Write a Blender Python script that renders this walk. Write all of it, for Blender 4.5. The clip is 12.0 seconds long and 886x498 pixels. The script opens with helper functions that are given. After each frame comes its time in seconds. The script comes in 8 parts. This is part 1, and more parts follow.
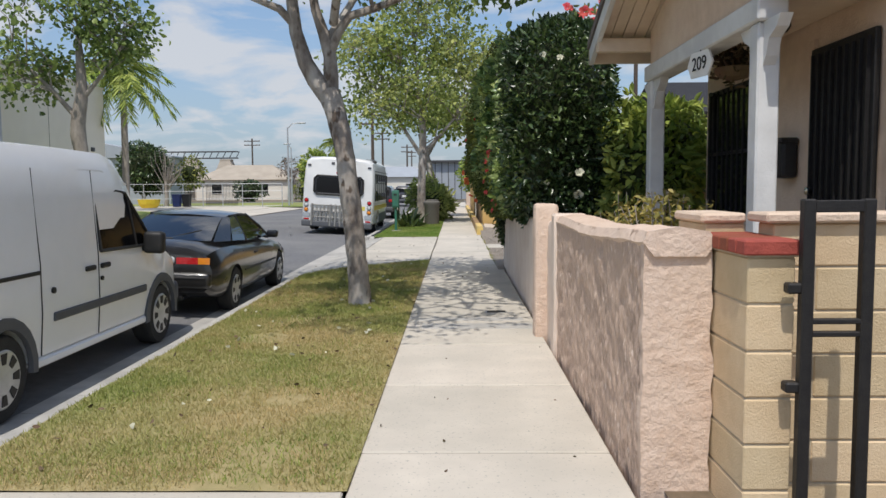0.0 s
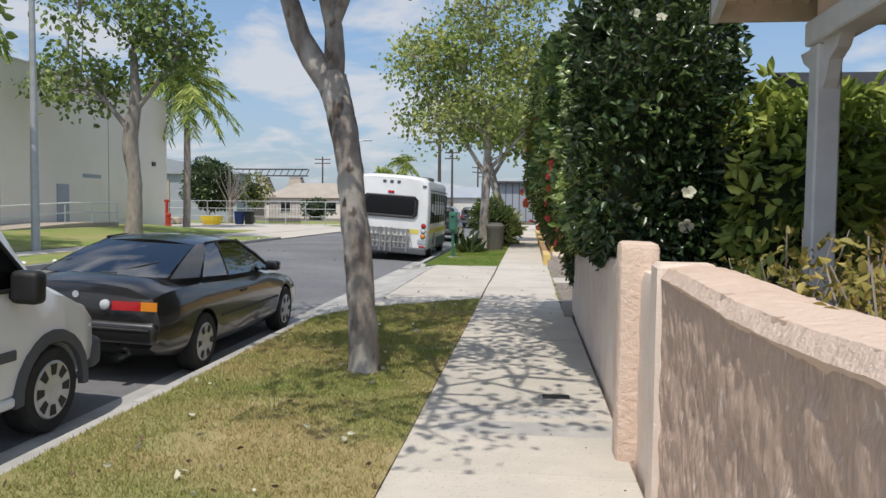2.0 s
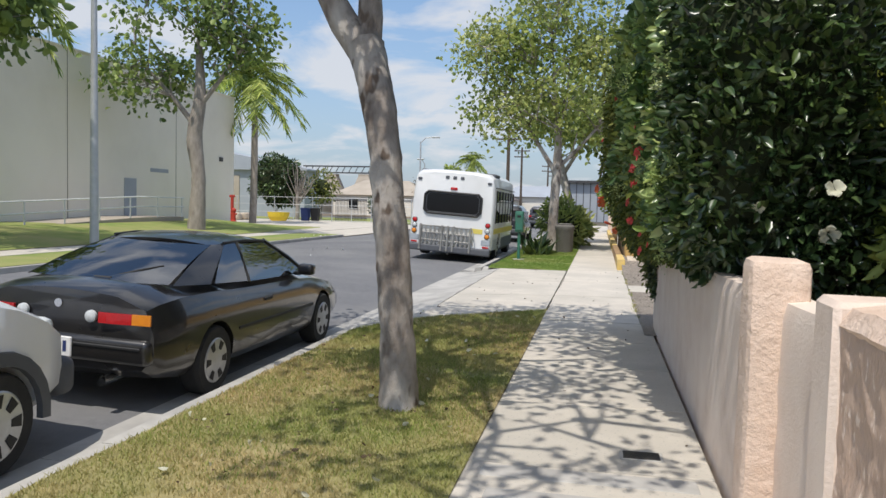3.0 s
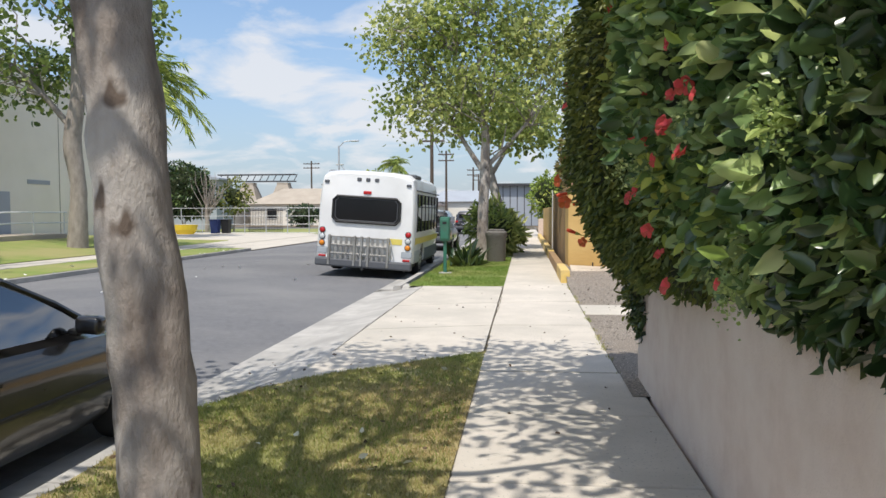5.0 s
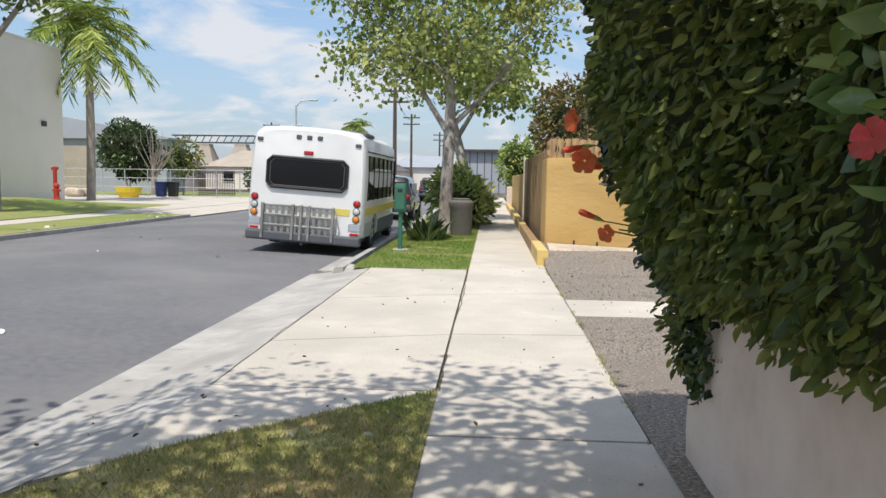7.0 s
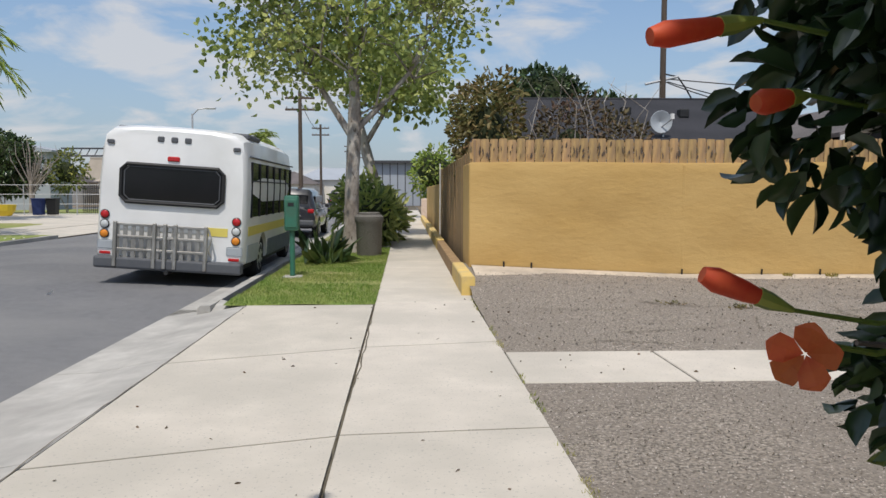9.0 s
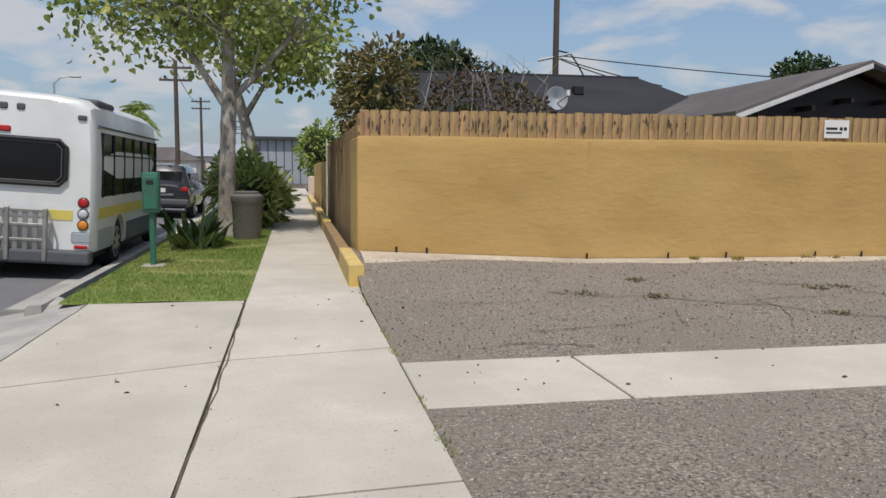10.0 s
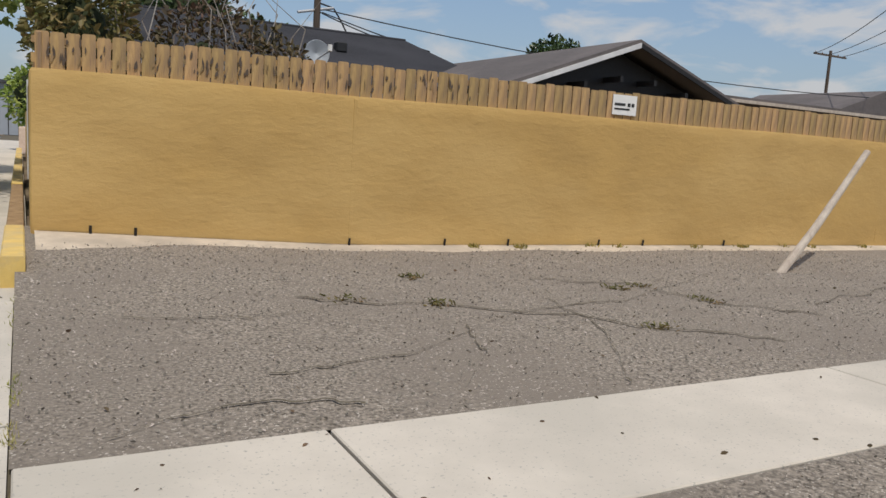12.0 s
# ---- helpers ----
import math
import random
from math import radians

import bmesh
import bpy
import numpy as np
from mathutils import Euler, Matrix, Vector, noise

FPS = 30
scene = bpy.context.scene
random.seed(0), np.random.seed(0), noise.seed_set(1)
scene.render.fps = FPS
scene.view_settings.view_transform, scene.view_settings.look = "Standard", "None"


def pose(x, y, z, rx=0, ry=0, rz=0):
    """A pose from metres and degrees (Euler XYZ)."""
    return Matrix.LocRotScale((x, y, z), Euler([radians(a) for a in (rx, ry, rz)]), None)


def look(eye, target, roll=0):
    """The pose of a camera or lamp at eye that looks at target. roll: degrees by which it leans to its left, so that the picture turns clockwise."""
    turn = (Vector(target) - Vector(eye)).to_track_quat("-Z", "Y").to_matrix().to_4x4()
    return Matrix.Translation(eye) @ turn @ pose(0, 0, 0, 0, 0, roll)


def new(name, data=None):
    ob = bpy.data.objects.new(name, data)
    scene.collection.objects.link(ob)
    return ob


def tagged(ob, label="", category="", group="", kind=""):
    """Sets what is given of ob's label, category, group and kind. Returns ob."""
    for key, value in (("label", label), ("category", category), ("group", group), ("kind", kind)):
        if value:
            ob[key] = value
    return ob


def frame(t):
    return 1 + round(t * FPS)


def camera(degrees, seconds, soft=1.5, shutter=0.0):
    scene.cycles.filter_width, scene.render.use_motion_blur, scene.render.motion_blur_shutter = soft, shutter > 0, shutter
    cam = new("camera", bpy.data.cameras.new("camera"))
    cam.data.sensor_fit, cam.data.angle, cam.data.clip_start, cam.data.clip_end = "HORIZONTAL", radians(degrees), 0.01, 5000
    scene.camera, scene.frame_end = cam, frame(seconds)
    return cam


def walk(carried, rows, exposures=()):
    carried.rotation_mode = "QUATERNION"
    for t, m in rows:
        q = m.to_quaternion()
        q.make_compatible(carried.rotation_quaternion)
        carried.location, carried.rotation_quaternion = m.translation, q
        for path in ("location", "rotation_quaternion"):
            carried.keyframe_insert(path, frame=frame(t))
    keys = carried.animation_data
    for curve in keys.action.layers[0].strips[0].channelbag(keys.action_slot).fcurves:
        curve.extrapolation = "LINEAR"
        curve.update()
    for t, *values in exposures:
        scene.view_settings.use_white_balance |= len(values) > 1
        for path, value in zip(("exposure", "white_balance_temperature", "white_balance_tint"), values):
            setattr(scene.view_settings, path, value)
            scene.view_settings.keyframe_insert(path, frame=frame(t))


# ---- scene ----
cam = camera(59.3, 12.0)
METRES, EYE, TILT, LEAN, TURN = 17.1, 1.5, 0.0, 0.0, 1.0
ROWS = [
    (0.0, 0.0, 0.0, 0.0, -0.03, -4.56, 0.43),
    (0.5, 0.0053, 0.0409, 0.0009, 0.28, -4.0, 0.13),
    (1.0, 0.0107, 0.0868, 0.001, 0.99, -3.5, -0.1),
    (1.5, 0.0149, 0.1278, 0.0014, 2.66, -3.11, -0.22),
    (2.0, 0.0165, 0.1734, 0.0011, 5.31, -3.03, -0.63),
    (2.5, 0.0159, 0.2165, 0.0018, 8.89, -3.33, -1.12),
    (2.7, 0.0156, 0.2319, 0.0009, 10.50, -3.44, -1.45),
    (4.3, 0.0048, 0.3766, 0.0003, 6.30, -1.60, -0.20),
    (4.5, 0.004, 0.3964, 0.0013, 5.12, -1.86, -0.22),
    (5.0, 0.0003, 0.4453, 0.0002, 4.98, -2.68, 0.19),
    (5.5, -0.0013, 0.4874, 0.0003, 2.59, -3.05, 0.54),
    (6.0, -0.0035, 0.5315, 0.0002, 1.71, -3.87, -0.01),
    (6.5, -0.0035, 0.5723, 0.0011, 2.2, -5.19, -0.59),
    (6.7, -0.0024, 0.5888, 0.0007, 2.60, -5.30, -0.78),
    (8.3, 0.0027, 0.7258, -0.0009, -0.20, -3.56, -0.20),
    (8.5, 0.0043, 0.7406, -0.0013, -1.1, -3.68, 0.02),
    (9.0, 0.0048, 0.7808, -0.0023, -3.76, -4.19, -0.04),
    (9.5, 0.0081, 0.8174, -0.0018, -6.98, -4.9, -0.15),
    (10.0, 0.0139, 0.8551, -0.0031, -11.8, -5.75, -0.39),
    (10.5, 0.0231, 0.8899, -0.0038, -17.93, -6.4, -2.27),
    (11.0, 0.0354, 0.9244, -0.0048, -22.41, -6.55, -3.41),
    (11.5, 0.0493, 0.956, -0.0052, -26.32, -6.96, -3.26),
    (12.0, 0.0644, 0.9871, -0.0054, -29.21, -7.56, -3.53),
]
walk(cam, [(t, pose(0, 0, EYE, TILT, LEAN, TURN) @ pose(METRES * x, METRES * y, METRES * z, 90 + pitch, roll, yaw)) for t, x, y, z, yaw, pitch, roll in ROWS], [(0.0, -0.07, 6600, 10), (2.5, 0.02, 6600, 10), (4.5, 0.25, 6680, 10), (6.5, 0.24, 6750, 10), (8.5, 0.02, 6730, 10), (9.5, -0.22, 6700, 10), (12.0, -0.31, 6880, 10)])

# ---- sky and sun ----
SUN_EL, SUN_AZ = 64.0, 189.5          # height; bearing from +y, clockwise
to_sun = Vector((math.sin(radians(SUN_AZ)) * math.cos(radians(SUN_EL)),
                 math.cos(radians(SUN_AZ)) * math.cos(radians(SUN_EL)),
                 math.sin(radians(SUN_EL))))
sun_data = bpy.data.lights.new("sun", "SUN")
sun_data.energy, sun_data.angle, sun_data.color = 3.5, radians(0.53), (1.0, 0.96, 0.9)
sun = new("sun", sun_data)
sun.matrix_world = look(to_sun * 60, (0, 0, 0))

world = bpy.data.worlds.new("sky")
scene.world = world
world.use_nodes = True
wn, wl = world.node_tree.nodes, world.node_tree.links
wn.clear()
w_out, w_bg = wn.new("ShaderNodeOutputWorld"), wn.new("ShaderNodeBackground")
w_sky = wn.new("ShaderNodeTexSky")
w_sky.sky_type, w_sky.sun_disc = "NISHITA", False
w_sky.sun_elevation, w_sky.sun_rotation = radians(SUN_EL), radians(SUN_AZ)
w_sky.air_density, w_sky.dust_density, w_sky.ozone_density = 1.0, 0.15, 3.0
w_bg.inputs["Strength"].default_value = 0.14
# clouds: broken white cumulus, thicker low down, on a flat layer overhead
w_co = wn.new("ShaderNodeTexCoord")
w_sep = wn.new("ShaderNodeSeparateXYZ")
wl.new(w_co.outputs["Generated"], w_sep.inputs[0])
w_z = wn.new("ShaderNodeMath"); w_z.operation = "MAXIMUM"; w_z.inputs[1].default_value = 0.0
wl.new(w_sep.outputs["Z"], w_z.inputs[0])
w_za = wn.new("ShaderNodeMath"); w_za.operation = "ADD"; w_za.inputs[1].default_value = 0.22
wl.new(w_z.outputs[0], w_za.inputs[0])
w_div = wn.new("ShaderNodeVectorMath"); w_div.operation = "DIVIDE"
w_cmb = wn.new("ShaderNodeCombineXYZ")
for k in "XYZ":
    wl.new(w_za.outputs[0], w_cmb.inputs[k])
wl.new(w_co.outputs["Generated"], w_div.inputs[0]); wl.new(w_cmb.outputs[0], w_div.inputs[1])
w_n = wn.new("ShaderNodeTexNoise")
w_n.inputs["Scale"].default_value, w_n.inputs["Detail"].default_value, w_n.inputs["Roughness"].default_value = 2.3, 9.0, 0.55
w_n.inputs["Distortion"].default_value = 0.35
wl.new(w_div.outputs[0], w_n.inputs["Vector"])
w_r = wn.new("ShaderNodeValToRGB")
w_r.color_ramp.elements[0].position, w_r.color_ramp.elements[1].position = 0.475, 0.6
wl.new(w_n.outputs["Fac"], w_r.inputs[0])
w_m = wn.new("ShaderNodeMix"); w_m.data_type = "RGBA"
# clouds nearer the sun scatter more of its light
w_dot = wn.new("ShaderNodeVectorMath"); w_dot.operation = "DOT_PRODUCT"
w_dot.inputs[1].default_value = to_sun
wl.new(w_co.outputs["Generated"], w_dot.inputs[0])
w_near = wn.new("ShaderNodeMath"); w_near.operation = "MAXIMUM"; w_near.inputs[1].default_value = 0.0
wl.new(w_dot.outputs["Value"], w_near.inputs[0])
w_gain = wn.new("ShaderNodeMath"); w_gain.operation = "MULTIPLY_ADD"
w_gain.inputs[1].default_value, w_gain.inputs[2].default_value = 1.1, 0.9
wl.new(w_near.outputs[0], w_gain.inputs[0])
w_cloud = wn.new("ShaderNodeVectorMath"); w_cloud.operation = "SCALE"
w_cloud.inputs[0].default_value = (5.5, 5.65, 6.0)
wl.new(w_gain.outputs[0], w_cloud.inputs["Scale"]); wl.new(w_cloud.outputs[0], w_m.inputs["B"])
w_k = wn.new("ShaderNodeMath"); w_k.operation = "MULTIPLY"; w_k.inputs[1].default_value = 0.8
wl.new(w_r.outputs["Color"], w_k.inputs[0]); wl.new(w_k.outputs[0], w_m.inputs["Factor"])
# pale sea haze towards the horizon
w_hz = wn.new("ShaderNodeMapRange")
w_hz.inputs["From Min"].default_value, w_hz.inputs["From Max"].default_value = 0.0, 0.26
w_hz.inputs["To Min"].default_value, w_hz.inputs["To Max"].default_value = 0.85, 0.0
wl.new(w_z.outputs[0], w_hz.inputs["Value"])
w_h = wn.new("ShaderNodeMix"); w_h.data_type = "RGBA"
w_h.inputs["B"].default_value = (1.85, 2.4, 3.4, 1)
wl.new(w_hz.outputs[0], w_h.inputs["Factor"]); wl.new(w_sky.outputs[0], w_h.inputs["A"])
wl.new(w_h.outputs["Result"], w_m.inputs["A"]); wl.new(w_m.outputs["Result"], w_bg.inputs["Color"])
wl.new(w_bg.outputs[0], w_out.inputs[0])

# ---- materials ----
def mat(name, c1, c2=None, scale=4.0, c3=None, scale3=0.6, rough=0.7, bump=0.15, bscale=60.0, metal=0.0, spec=0.4,
        rand=0.0, island=0.0, stretch=(1, 1, 1), speck=None, coat=0.0, trans=0.0, see=0.0, world_co=False):
    """A surface: two colours mixed by a fine noise, a third by a broad one, relief, and chance shifts by object or by piece."""
    m = bpy.data.materials.new(name)
    m.use_nodes = True
    n, l = m.node_tree.nodes, m.node_tree.links
    p = n["Principled BSDF"]
    p.inputs["Roughness"].default_value, p.inputs["Metallic"].default_value = rough, metal
    p.inputs["Specular IOR Level"].default_value, p.inputs["Coat Weight"].default_value = spec, coat
    p.inputs["Coat Roughness"].default_value = 0.04
    p.inputs["Transmission Weight"].default_value = trans
    c2, c3 = c2 or tuple(v * 0.75 for v in c1), c3
    co = n.new("ShaderNodeNewGeometry").outputs["Position"] if world_co else n.new("ShaderNodeTexCoord").outputs["Object"]
    mp = n.new("ShaderNodeMapping")
    mp.inputs["Scale"].default_value = stretch
    l.new(co, mp.inputs[0])

    def noise_tex(s, detail=5.0, r=0.6):
        t = n.new("ShaderNodeTexNoise")
        t.inputs["Scale"].default_value, t.inputs["Detail"].default_value, t.inputs["Roughness"].default_value = s, detail, r
        l.new(mp.outputs[0], t.inputs["Vector"])
        return t.outputs["Fac"]

    def ramp(fac, a, b):
        t = n.new("ShaderNodeMapRange")
        t.inputs["From Min"].default_value, t.inputs["From Max"].default_value = a, b
        l.new(fac, t.inputs["Value"])
        return t.outputs[0]

    def mix(fac, a, b):
        t = n.new("ShaderNodeMix"); t.data_type = "RGBA"
        if isinstance(fac, float): t.inputs["Factor"].default_value = fac
        else: l.new(fac, t.inputs["Factor"])
        for key, v in (("A", a), ("B", b)):
            if isinstance(v, tuple): t.inputs[key].default_value = (*v, 1)
            else: l.new(v, t.inputs[key])
        return t.outputs["Result"]

    col = mix(ramp(noise_tex(scale), 0.32, 0.68), tuple(c1), tuple(c2))
    if c3:
        col = mix(ramp(noise_tex(scale3, 4.0), 0.42, 0.64), col, tuple(c3))
    if speck:
        col = mix(ramp(noise_tex(speck[1], 2.0), 0.62, 0.7), col, tuple(speck[0]))
    for amount, source in ((rand, "o"), (island, "i")):
        if amount:
            h = n.new("ShaderNodeHueSaturation")
            src = n.new("ShaderNodeObjectInfo").outputs["Random"] if source == "o" else n.new("ShaderNodeNewGeometry").outputs["Random Per Island"]
            r = n.new("ShaderNodeMapRange")
            r.inputs["To Min"].default_value, r.inputs["To Max"].default_value = 1 - amount, 1 + amount
            l.new(src, r.inputs["Value"]); l.new(r.outputs[0], h.inputs["Value"]); l.new(col, h.inputs["Color"])
            r2 = n.new("ShaderNodeMapRange")
            r2.inputs["To Min"].default_value, r2.inputs["To Max"].default_value = 0.5 + 0.05 * amount, 0.5 - 0.05 * amount
            l.new(src, r2.inputs["Value"]); l.new(r2.outputs[0], h.inputs["Hue"])
            col = h.outputs["Color"]
    l.new(col, p.inputs["Base Color"])
    rr = n.new("ShaderNodeMapRange")
    rr.inputs["To Min"].default_value, rr.inputs["To Max"].default_value = max(0.02, rough - 0.08), min(1, rough + 0.08)
    l.new(noise_tex(scale * 2.3), rr.inputs["Value"]); l.new(rr.outputs[0], p.inputs["Roughness"])
    if bump:
        b = n.new("ShaderNodeBump")
        b.inputs["Strength"].default_value, b.inputs["Distance"].default_value = min(1.0, bump), 0.02
        l.new(noise_tex(bscale, 6.0, 0.65), b.inputs["Height"]); l.new(b.outputs[0], p.inputs["Normal"])
    if see:
        p.inputs["Subsurface Weight"].default_value = 0.0
        tr, ad = n.new("ShaderNodeBsdfTranslucent"), n.new("ShaderNodeMixShader")
        ad.inputs[0].default_value = see
        l.new(col, tr.inputs["Color"]); l.new(p.outputs[0], ad.inputs[1]); l.new(tr.outputs[0], ad.inputs[2])
        l.new(ad.outputs[0], n["Material Output"].inputs["Surface"])
    return m


def glass_mat(name, tint=(0.75, 0.8, 0.78)):
    """Thin window glass: see-through with a mirror-like gloss."""
    m = bpy.data.materials.new(name)
    m.use_nodes = True
    n, l = m.node_tree.nodes, m.node_tree.links
    n.clear()
    out, mx = n.new("ShaderNodeOutputMaterial"), n.new("ShaderNodeMixShader")
    t, g, f = n.new("ShaderNodeBsdfTransparent"), n.new("ShaderNodeBsdfGlossy"), n.new("ShaderNodeFresnel")
    t.inputs["Color"].default_value = (*tint, 1)
    g.inputs["Roughness"].default_value = 0.03
    f.inputs["IOR"].default_value = 3.6
    l.new(f.outputs[0], mx.inputs[0]); l.new(t.outputs[0], mx.inputs[1]); l.new(g.outputs[0], mx.inputs[2])
    l.new(mx.outputs[0], out.inputs[0])
    return m


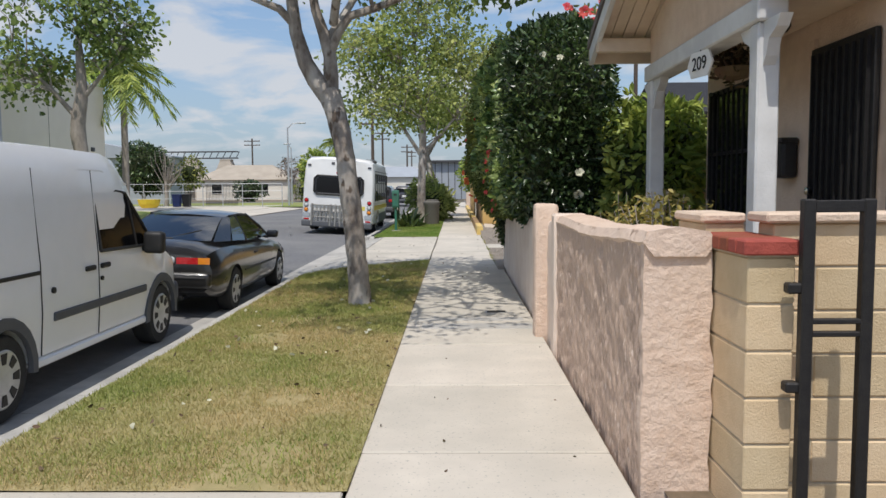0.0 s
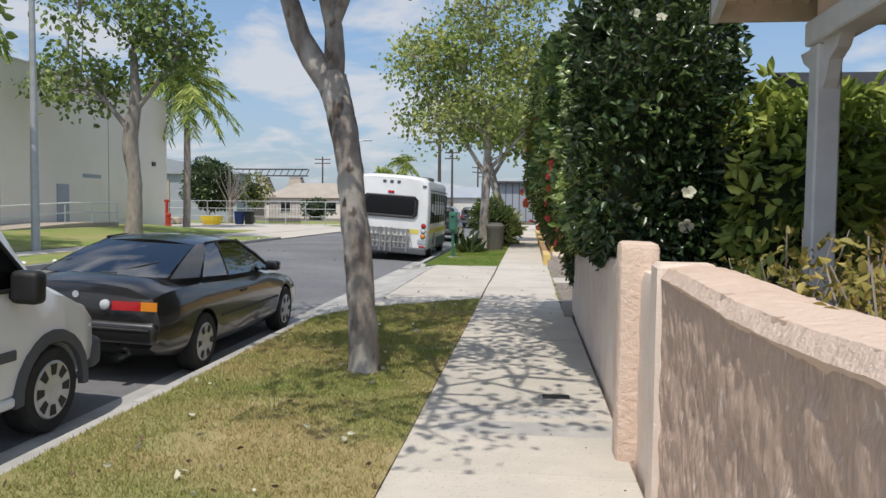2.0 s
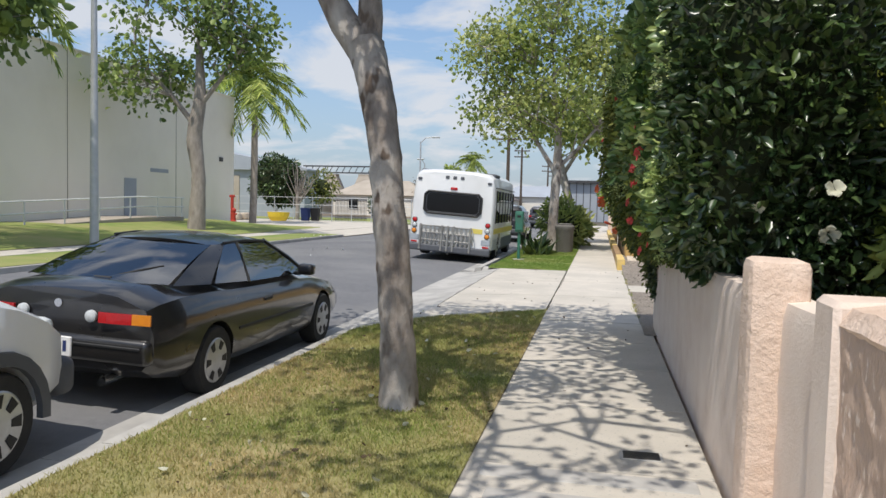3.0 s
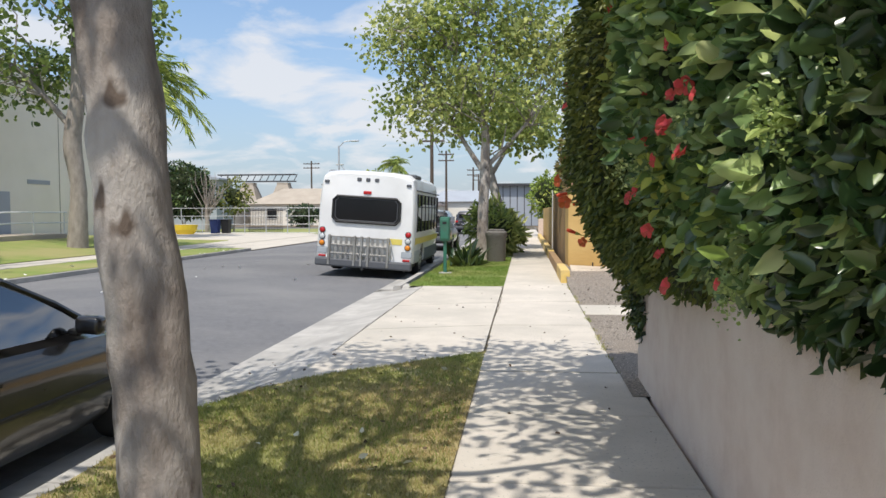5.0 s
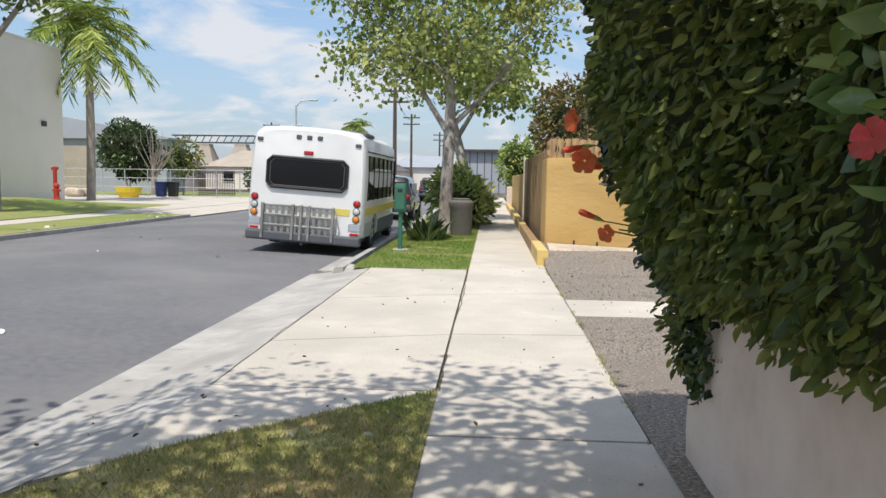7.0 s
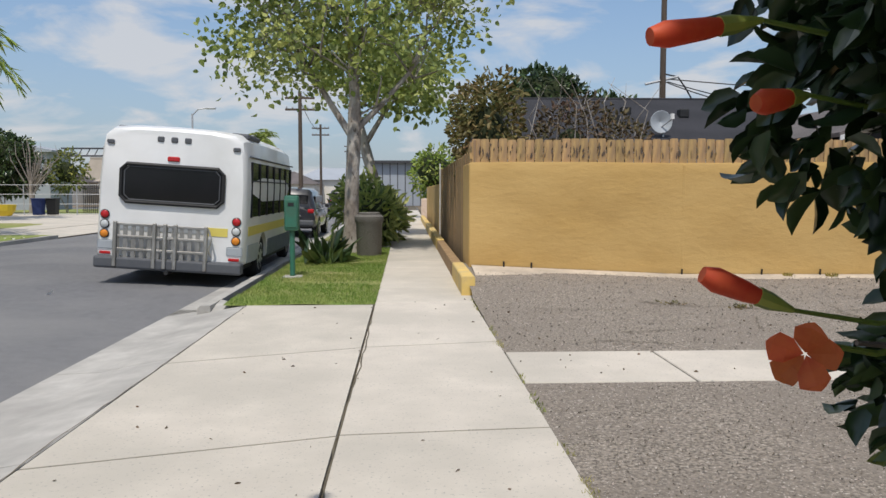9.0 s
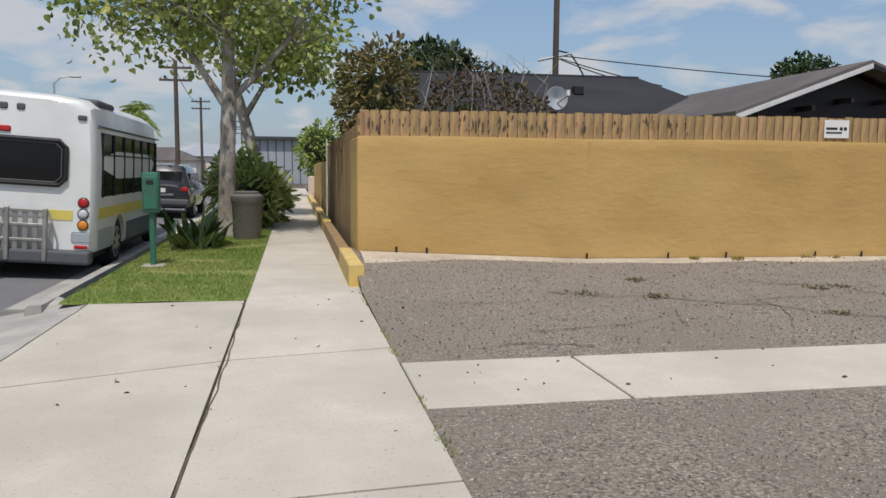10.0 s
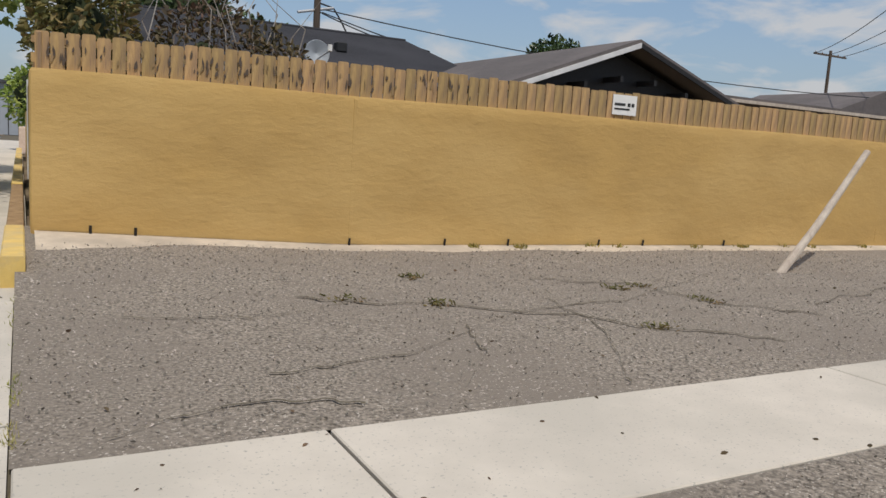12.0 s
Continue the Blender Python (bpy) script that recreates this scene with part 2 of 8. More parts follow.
M = {
    "asphalt": mat("asphalt_road", (0.172, 0.172, 0.178), (0.128, 0.128, 0.134), 9, (0.202, 0.199, 0.197), 0.25, 0.9, 0.35, 150, speck=((0.342, 0.342, 0.342), 220)),
    "alley": mat("asphalt_alley", (0.43, 0.37, 0.305), (0.078, 0.066, 0.053), 40, (0.235, 0.2, 0.165), 0.7, 0.95, 1.0, 34, speck=((0.6, 0.54, 0.47), 52)),
    "grit": mat("loose_grit", (0.31, 0.275, 0.235), (0.2, 0.175, 0.15), 9, (0.4, 0.355, 0.305), 3, 0.95, 0, island=0.45),
    "leaf_olive": mat("leaf_olive_brown", (0.19, 0.19, 0.055), (0.12, 0.12, 0.04), 3, (0.24, 0.16, 0.07), 0.8, 0.6, 0, island=0.5, see=0.25),
    "concrete": mat("concrete_walk", (0.61, 0.555, 0.475), (0.54, 0.49, 0.42), 3, (0.49, 0.45, 0.385), 0.7, 0.88, 0.12, 160, rand=0.05, speck=((0.36, 0.34, 0.3), 45), world_co=True),
    "kerb": mat("concrete_kerb", (0.5, 0.48, 0.44), (0.4, 0.38, 0.35), 5, (0.34, 0.325, 0.3), 1.2, 0.9, 0.25, 120, rand=0.06, world_co=True),
    "skirt": mat("concrete_dusty", (0.62, 0.53, 0.42), (0.5, 0.42, 0.33), 8, (0.42, 0.36, 0.29), 1.5, 0.95, 0.3, 80),
    "seam": mat("dirt_seam", (0.09, 0.075, 0.055), (0.14, 0.12, 0.08), 12, rough=0.98, bump=0.3),
    "soil": mat("soil", (0.2, 0.15, 0.1), (0.12, 0.09, 0.06), 8, (0.25, 0.2, 0.13), 0.8, 0.97, 0.5, 40),
    "turf": mat("turf_base", (0.44, 0.35, 0.18), (0.34, 0.28, 0.13), 7, (0.25, 0.26, 0.09), 0.42, 0.95, 0.6, 70),
    "grass_dry": mat("grass_blades_dry", (0.54, 0.43, 0.21), (0.44, 0.37, 0.16), 5, (0.26, 0.31, 0.08), 0.42, 0.7, 0, island=0.22, see=0.3, world_co=True),
    "grass_green": mat("grass_blades_green", (0.14, 0.25, 0.04), (0.19, 0.29, 0.055), 4, (0.25, 0.31, 0.08), 0.7, 0.7, 0, island=0.35, see=0.3, world_co=True),
    "grass_mid": mat("grass_blades_olive", (0.27, 0.33, 0.075), (0.21, 0.28, 0.06), 5, (0.36, 0.37, 0.12), 0.8, 0.7, 0, island=0.22, see=0.3, world_co=True),
    "lawn_far": mat("lawn_far", (0.16, 0.24, 0.045), (0.25, 0.27, 0.08), 1.5, (0.3, 0.28, 0.11), 0.25, 0.95, 0.4, 30),
    # pink mottle, with streaks and flecks that paint grazing sun on the relief
    "stucco": mat("stucco_pink_sunstreaked", (0.78, 0.59, 0.47), (0.46, 0.315, 0.235), 46, (0.63, 0.46, 0.355), 1.6, 0.93, 1.0, 40, stretch=(1, 1, 0.38), speck=((0.86, 0.71, 0.6), 38)),
    "stucco_cap": mat("stucco_cap", (0.76, 0.6, 0.49), (0.64, 0.47, 0.36), 9, (0.72, 0.56, 0.45), 2, 0.93, 1.0, 16),
    "stucco_smooth": mat("stucco_smooth", (0.79, 0.65, 0.55), (0.7, 0.56, 0.46), 5, (0.82, 0.7, 0.6), 1.1, 0.92, 0.35, 60),
    "stucco_house": mat("stucco_house", (0.72, 0.55, 0.42), (0.62, 0.46, 0.34), 6, (0.75, 0.6, 0.47), 1.0, 0.92, 0.6, 45),
    "ochre": mat("stucco_ochre", (0.53, 0.335, 0.115), (0.45, 0.285, 0.1), 1.7, (0.58, 0.385, 0.15), 0.45, 0.9, 0.65, 9, stretch=(0.6, 1, 1.2)),
    "block": mat("block_tan", (0.66, 0.5, 0.31), (0.58, 0.43, 0.26), 9, (0.7, 0.55, 0.36), 2, 0.93, 0.4, 90, rand=0.1),
    "mortar": mat("mortar", (0.5, 0.42, 0.31), (0.4, 0.33, 0.24), 20, rough=0.95, bump=0.4),
    "brick": mat("brick_red", (0.36, 0.09, 0.055), (0.28, 0.07, 0.045), 18, rough=0.9, bump=0.5, rand=0.18),
    "picket": mat("fence_board", (0.54, 0.36, 0.16), (0.42, 0.27, 0.12), 9, (0.27, 0.18, 0.11), 3.2, 0.9, 0.5, 25, rand=0.14, stretch=(3, 3, 0.35)),
    # old board brown, darkened in colour for the shaded street side
    "board_old_shaded": mat("fence_board_old_shaded", (0.3, 0.2, 0.1), (0.22, 0.145, 0.075), 6, (0.36, 0.25, 0.13), 2.2, 0.92, 0.5, 25, rand=0.2, stretch=(3, 3, 0.3)),
    "yellow": mat("kerb_paint_yellow", (0.76, 0.54, 0.17), (0.66, 0.46, 0.15), 8, (0.55, 0.42, 0.22), 3, 0.8, 0.3, 50),
    "bark": mat("bark_grey", (0.36, 0.315, 0.275), (0.15, 0.12, 0.1), 9, (0.47, 0.435, 0.395), 2.6, 0.94, 1.0, 16, stretch=(1, 1, 0.5), speck=((0.12, 0.09, 0.07), 8)),
    "bark_far": mat("bark_pale", (0.36, 0.32, 0.28), (0.22, 0.19, 0.165), 5, rough=0.92, bump=0.6, bscale=12, stretch=(1, 1, 0.4)),
    "leaf": mat("leaf_tree", (0.19, 0.27, 0.07), (0.12, 0.18, 0.05), 2, (0.26, 0.34, 0.1), 0.5, 0.5, 0, island=0.5, see=0.35),
    "leaf_tree2": mat("leaf_tree_bright", (0.35, 0.43, 0.115), (0.23, 0.31, 0.075), 2, (0.46, 0.5, 0.19), 0.4, 0.5, 0, island=0.5, see=0.5),
    "leaf_dark": mat("leaf_dark_glossy", (0.045, 0.082, 0.028), (0.028, 0.055, 0.02), 3, (0.075, 0.125, 0.035), 0.7, 0.3, 0, island=0.6, see=0.1, spec=0.7),
    "leaf_fig": mat("leaf_fig_olive", (0.17, 0.21, 0.045), (0.105, 0.135, 0.035), 3, (0.27, 0.28, 0.07), 0.8, 0.5, 0, island=0.5, see=0.25),
    "leaf_hib": mat("leaf_hibiscus", (0.2, 0.32, 0.1), (0.11, 0.19, 0.065), 5, (0.42, 0.55, 0.22), 1.6, 0.3, 0, island=0.65, see=0.28, spec=0.7),
    "leaf_lime": mat("leaf_lime", (0.28, 0.38, 0.07), (0.16, 0.25, 0.045), 3, (0.4, 0.46, 0.12), 0.8, 0.45, 0, island=0.5, see=0.3),
    "leaf_pale": mat("leaf_pale_green", (0.48, 0.57, 0.21), (0.36, 0.47, 0.14), 6, (0.58, 0.62, 0.32), 2.0, 0.35, 0, island=0.3, see=0.4),
    "leaf_dry": mat("leaf_dry_yellow", (0.4, 0.33, 0.08), (0.25, 0.23, 0.06), 4, (0.45, 0.38, 0.16), 1.2, 0.6, 0, island=0.4, see=0.3),
    "leaf_brown": mat("leaf_brown", (0.13, 0.08, 0.05), (0.08, 0.055, 0.036), 4, (0.12, 0.1, 0.04), 0.8, 0.7, 0, island=0.5, see=0.2),
    "petal_red": mat("petal_red", (0.85, 0.13, 0.11), (0.75, 0.08, 0.09), 20, rough=0.55, bump=0, island=0.2, see=0.35),
    "petal_orange": mat("petal_orange", (0.8, 0.19, 0.06), (0.7, 0.12, 0.05), 20, rough=0.55, bump=0, island=0.2, see=0.35),
    "petal_white": mat("petal_white", (0.78, 0.77, 0.62), (0.7, 0.68, 0.5), 20, rough=0.6, bump=0, see=0.3),
    # near-black that paints the shade deep between the leaves
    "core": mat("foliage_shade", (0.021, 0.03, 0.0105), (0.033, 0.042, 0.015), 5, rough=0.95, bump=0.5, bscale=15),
    "van": mat("van_paint_white", (0.84, 0.85, 0.87), (0.8, 0.81, 0.83), 3, rough=0.35, bump=0, coat=0.5),
    "bus": mat("bus_paint_white", (0.8, 0.8, 0.79), (0.76, 0.76, 0.75), 3, (0.72, 0.715, 0.7), 0.8, 0.35, 0, coat=0.4),
    "car": mat("car_paint_black", (0.0084, 0.0084, 0.0098), (0.0119, 0.0112, 0.0119), 4, (0.021, 0.0196, 0.0182), 1.4, 0.3, 0, coat=0.8),
    "suv": mat("car_paint_dark_grey", (0.03, 0.03, 0.038), (0.04, 0.04, 0.05), 4, rough=0.3, bump=0, coat=0.8),
    "plastic": mat("plastic_grey", (0.1, 0.105, 0.115), (0.085, 0.09, 0.1), 8, rough=0.6, bump=0.1, bscale=200),
    "black": mat("plastic_black", (0.015, 0.015, 0.016), (0.022, 0.022, 0.022), 8, rough=0.55, bump=0.05, bscale=200),
    "rubber": mat("tyre_rubber", (0.022, 0.022, 0.022), (0.035, 0.034, 0.032), 10, rough=0.85, bump=0.2, bscale=120),
    "rim": mat("hubcap_silver", (0.6, 0.61, 0.62), (0.5, 0.51, 0.52), 12, rough=0.35, bump=0, metal=0.6),
    "alu": mat("aluminium_worn", (0.475, 0.461, 0.432), (0.36, 0.346, 0.324), 10, (0.302, 0.288, 0.266), 2, 0.42, 0.1, 80, metal=0.7),
    "chrome": mat("chrome", (0.75, 0.75, 0.75), (0.7, 0.7, 0.7), 8, rough=0.15, bump=0, metal=1.0),
    "bus_grey": mat("bus_paint_grey", (0.4, 0.43, 0.46), (0.36, 0.39, 0.42), 4, rough=0.4, bump=0),
    "bus_yellow": mat("bus_paint_yellow", (0.72, 0.6, 0.14), (0.68, 0.56, 0.13), 4, rough=0.4, bump=0),
    "bus_navy": mat("bus_paint_navy", (0.05, 0.075, 0.14), (0.06, 0.085, 0.15), 4, rough=0.4, bump=0),
    "dark_glass": mat("dark_tinted_glass", (0.008, 0.009, 0.01), (0.01, 0.01, 0.012), 4, rough=0.08, bump=0, spec=0.3),
    "glass": glass_mat("car_glass", (0.5, 0.56, 0.55)),
    "lamp_red": mat("lamp_red", (0.5, 0.012, 0.015), (0.42, 0.01, 0.012), 30, rough=0.2, bump=0, coat=0.5),
    "lamp_amber": mat("lamp_amber", (0.75, 0.26, 0.02), (0.7, 0.22, 0.02), 30, rough=0.2, bump=0, coat=0.5),
    "lamp_clear": mat("lamp_clear", (0.6, 0.62, 0.62), (0.5, 0.52, 0.52), 30, rough=0.2, bump=0, coat=0.5),
    "white_paint": mat("white_paint", (0.74, 0.74, 0.73), (0.66, 0.66, 0.65), 6, (0.6, 0.6, 0.6), 1.5, 0.6, 0.2, 40),
    "wood_cream": mat("soffit_cream", (0.7, 0.58, 0.45), (0.62, 0.5, 0.38), 6, rough=0.7, bump=0.2, rand=0.06, stretch=(1, 1, 1)),
    "iron": mat("iron_black", (0.02, 0.019, 0.02), (0.03, 0.028, 0.027), 20, rough=0.5, bump=0.2, bscale=90, metal=0.3),
    "roof_dark": mat("shingle_charcoal", (0.03, 0.031, 0.036), (0.022, 0.022, 0.026), 12, (0.036, 0.036, 0.042), 0.5, 0.93, 0.7, 20, stretch=(1, 1, 4)),
    "roof_brown": mat("shingle_grey_brown", (0.13, 0.115, 0.11), (0.09, 0.08, 0.078), 9, (0.15, 0.13, 0.125), 0.5, 0.93, 0.7, 18),
    "wall_far": mat("wall_cream_far", (0.78, 0.73, 0.64), (0.72, 0.67, 0.58), 0.6, (0.81, 0.76, 0.67), 0.12, 0.9, 0.25, 20),
    "wall_grey": mat("wall_grey_far", (0.36, 0.39, 0.43), (0.32, 0.345, 0.38), 0.5, rough=0.8, bump=0.2, bscale=10),
    "tan_far": mat("concrete_tan_far", (0.44, 0.38, 0.31), (0.36, 0.31, 0.25), 0.6, rough=0.9, bump=0.3, bscale=8),
    "steel_far": mat("steel_dark", (0.09, 0.09, 0.095), (0.06, 0.06, 0.065), 3, rough=0.6, bump=0.1, metal=0.3),
    "galv": mat("galvanised", (0.5, 0.51, 0.52), (0.42, 0.43, 0.44), 6, rough=0.5, bump=0.1, metal=0.4),
    "pole_wood": mat("utility_pole_wood", (0.12, 0.09, 0.07), (0.08, 0.06, 0.045), 5, rough=0.95, bump=0.5, bscale=20, stretch=(1, 1, 0.2)),
    "green_box": mat("enamel_green", (0.03, 0.15, 0.1), (0.04, 0.17, 0.115), 9, (0.05, 0.13, 0.09), 3, 0.5, 0.15, 60),
    "grey_stone": mat("pebble_concrete", (0.2, 0.19, 0.17), (0.11, 0.1, 0.09), 40, (0.16, 0.15, 0.135), 5, 0.95, 0.8, 60),
    "wood_pale": mat("wood_weathered_pale", (0.55, 0.48, 0.4), (0.4, 0.33, 0.27), 9, rough=0.9, bump=0.5, bscale=30, stretch=(1, 1, 0.2)),
    "red_paint": mat("hydrant_red", (0.5, 0.05, 0.03), (0.42, 0.04, 0.03), 9, rough=0.5, bump=0.1),
    "plain_yellow": mat("plastic_yellow", (0.75, 0.55, 0.04), (0.7, 0.5, 0.04), 9, rough=0.5, bump=0.05),
    "blue": mat("plastic_blue", (0.03, 0.05, 0.16), (0.03, 0.045, 0.13), 9, rough=0.5, bump=0.05),
    "paper": mat("paper_white", (0.8, 0.79, 0.76), (0.74, 0.73, 0.7), 9, rough=0.8, bump=0.1),
    "ink": mat("ink_black", (0.02, 0.02, 0.02), (0.03, 0.03, 0.03), 9, rough=0.7, bump=0),
    "litter": mat("dry_leaf_litter", (0.09, 0.06, 0.035), (0.14, 0.1, 0.06), 30, rough=0.95, bump=0.2, island=0.4),
    # blue-grey paints the distance haze on ridge and hill
    "hill": mat("hill_haze_tint", (0.19, 0.22, 0.22), (0.16, 0.19, 0.19), 0.02, rough=1, bump=0),
}


# ---- building tools ----
def thing(name, at=(0, 0, 0), turn=0.0, label="", category="", group="", kind="", lean=0.0):
    ob = new(name)
    ob.empty_display_size = 0.2
    ob.matrix_basis = pose(*at, 0, lean, turn)
    return tagged(ob, label, category, group, kind)


def part(name, bm, material, parent=None, label="", smooth=False):
    me = bpy.data.meshes.new(name)
    bm.normal_update()
    bm.to_mesh(me)
    bm.free()
    me.materials.append(M[material] if isinstance(material, str) else material)
    if smooth:
        me.shade_smooth()
        me.set_sharp_from_angle(angle=radians(38))
    ob = new(name, me)
    if parent:
        ob.parent = parent
    if label:
        ob["label"] = label
    return ob


def single(name, bm, material, label, category, group="", kind="", smooth=False):
    return tagged(part(name, bm, material, None, "", smooth), label, category, group, kind)


def again(ob, name, parent, m):
    """Another object on the same mesh."""
    o = new(name, ob.data)
    o.parent = parent
    o.matrix_basis = m
    return o


def box(lo, hi, bevel=0.0, bm=None, turn=None, seg=1):
    bm = bm or bmesh.new()
    vs = bmesh.ops.create_cube(bm, size=1.0)["verts"]
    for v in vs:
        v.co = Vector([lo[i] + (v.co[i] + 0.5) * (hi[i] - lo[i]) for i in range(3)])
        if turn:
            v.co = turn @ v.co
    if bevel:
        es = list({e for v in vs for e in v.link_edges})
        bmesh.ops.bevel(bm, geom=es, offset=bevel, segments=seg, affect="EDGES", profile=0.5)
    return bm


def rod(p0, p1, r0, r1=None, n=10, bm=None, caps=True):
    bm = bm or bmesh.new()
    p0, p1 = Vector(p0), Vector(p1)
    r1 = r0 if r1 is None else r1
    q = (p1 - p0).to_track_quat("Z", "Y").to_matrix()
    rings = []
    for p, r in ((p0, r0), (p1, r1)):
        rings.append([bm.verts.new(p + q @ Vector((r * math.cos(a), r * math.sin(a), 0))) for a in (2 * math.pi * k / n for k in range(n))])
    for k in range(n):
        bm.faces.new((rings[0][k], rings[0][(k + 1) % n], rings[1][(k + 1) % n], rings[1][k]))
    if caps:
        bm.faces.new(rings[0][::-1]); bm.faces.new(rings[1])
    return bm


def tube(points, radii, n=10, bm=None, wobble=0.0, rng=None, caps=True):
    """A tapered tube through points."""
    bm = bm or bmesh.new()
    pts = [Vector(p) for p in points]
    rings = []
    side = None
    for i, p in enumerate(pts):
        d = (pts[min(i + 1, len(pts) - 1)] - pts[max(i - 1, 0)]).normalized()
        if side is None:
            side = d.orthogonal().normalized()
        side = (side - d * side.dot(d)).normalized()
        up = d.cross(side)
        ring = []
        for k in range(n):
            a = 2 * math.pi * k / n
            r = radii[i] * (1 + (wobble * (rng.random() - 0.5) if rng else 0))
            ring.append(bm.verts.new(p + side * (r * math.cos(a)) + up * (r * math.sin(a))))
        rings.append(ring)
    for a, b in zip(rings, rings[1:]):
        for k in range(n):
            bm.faces.new((a[k], a[(k + 1) % n], b[(k + 1) % n], b[k]))
    if caps:
        bm.faces.new(rings[0][::-1]); bm.faces.new(rings[-1])
    return bm


def turned(profile, n=24, axis="Z", at=(0, 0, 0), bm=None):
    """A body of revolution from (radius, height) pairs."""
    bm = bm or bmesh.new()
    rings = []
    for r, h in profile:
        ring = []
        for k in range(n):
            a = 2 * math.pi * k / n
            c, s = r * math.cos(a), r * math.sin(a)
            co = {"Z": (c, s, h), "X": (h, c, s), "Y": (c, h, s)}[axis]
            ring.append(bm.verts.new(Vector(co) + Vector(at)))
        rings.append(ring)
    for a, b in zip(rings, rings[1:]):
        for k in range(n):
            bm.faces.new((a[k], a[(k + 1) % n], b[(k + 1) % n], b[k]))
    bm.faces.new(rings[0][::-1]); bm.faces.new(rings[-1])
    bmesh.ops.recalc_face_normals(bm, faces=bm.faces)
    return bm


def loft(sections, close_ends=True, ring=True, bm=None):
    """Skin between rows of points, all of one length."""
    bm = bm or bmesh.new()
    rows = [[bm.verts.new(p) for p in s] for s in sections]
    n = len(rows[0])
    for a, b in zip(rows, rows[1:]):
        for k in range(n if ring else n - 1):
            bm.faces.new((a[k], a[(k + 1) % n], b[(k + 1) % n], b[k]))
    if close_ends and ring:
        bm.faces.new(rows[0][::-1]); bm.faces.new(rows[-1])
    bmesh.ops.recalc_face_normals(bm, faces=bm.faces)
    return bm


def sheet(xs, ys, height, bm=None):
    """A ground sheet over the grid xs by ys."""
    bm = bm or bmesh.new()
    g = [[bm.verts.new((x, y, height(x, y))) for x in xs] for y in ys]
    for j in range(len(ys) - 1):
        for i in range(len(xs) - 1):
            bm.faces.new((g[j][i], g[j][i + 1], g[j + 1][i + 1], g[j + 1][i]))
    return bm


def prism(outline, axis, a, b, bm=None):
    """An outline in the plane across axis ('x': (y, z); 'y': (x, z); 'z': (x, y)), drawn out from a to b."""
    bm = bm or bmesh.new()
    put = {"x": lambda p, s: (s, p[0], p[1]), "y": lambda p, s: (p[0], s, p[1]), "z": lambda p, s: (p[0], p[1], s)}[axis]
    va, vb = [bm.verts.new(put(p, a)) for p in outline], [bm.verts.new(put(p, b)) for p in outline]
    n = len(outline)
    bm.faces.new(va); bm.faces.new(vb[::-1])
    for k in range(n):
        bm.faces.new((va[k], vb[k], vb[(k + 1) % n], va[(k + 1) % n]))
    bmesh.ops.recalc_face_normals(bm, faces=bm.faces)
    return bm


def carve(ob, cutters):
    """Cuts the cutter bodies out of a mesh."""
    for bm in cutters:
        me = bpy.data.meshes.new("cut")
        bm.to_mesh(me); bm.free()
        tool = new("cut", me)
        mod = ob.modifiers.new("cut", "BOOLEAN")
        mod.operation, mod.object, mod.solver = "DIFFERENCE", tool, "EXACT"
        tool.matrix_world = ob.matrix_world if not ob.parent else ob.parent.matrix_basis
        bpy.context.view_layer.update()
        done = bpy.data.meshes.new_from_object(ob.evaluated_get(bpy.context.evaluated_depsgraph_get()))
        ob.modifiers.clear()
        ob.data = done
        bpy.data.objects.remove(tool)
    ob.data.shade_smooth()
    ob.data.set_sharp_from_angle(angle=radians(35))
    return ob


def roughen(bm, amount, scale=3.0, cuts=0):
    if cuts:
        bmesh.ops.subdivide_edges(bm, edges=bm.edges[:], cuts=cuts, use_grid_fill=True)
    for v in bm.verts:
        v.co += noise.noise_vector(v.co * scale) * amount
    return bm


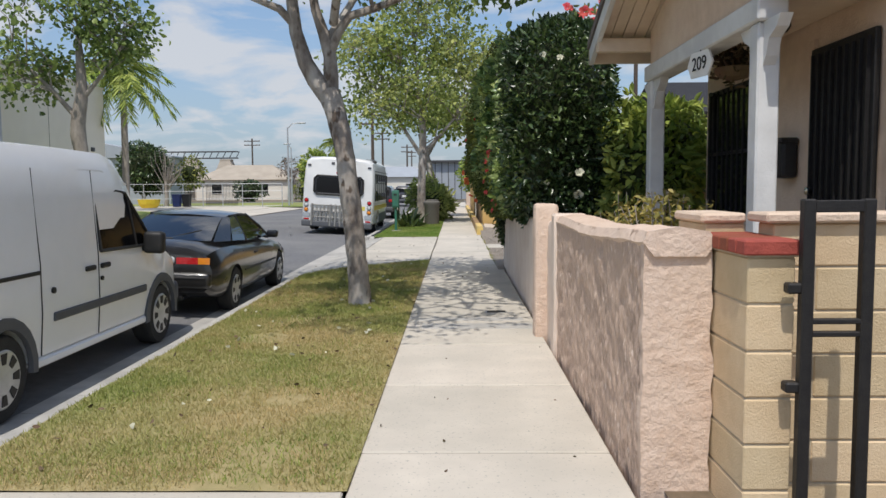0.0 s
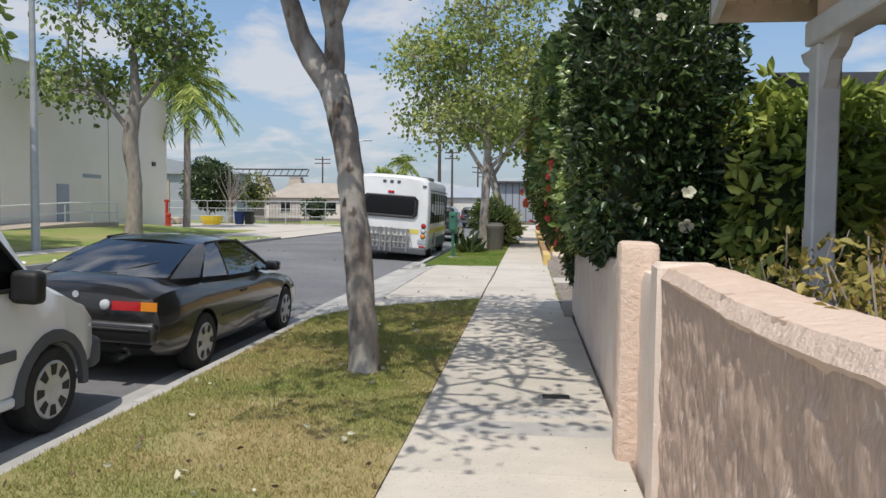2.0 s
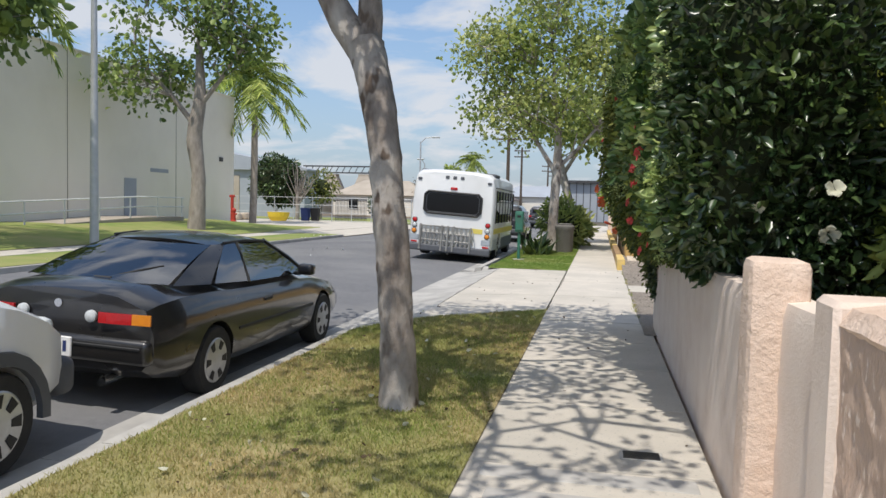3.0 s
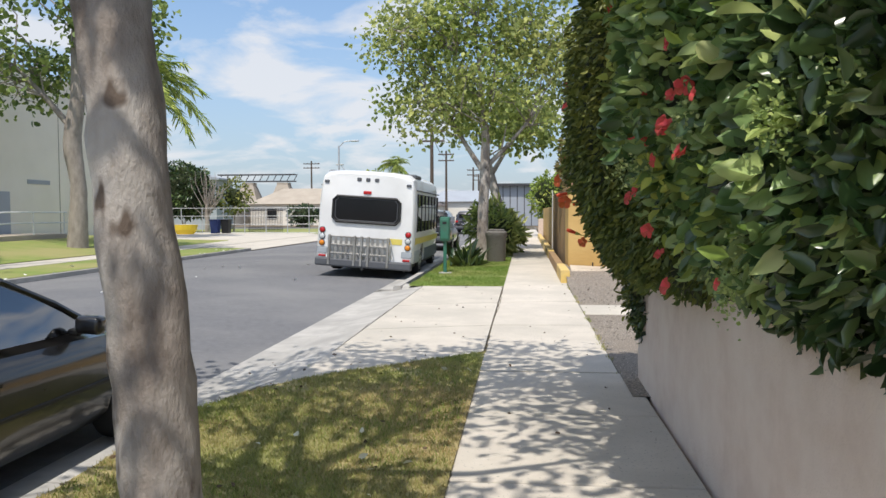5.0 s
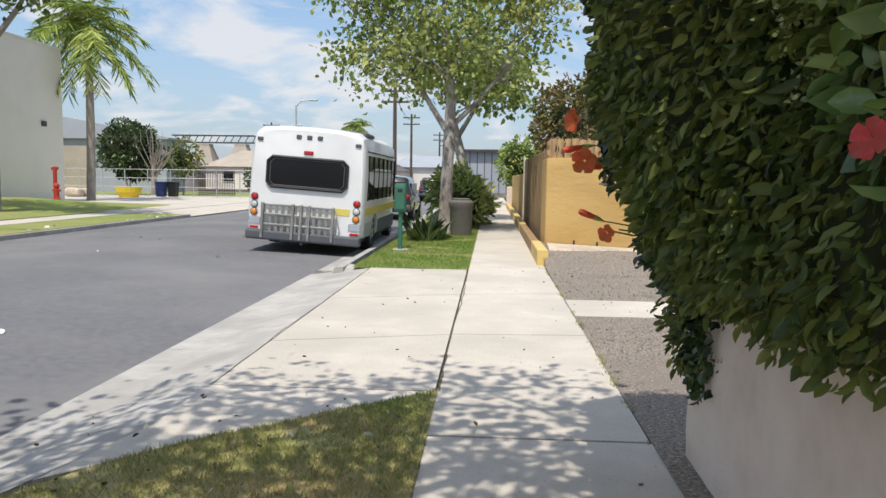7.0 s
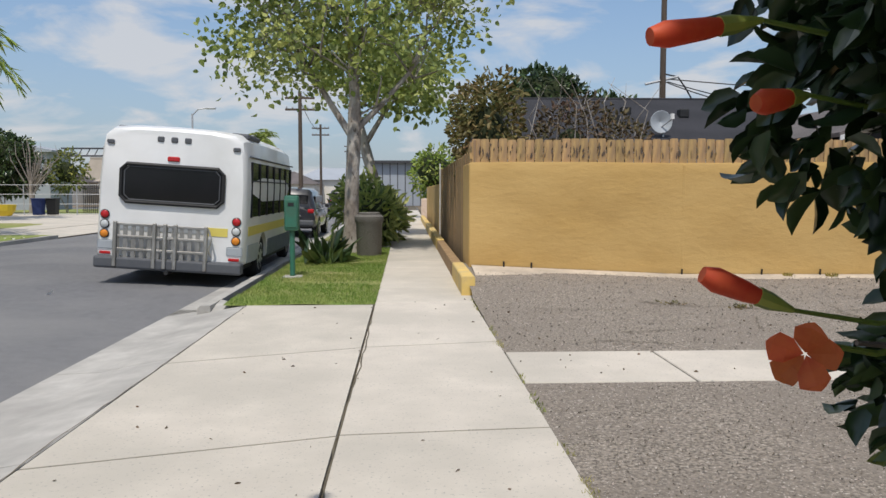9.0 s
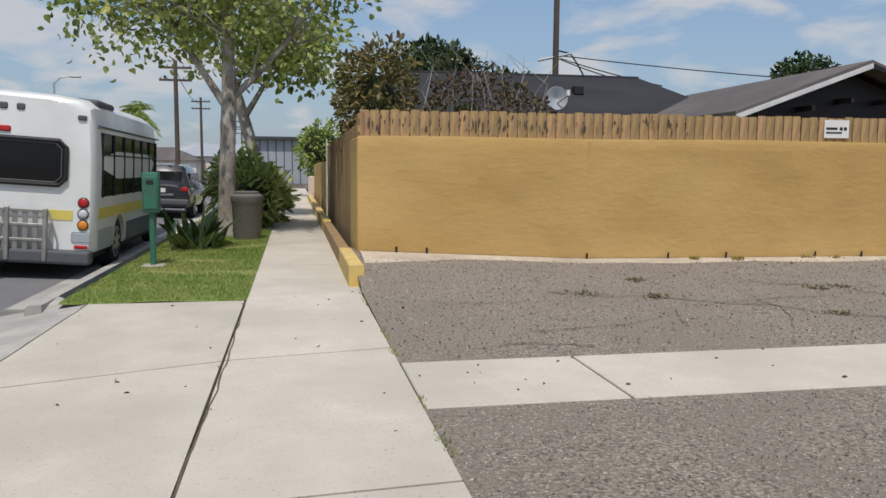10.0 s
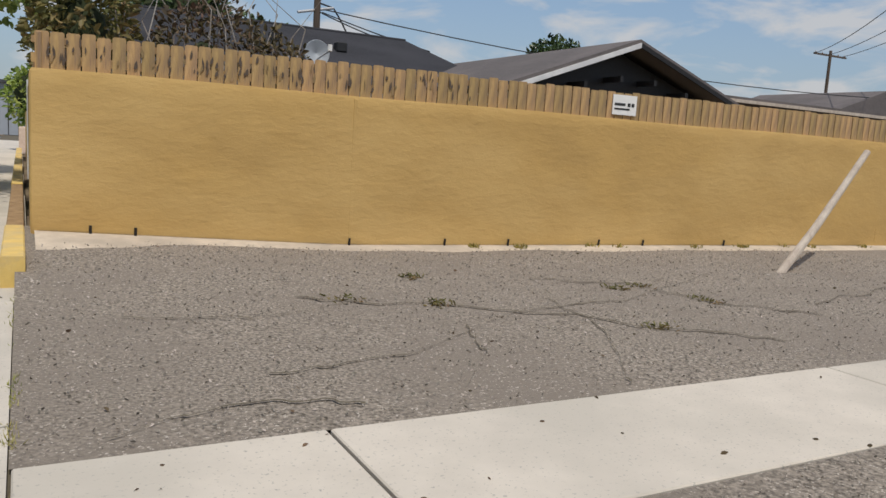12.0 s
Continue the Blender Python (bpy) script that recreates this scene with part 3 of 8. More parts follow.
def leaf_mesh(name, centres, normals, size, material, parent=None, rng=None, width=0.5, fold=0.18, spread=0.9, droop=0.0, vary=0.45, label=""):
    """Many small folded leaves: each has its own stalk end, two curved halves and a tip."""
    rng = rng or np.random.default_rng(1)
    c, nrm = np.asarray(centres, float), np.asarray(normals, float)
    k = len(c)
    d = nrm + rng.normal(0, spread, (k, 3))
    d[:, 2] -= droop
    d /= np.linalg.norm(d, axis=1, keepdims=True) + 1e-9
    u = np.cross(d, rng.normal(0, 1, (k, 3)))
    u /= np.linalg.norm(u, axis=1, keepdims=True) + 1e-9
    w = np.cross(d, u)
    s = (size * (1 + vary * (rng.random(k) * 2 - 1)))[:, None]
    steps = ((0.0, 0.04, 0.0), (0.26, 0.44, 0.75), (0.6, 0.46, 1.0), (0.84, 0.24, 0.7), (1.0, 0.0, 0.2))
    out = np.empty((k, 13, 3))
    bend = s * 0.16 * (0.3 + rng.random((k, 1)))
    for j, (along, half, lift) in enumerate(steps):
        mid = c + s * along * d - bend * along ** 2 * w
        out[:, j] = mid
        if 0 < j < 4:
            out[:, 4 + j] = mid + s * (half * width * u + fold * lift * w)
            out[:, 7 + j] = mid + s * (-half * width * u + fold * lift * w)
    out[:, 11] = c + s * 0.04 * u * width
    out[:, 12] = c - s * 0.04 * u * width
    idx = np.arange(k)[:, None] * 13
    quads = [(0, 11, 5, 1), (1, 5, 6, 2), (2, 6, 7, 3), (0, 1, 8, 12), (1, 2, 9, 8), (2, 3, 10, 9)]
    tris = [(3, 7, 4), (3, 4, 10)]
    faces = np.concatenate([idx + np.array(q) for q in quads + tris], 1).reshape(-1)
    starts = (np.arange(k)[:, None] * 30 + np.array([0, 4, 8, 12, 16, 20, 24, 27])).reshape(-1)
    me = bpy.data.meshes.new(name)
    me.vertices.add(k * 13); me.vertices.foreach_set("co", out.reshape(-1))
    me.loops.add(k * 30); me.loops.foreach_set("vertex_index", faces.astype(np.int32))
    me.polygons.add(k * 8); me.polygons.foreach_set("loop_start", starts.astype(np.int32))
    me.polygons.foreach_set("use_smooth", np.ones(k * 8, dtype=bool))
    me.update(calc_edges=True)
    me.materials.append(M[material])
    ob = new(name, me)
    if parent:
        ob.parent = parent
    if label:
        ob["label"] = label
    return ob


def blades(name, spots, height, material, parent=None, rng=None, width=0.006, lean=0.5):
    """Single grass blades."""
    rng = rng or np.random.default_rng(2)
    c = np.asarray(spots, float)
    k = len(c)
    a = rng.random(k) * 2 * math.pi
    h = (height * (0.5 + rng.random(k)))[:, None]
    side = np.stack([np.cos(a), np.sin(a), np.zeros(k)], 1) * width
    tip = np.stack([rng.normal(0, lean, k), rng.normal(0, lean, k), np.ones(k)], 1) * h
    out = np.stack([c - side, c + side, c + tip], 1)
    me = bpy.data.meshes.new(name)
    me.vertices.add(k * 3); me.vertices.foreach_set("co", out.reshape(-1))
    me.loops.add(k * 3); me.loops.foreach_set("vertex_index", np.arange(k * 3, dtype=np.int32))
    me.polygons.add(k); me.polygons.foreach_set("loop_start", np.arange(0, k * 3, 3, dtype=np.int32))
    me.update(calc_edges=True)
    me.materials.append(M[material])
    ob = new(name, me)
    if parent:
        ob.parent = parent
    return ob


# ---- ground, road and walks ----
rng = np.random.default_rng(7)
R = random.Random(5)
KERB_IN, KERB_OUT, GUTTER, OPP = -2.66, -2.82, -3.22, -12.0
WALK_L, WALK_R = -0.56, 0.80
APRON = (15.9, 23.4)
KERB_END = 13.2


def road_z(x, y=0.0):
    t = min(1.0, abs(x + 7.6) / 4.4)
    return 0.02 - 0.16 * t ** 1.6


single("ground", sheet([-1500, -300, -60, 60, 300, 1500], [-1500, -300, -60, 200, 400, 1800], lambda x, y: -0.42), "soil",
       "bare dry ground reaching to the horizon", "ground", kind="structure")
xs = [GUTTER - 0.5 * k for k in range(18)] + [OPP]
ys = [-30 + 2 * k for k in range(80)]
single("road", sheet(xs, ys, lambda x, y: road_z(x) + 0.006 * noise.noise((x * 0.7, y * 0.7, 0))), "asphalt",
       "grey worn asphalt street with a gentle crown", "road", kind="structure", smooth=True)


def slab(x0, x1, y0, y1, z=0.0, thick=0.12, gap=0.02, bevel=0.008):
    return box((x0 + gap / 2, y0 + gap / 2, z - thick), (x1 - gap / 2, y1 - gap / 2, z), bevel)


# pavement: one slab after another, open joints over a dark bed
pavement = single("pavement", box((WALK_L, -8, -0.3), (WALK_R + 0.05, 100, -0.035)), "seam",
                  "pale concrete pavement of separate slabs with dark joints", "pavement", kind="structure")
edges = [-6.4, -4.9, -3.4, -1.9, -0.35, 1.2, 2.75, 4.3, 5.8, 7.35, 8.9, 10.4, 11.9, 13.4, 14.95, 23.7, 25.2, 26.75, 28.3,
         29.85, 31.4, 32.95, 34.5, 36.05, 37.6, 39.15, 40.7, 42.25, 43.8, 45.35, 46.9, 48.45, 50, 54, 58, 62, 66, 70, 76]
for a, b in zip(edges, edges[1:]):
    if a == 14.95:
        continue
    right = WALK_R + 0.07 if a < 14.5 or a > 23 else 0.755
    part("slab", slab(WALK_L, right, a, b, 0.0 + 0.003 * R.random()), "concrete", pavement)
def quad_slab(x0, x1, ya0, ya1, yb0, yb1, parent, z=0.002):
    """A slab whose two cross joints run a little askew."""
    e = 0.011
    part("slab", prism([(x0 + e, ya0 + e), (x1 - e, ya1 + e), (x1 - e, yb1 - e), (x0 + e, yb0 - e)], "z", -0.12, z), "concrete", parent)


cross = [(14.95, 14.95), (17.96, 18.06), (20.62, 20.85), (23.7, 23.7)]
for (a0, a1), (b0, b1) in zip(cross, cross[1:]):
    quad_slab(WALK_L, 0.755, a0, a1, b0, b1, pavement)
# apron of the crossing, sloped down to the gutter
apron = single("driveway_apron", box((-2.2, APRON[0], -0.3), (WALK_L, APRON[1], -0.035)), "seam",
               "pale concrete crossing slabs between street and pavement", "driveway", kind="structure")
cross = [(15.9, 15.9), (17.45, 17.94), (20.0, 20.6), (23.4, 23.4)]
for (a0, a1), (b0, b1) in zip(cross, cross[1:]):
    quad_slab(-2.2, WALK_L, a0, a1, b0, b1, apron)
prof = [(-2.2, 0.0), (-2.5, -0.05), (KERB_OUT, -0.115), (GUTTER, -0.135), (GUTTER, -0.3), (-2.2, -0.3)]
for a, b in ((15.0, 17.55), (17.55, 20.2), (20.2, 23.4)):
    part("slab", prism(prof, "y", a + 0.006, b - 0.006), "kerb", apron)

# flared corner slab beyond the slanting end of the lawn
part("slab", prism([(WALK_L - 0.011, 15.89), (WALK_L - 0.011, 15.86), (-1.13, 15.34), (-1.61, 14.92), (-2.04, 14.49), (-2.42, 14.08), (-2.21, 14.98), (-2.21, 15.89)], "z", -0.12, 0.002), "concrete", apron)

# kerb stones and gutter pan along the lawn
kerb = single("kerb", box((KERB_OUT + 0.01, -30, -0.4), (KERB_IN - 0.01, 13.2, -0.05)), "seam",
              "worn concrete kerb with a shallow gutter pan", "kerb", kind="structure")
kerb_prof = [(KERB_IN, -0.25), (KERB_IN, 0.0), (KERB_OUT + 0.03, 0.0), (KERB_OUT, -0.03), (KERB_OUT - 0.02, -0.145), (GUTTER, -0.135), (GUTTER, -0.3)]
ky = -28.0
while ky < 95:
    step = 3.05
    if not (KERB_END - step < ky < APRON[1]):
        part("kerb_stone", prism(kerb_prof, "y", ky + 0.005, ky + step - 0.005), "kerb", kerb)
        ky += step
    elif ky < KERB_END:
        part("kerb_stone", prism(kerb_prof, "y", ky + 0.005, KERB_END), "kerb", kerb)
        ky = APRON[1]
    else:
        ky = APRON[1] + 0.6
# ramped ends where the kerb drops to the crossing
low_prof = [(-2.2, -0.25), (-2.2, 0.0), (-2.5, -0.05), (-2.66, -0.085), (KERB_OUT, -0.115), (GUTTER, -0.135), (GUTTER, -0.3)]
for y0, y1 in ((KERB_END, 15.0), (APRON[1] + 0.6, APRON[1])):
    part("kerb_stone", loft([[(p[0], y0, p[1]) for p in kerb_prof], [(p[0], y1, p[1]) for p in low_prof]]), "kerb", kerb)


def turf(name, x0, x1, y0, y1, label, n, height, material, z=0.0, nx=12, ny=40, rough=0.012, end=None, base="turf"):
    """A lawn with its blades; end(x) gives a slanting far edge."""
    end = end or (lambda x: y1)
    f = lambda x, y: z + rough * noise.noise((x * 2.2, y * 2.2, 3)) + 0.008
    bm = bmesh.new()
    g = []
    for j in range(ny + 1):
        row = []
        for i in range(nx + 1):
            x = x0 + (x1 - x0) * i / nx
            y = y0 + (end(x) - y0) * j / ny
            row.append(bm.verts.new((x, y, f(x, y))))
        g.append(row)
    for j in range(ny):
        for i in range(nx):
            bm.faces.new((g[j][i], g[j][i + 1], g[j + 1][i + 1], g[j + 1][i]))
    ob = single(name, bm, base, label, "lawn", kind="structure", smooth=True)
    sx, sy = x0 + (x1 - x0) * rng.random(n), y0 + (y1 - y0) * rng.random(n)
    keep = np.array([b < end(a) and (noise.noise((a * 1.3, b * 1.3, 9)) > -0.33 or k % 4 == 0) for k, (a, b) in enumerate(zip(sx, sy))])
    sx, sy = sx[keep], sy[keep]
    spots = np.stack([sx, sy, np.array([f(a, b) for a, b in zip(sx, sy)])], 1)
    g = blades("grass", spots, height, material, None, rng, width=0.004)
    tagged(g, label.replace("lawn", "grass blades on the lawn"), "grass", kind="stuff")
    return ob


FLARE_X = [-2.67, -2.52, -2.39, -2.04, -1.61, -1.13, -0.54]
FLARE_Y = [13.2, 13.57, 13.97, 14.53, 14.96, 15.38, 15.93]
turf("lawn_1", KERB_IN - 0.012, WALK_L + 0.012, 3.725, APRON[0] + 0.03, "patchy half-dry lawn strip beside the pavement", 120000, 0.024, "grass_dry",
     nx=24, end=lambda x: float(np.interp(x, FLARE_X, FLARE_Y)))
n = 60000
sx, sy = -2.64 + 2.06 * rng.random(n), 3.8 + 12.0 * rng.random(n)
want = np.array([float(np.interp(b, [3.8, 4.6, 6.0, 8.0, 10.0, 16.0], [0.75, 0.4, 0.12, 0.25, 0.8, 0.8])) + 0.9 * noise.noise((a * 1.1, b * 1.1, 4)) for a, b in zip(sx, sy)])
far_edge = np.interp(sx, FLARE_X, FLARE_Y)
ok = (rng.random(n) < want) & (sy < far_edge)
tagged(blades("grass", np.stack([sx[ok], sy[ok], np.full(int(ok.sum()), 0.01)], 1), 0.028, "grass_mid", None, rng, 0.004), "greener grass blades among the dry lawn", "grass", kind="stuff")
turf("lawn_2", KERB_IN, WALK_L, -8.0, 2.2, "patchy half-dry lawn strip beside the pavement", 9000, 0.03, "grass_dry")
turf("lawn_3", -2.5, WALK_L + 0.012, APRON[1] - 0.01, 33.5, "short green lawn strip beside the pavement", 42000, 0.035, "grass_green", base="lawn_far")
turf("lawn_4", KERB_IN, WALK_L, 36.5, 60.0, "short green lawn strip beside the pavement", 9000, 0.04, "grass_green", base="lawn_far")
single("path_1", slab(KERB_IN, WALK_L, 2.2, 3.75, 0.0), "concrete", "pale concrete path across the lawn strip", "path", kind="structure")
single("path_2", slab(KERB_IN, WALK_L, 33.5, 36.5, 0.0), "concrete", "pale concrete path across the lawn strip", "path", kind="structure")


# the alley: asphalt, a concrete drain strip, asphalt rising to the ochre wall
def fence_y(x):
    return 26.0 - math.tan(radians(3.0)) * (x - 0.9)


def alley_z(x, y):
    if y < 19.2:
        return -0.01 + 0.003 * (19.2 - y)
    u = max(0.0, (y - 20.36) / (fence_y(x) - 20.36))
    lip = 0.10 + 0.15 * max(0.0, 1 - (x - 0.8) / 3.5) * (u > 0.6)
    return -0.008 + lip * u ** 1.5


xs = [0.75 + 0.35 * k for k in range(20)] + [8 + 1.0 * k for k in range(32)]
single("alley_1", sheet(xs, [14.0, 15, 16, 17, 18, 18.6, 19.2], lambda x, y: alley_z(x, y) + 0.008 * noise.noise((x * 1.5, y * 1.5, 0))), "alley",
       "coarse weathered grey asphalt of the alley", "road", kind="structure", smooth=True)
single("alley_2", sheet(xs, [20.36 + 0.3 * k for k in range(22)], lambda x, y: alley_z(x, min(y, fence_y(x))) + 0.008 * noise.noise((x * 1.5, y * 1.5, 0))), "alley",
       "coarse weathered grey asphalt of the alley, stained in places", "road", kind="structure", smooth=True)
strip = single("drain_strip", box((0.76, 19.2, -0.3), (40, 20.36, -0.03)), "seam", "pale concrete drain strip across the alley", "drain", kind="structure")
jx = [0.75, 2.12, 5.9, 9.7, 13.5, 17.3, 21.1, 28, 36]
for a, b in zip(jx, jx[1:]):
    part("slab", slab(a, b, 19.2, 20.36, 0.0, gap=0.02), "concrete", strip)
# dusty skirt of mortar spilled along the foot of the wall
bm = bmesh.new()
rows = []
for k in range(60):
    x = 0.92 + k * 0.4
    w = 0.3 + 0.16 * noise.noise((x * 0.8, 0, 4)) + 0.6 * max(0, 1 - (x - 0.9) / 1.3)
    y = fence_y(x)
    rows.append([(x, y, alley_z(x, y) + 0.035), (x, y - w * 0.5, alley_z(x, y - w * 0.5) + 0.022), (x, y - w, alley_z(x, y - w) - 0.004)])
single("skirt", loft(rows, False, False, bm), "skirt", "dusty pale mortar skirt along the wall's foot", "mortar", kind="structure", smooth=True)
single("yard", sheet([1.0, 3, 8, 30, 60], [-10, 0, 8, 14.0], lambda x, y: 0.02), "soil", "bare soil of the front yard behind the low wall", "ground", kind="structure")
single("yard_2", sheet([1.0, 8, 30, 60], [25.0, 40, 60, 100], lambda x, y: -0.05), "soil", "bare soil of the yards behind the ochre wall", "ground", kind="structure")

# far side of the street
okerb = single("kerb_far", prism([(OPP, -0.3), (OPP, -0.02), (OPP - 0.16, -0.02), (OPP - 0.16, -0.3)], "y", -30, 40.5), "kerb",
               "worn concrete kerb across the street", "kerb", kind="structure")
single("lawn_far_1", sheet([-14.3, -12.16], [-30, 0, 20, 40.5], lambda x, y: -0.01), "lawn_far", "mown lawn verge across the street", "lawn", kind="structure")
single("pavement_far", box((-15.6, -30, -0.3), (-14.3, 62, 0.0)), "concrete", "pale concrete pavement across the street", "pavement", kind="structure")


def far_lawn_z(x, y):
    return 0.02 + 0.42 * min(1, max(0, (-15.6 - x) / 5)) * min(1, max(0, (50 - y) / 6))


single("lawn_far_2", sheet([-15.6 - 0.8 * k for k in range(9)] + [-23, -40, -60], [-30, -10, 10] + [20 + 2 * k for k in range(16)], far_lawn_z), "lawn_far",
       "mown green lawn rising to the building", "lawn", kind="structure", smooth=True)
single("driveway_far", sheet([-60, -30, -22, -15.6, -12.0], [40.5, 46, 50, 56, 62, 64], lambda x, y: 0.03 if x < -15 else -0.1), "concrete",
       "wide pale concrete driveway across the street", "driveway", kind="structure")
single("lawn_far_3", sheet([-40, -15.6, -12.16], [62, 70, 80], lambda x, y: 0.02), "lawn_far", "patchy lawn across the street", "lawn", kind="structure")
single("cross_street", sheet([-80, -40, OPP, GUTTER, 30], [80, 86, 92], lambda x, y: -0.1), "asphalt", "grey asphalt cross street at the far end", "road", kind="structure")


# ---- low stucco wall ----
low_wall = thing("low_wall", label="low pink-beige stucco wall with a rough rounded top", category="wall", kind="structure")
WX = 0.88


def wall_run(name, x0, x1, y0, y1, top, material, amount=0.012, ny=60, nz=14, cap=0.05):
    """A plastered wall with a soft, uneven top."""
    rows = []
    for j in range(ny + 1):
        y = y0 + (y1 - y0) * j / ny
        t = top(y)
        prof = [(x0, -0.25)] + [(x0, -0.02 + (t - cap) * k / nz) for k in range(nz + 1)]
        prof += [(x0 + cap * 0.4, t - 0.01), ((x0 + x1) / 2, t), (x1 - cap * 0.4, t - 0.01)]
        prof += [(x1, -0.02 + (t - cap) * (nz - k) / nz) for k in range(nz + 1)] + [(x1, -0.25)]
        rows.append([(px, y, pz) for px, pz in prof])
    bm = loft(rows)
    bm.normal_update()
    for v in bm.verts:
        v.co += v.normal * (amount * (noise.noise(v.co * 5.0) + 0.9 * noise.noise(v.co * Vector((17, 17, 12)))))
        v.co.y += 0.006 * noise.noise(v.co * 6.0)
    return part(name, bm, material, low_wall, smooth=True)


wall_run("wall_near", WX + 0.01, WX + 0.33, 3.72, 6.86, lambda y: 1.235 + 0.045 * max(0, (5.6 - y) / 1.9) + 0.009 * math.sin(y * 2.1), "stucco", 0.014, 190, 56)
wall_run("wall_end_face", WX + 0.005, WX + 0.335, 3.69, 3.74, lambda y: 1.285, "stucco_cap", 0.016, 4, 34)
cap_rows = []
for j in range(61):
    y = 3.672 + (6.88 - 3.672) * j / 60
    t = 1.238 + 0.045 * max(0, (5.6 - y) / 1.9) + 0.009 * math.sin(y * 2.1)
    wave = 0.012 * noise.noise((0, y * 3, 1))
    cap_rows.append([(WX - 0.004, y, t - 0.06 + wave), (WX + 0.03, y, t - 0.008 + 0.5 * wave), (WX + 0.17, y, t + 0.012 + 0.008 * noise.noise((1, y * 4, 2))), (WX + 0.31, y, t - 0.008),
                     (WX + 0.344, y, t - 0.06), (WX + 0.3, y, t - 0.13), (WX + 0.05, y, t - 0.13)])
part("wall_top", roughen(loft(cap_rows), 0.006, 9), "stucco_cap", low_wall, "worn pale top of the wall", smooth=True)
part("pilaster", roughen(box((WX - 0.02, 6.86, -0.2), (WX + 0.27, 7.08, 1.255), 0.02), 0.006, 6, 3), "stucco_smooth", low_wall, smooth=True)
wall_run("wall_far", WX + 0.015, WX + 0.2, 7.05, 14.75, lambda y: 1.18 - 0.16 * (y - 7) / 7.7, "stucco_smooth", 0.006, 60, 12)
part("pillar", roughen(box((0.775, 7.68, -0.2), (1.01, 7.92, 1.325), 0.035, seg=2), 0.008, 7, 4), "stucco_cap", low_wall, "pale stuccoed pillar", smooth=True)

# ---- block pier with brick cap, block wall and iron gate ----
pier = thing("block_pier", label="tan concrete block pier with a red brick cap", category="pillar")
part("core", box((1.231, 3.286, -0.2), (1.419, 3.864, 1.2)), "mortar", pier)
for row in range(6):
    z0 = -0.02 + row * 0.203
    for (a, b) in (((1.225, 3.28), (1.425, 3.87)),):
        part("block", box((a[0], a[1], z0 + 0.005), (b[0], b[1], z0 + 0.198), 0.006), "block", pier)
for k in range(6):
    part("brick", box((1.20, 3.25 + k * 0.108, 1.205), (1.45, 3.25 + k * 0.108 + 0.1, 1.268), 0.007), "brick", pier)
part("brick_bed", box((1.215, 3.27, 1.196), (1.435, 3.88, 1.25)), "mortar", pier)
block_wall = thing("block_wall", label="tan concrete block yard wall with a flat cap", category="wall", kind="structure")
part("core", box((1.45, 3.572, -0.2), (5.2, 3.743, 1.325)), "mortar", block_wall)
for row in range(7):
    z0 = -0.095 + row * 0.203
    x = 1.44 - (0.2 if row % 2 else 0)
    while x < 5.2:
        a, b = max(1.44, x), x + 0.4
        part("block", box((a + 0.005, 3.565, z0 + 0.005), (b - 0.005, 3.75, z0 + 0.198), 0.006), "block", block_wall)
        x = b
part("cap", box((1.40, 3.53, 1.326), (5.2, 3.78, 1.372), 0.01), "stucco_house", block_wall, "weathered flat concrete cap")
part("return_wall", box((1.235, 3.9, -0.2), (1.44, 4.35, 1.31), 0.01), "block", block_wall)
part("return_cap", box((1.215, 3.88, 1.312), (1.44, 4.37, 1.36), 0.012), "stucco_house", block_wall)
gate = thing("iron_gate", label="narrow black iron gate frame standing open", category="gate")
for x in (1.412, 1.655):
    part("gate_post", box((x, 3.18, 0.03), (x + 0.05, 3.23, 1.44), 0.006), "iron", gate)
for z, h in ((1.385, 0.05), (0.925, 0.022), (0.872, 0.022), (0.09, 0.04)):
    part("gate_bar", box((1.43, 3.187, z), (1.68, 3.223, z + h), 0.004), "iron", gate)
for z in (1.05, 0.635):
    part("hinge", box((1.36, 3.19, z), (1.42, 3.25, z + 0.045), 0.008), "iron", gate)
part("foot", box((1.425, 3.19, -0.02), (1.45, 3.22, 0.04)), "iron", gate)
single("entry_path", box((1.0, -6, -0.3), (4, 3.5, 0.004)), "concrete", "pale concrete entry path behind the gate", "path", kind="structure")

# ---- ochre wall with board fence on it ----
ochre = thing("ochre_wall", label="long ochre-painted plaster wall", category="wall", kind="structure")
A3 = pose(0.9, 26.0, 0, 0, 0, -3.0)


def ochre_run():
    rows = []
    for j in range(101):
        x = 24.0 * j / 100
        t = 1.94 + 0.008 * math.sin(x * 1.3)
        prof = [(0.0, -0.3)] + [(0.0, 0.0 + 1.90 * k / 14) for k in range(15)] + [(0.012, t), (0.09, t + 0.004), (0.15, t), (0.15, -0.3)]
        rows.append([A3 @ Vector((x, py, pz)) for py, pz in prof])
    bm = loft(rows)
    for v in bm.verts:
        v.co.y += 0.012 * noise.noise(v.co * 1.1) + 0.003 * noise.noise(v.co * 7)
    return bm


part("wall_face", ochre_run(), "ochre", ochre, smooth=True)
for xj in (3.45, 13.2):
    part("plaster_joint", box((xj, -0.004, 0.2), (xj + 0.045, 0.02, 1.9), 0.004, None, A3), "ochre", ochre)
part("wall_face_street", box((0.885, 26.03, -0.1), (1.03, 27.35, 1.93), 0.015), "ochre", ochre)
board_me = {}


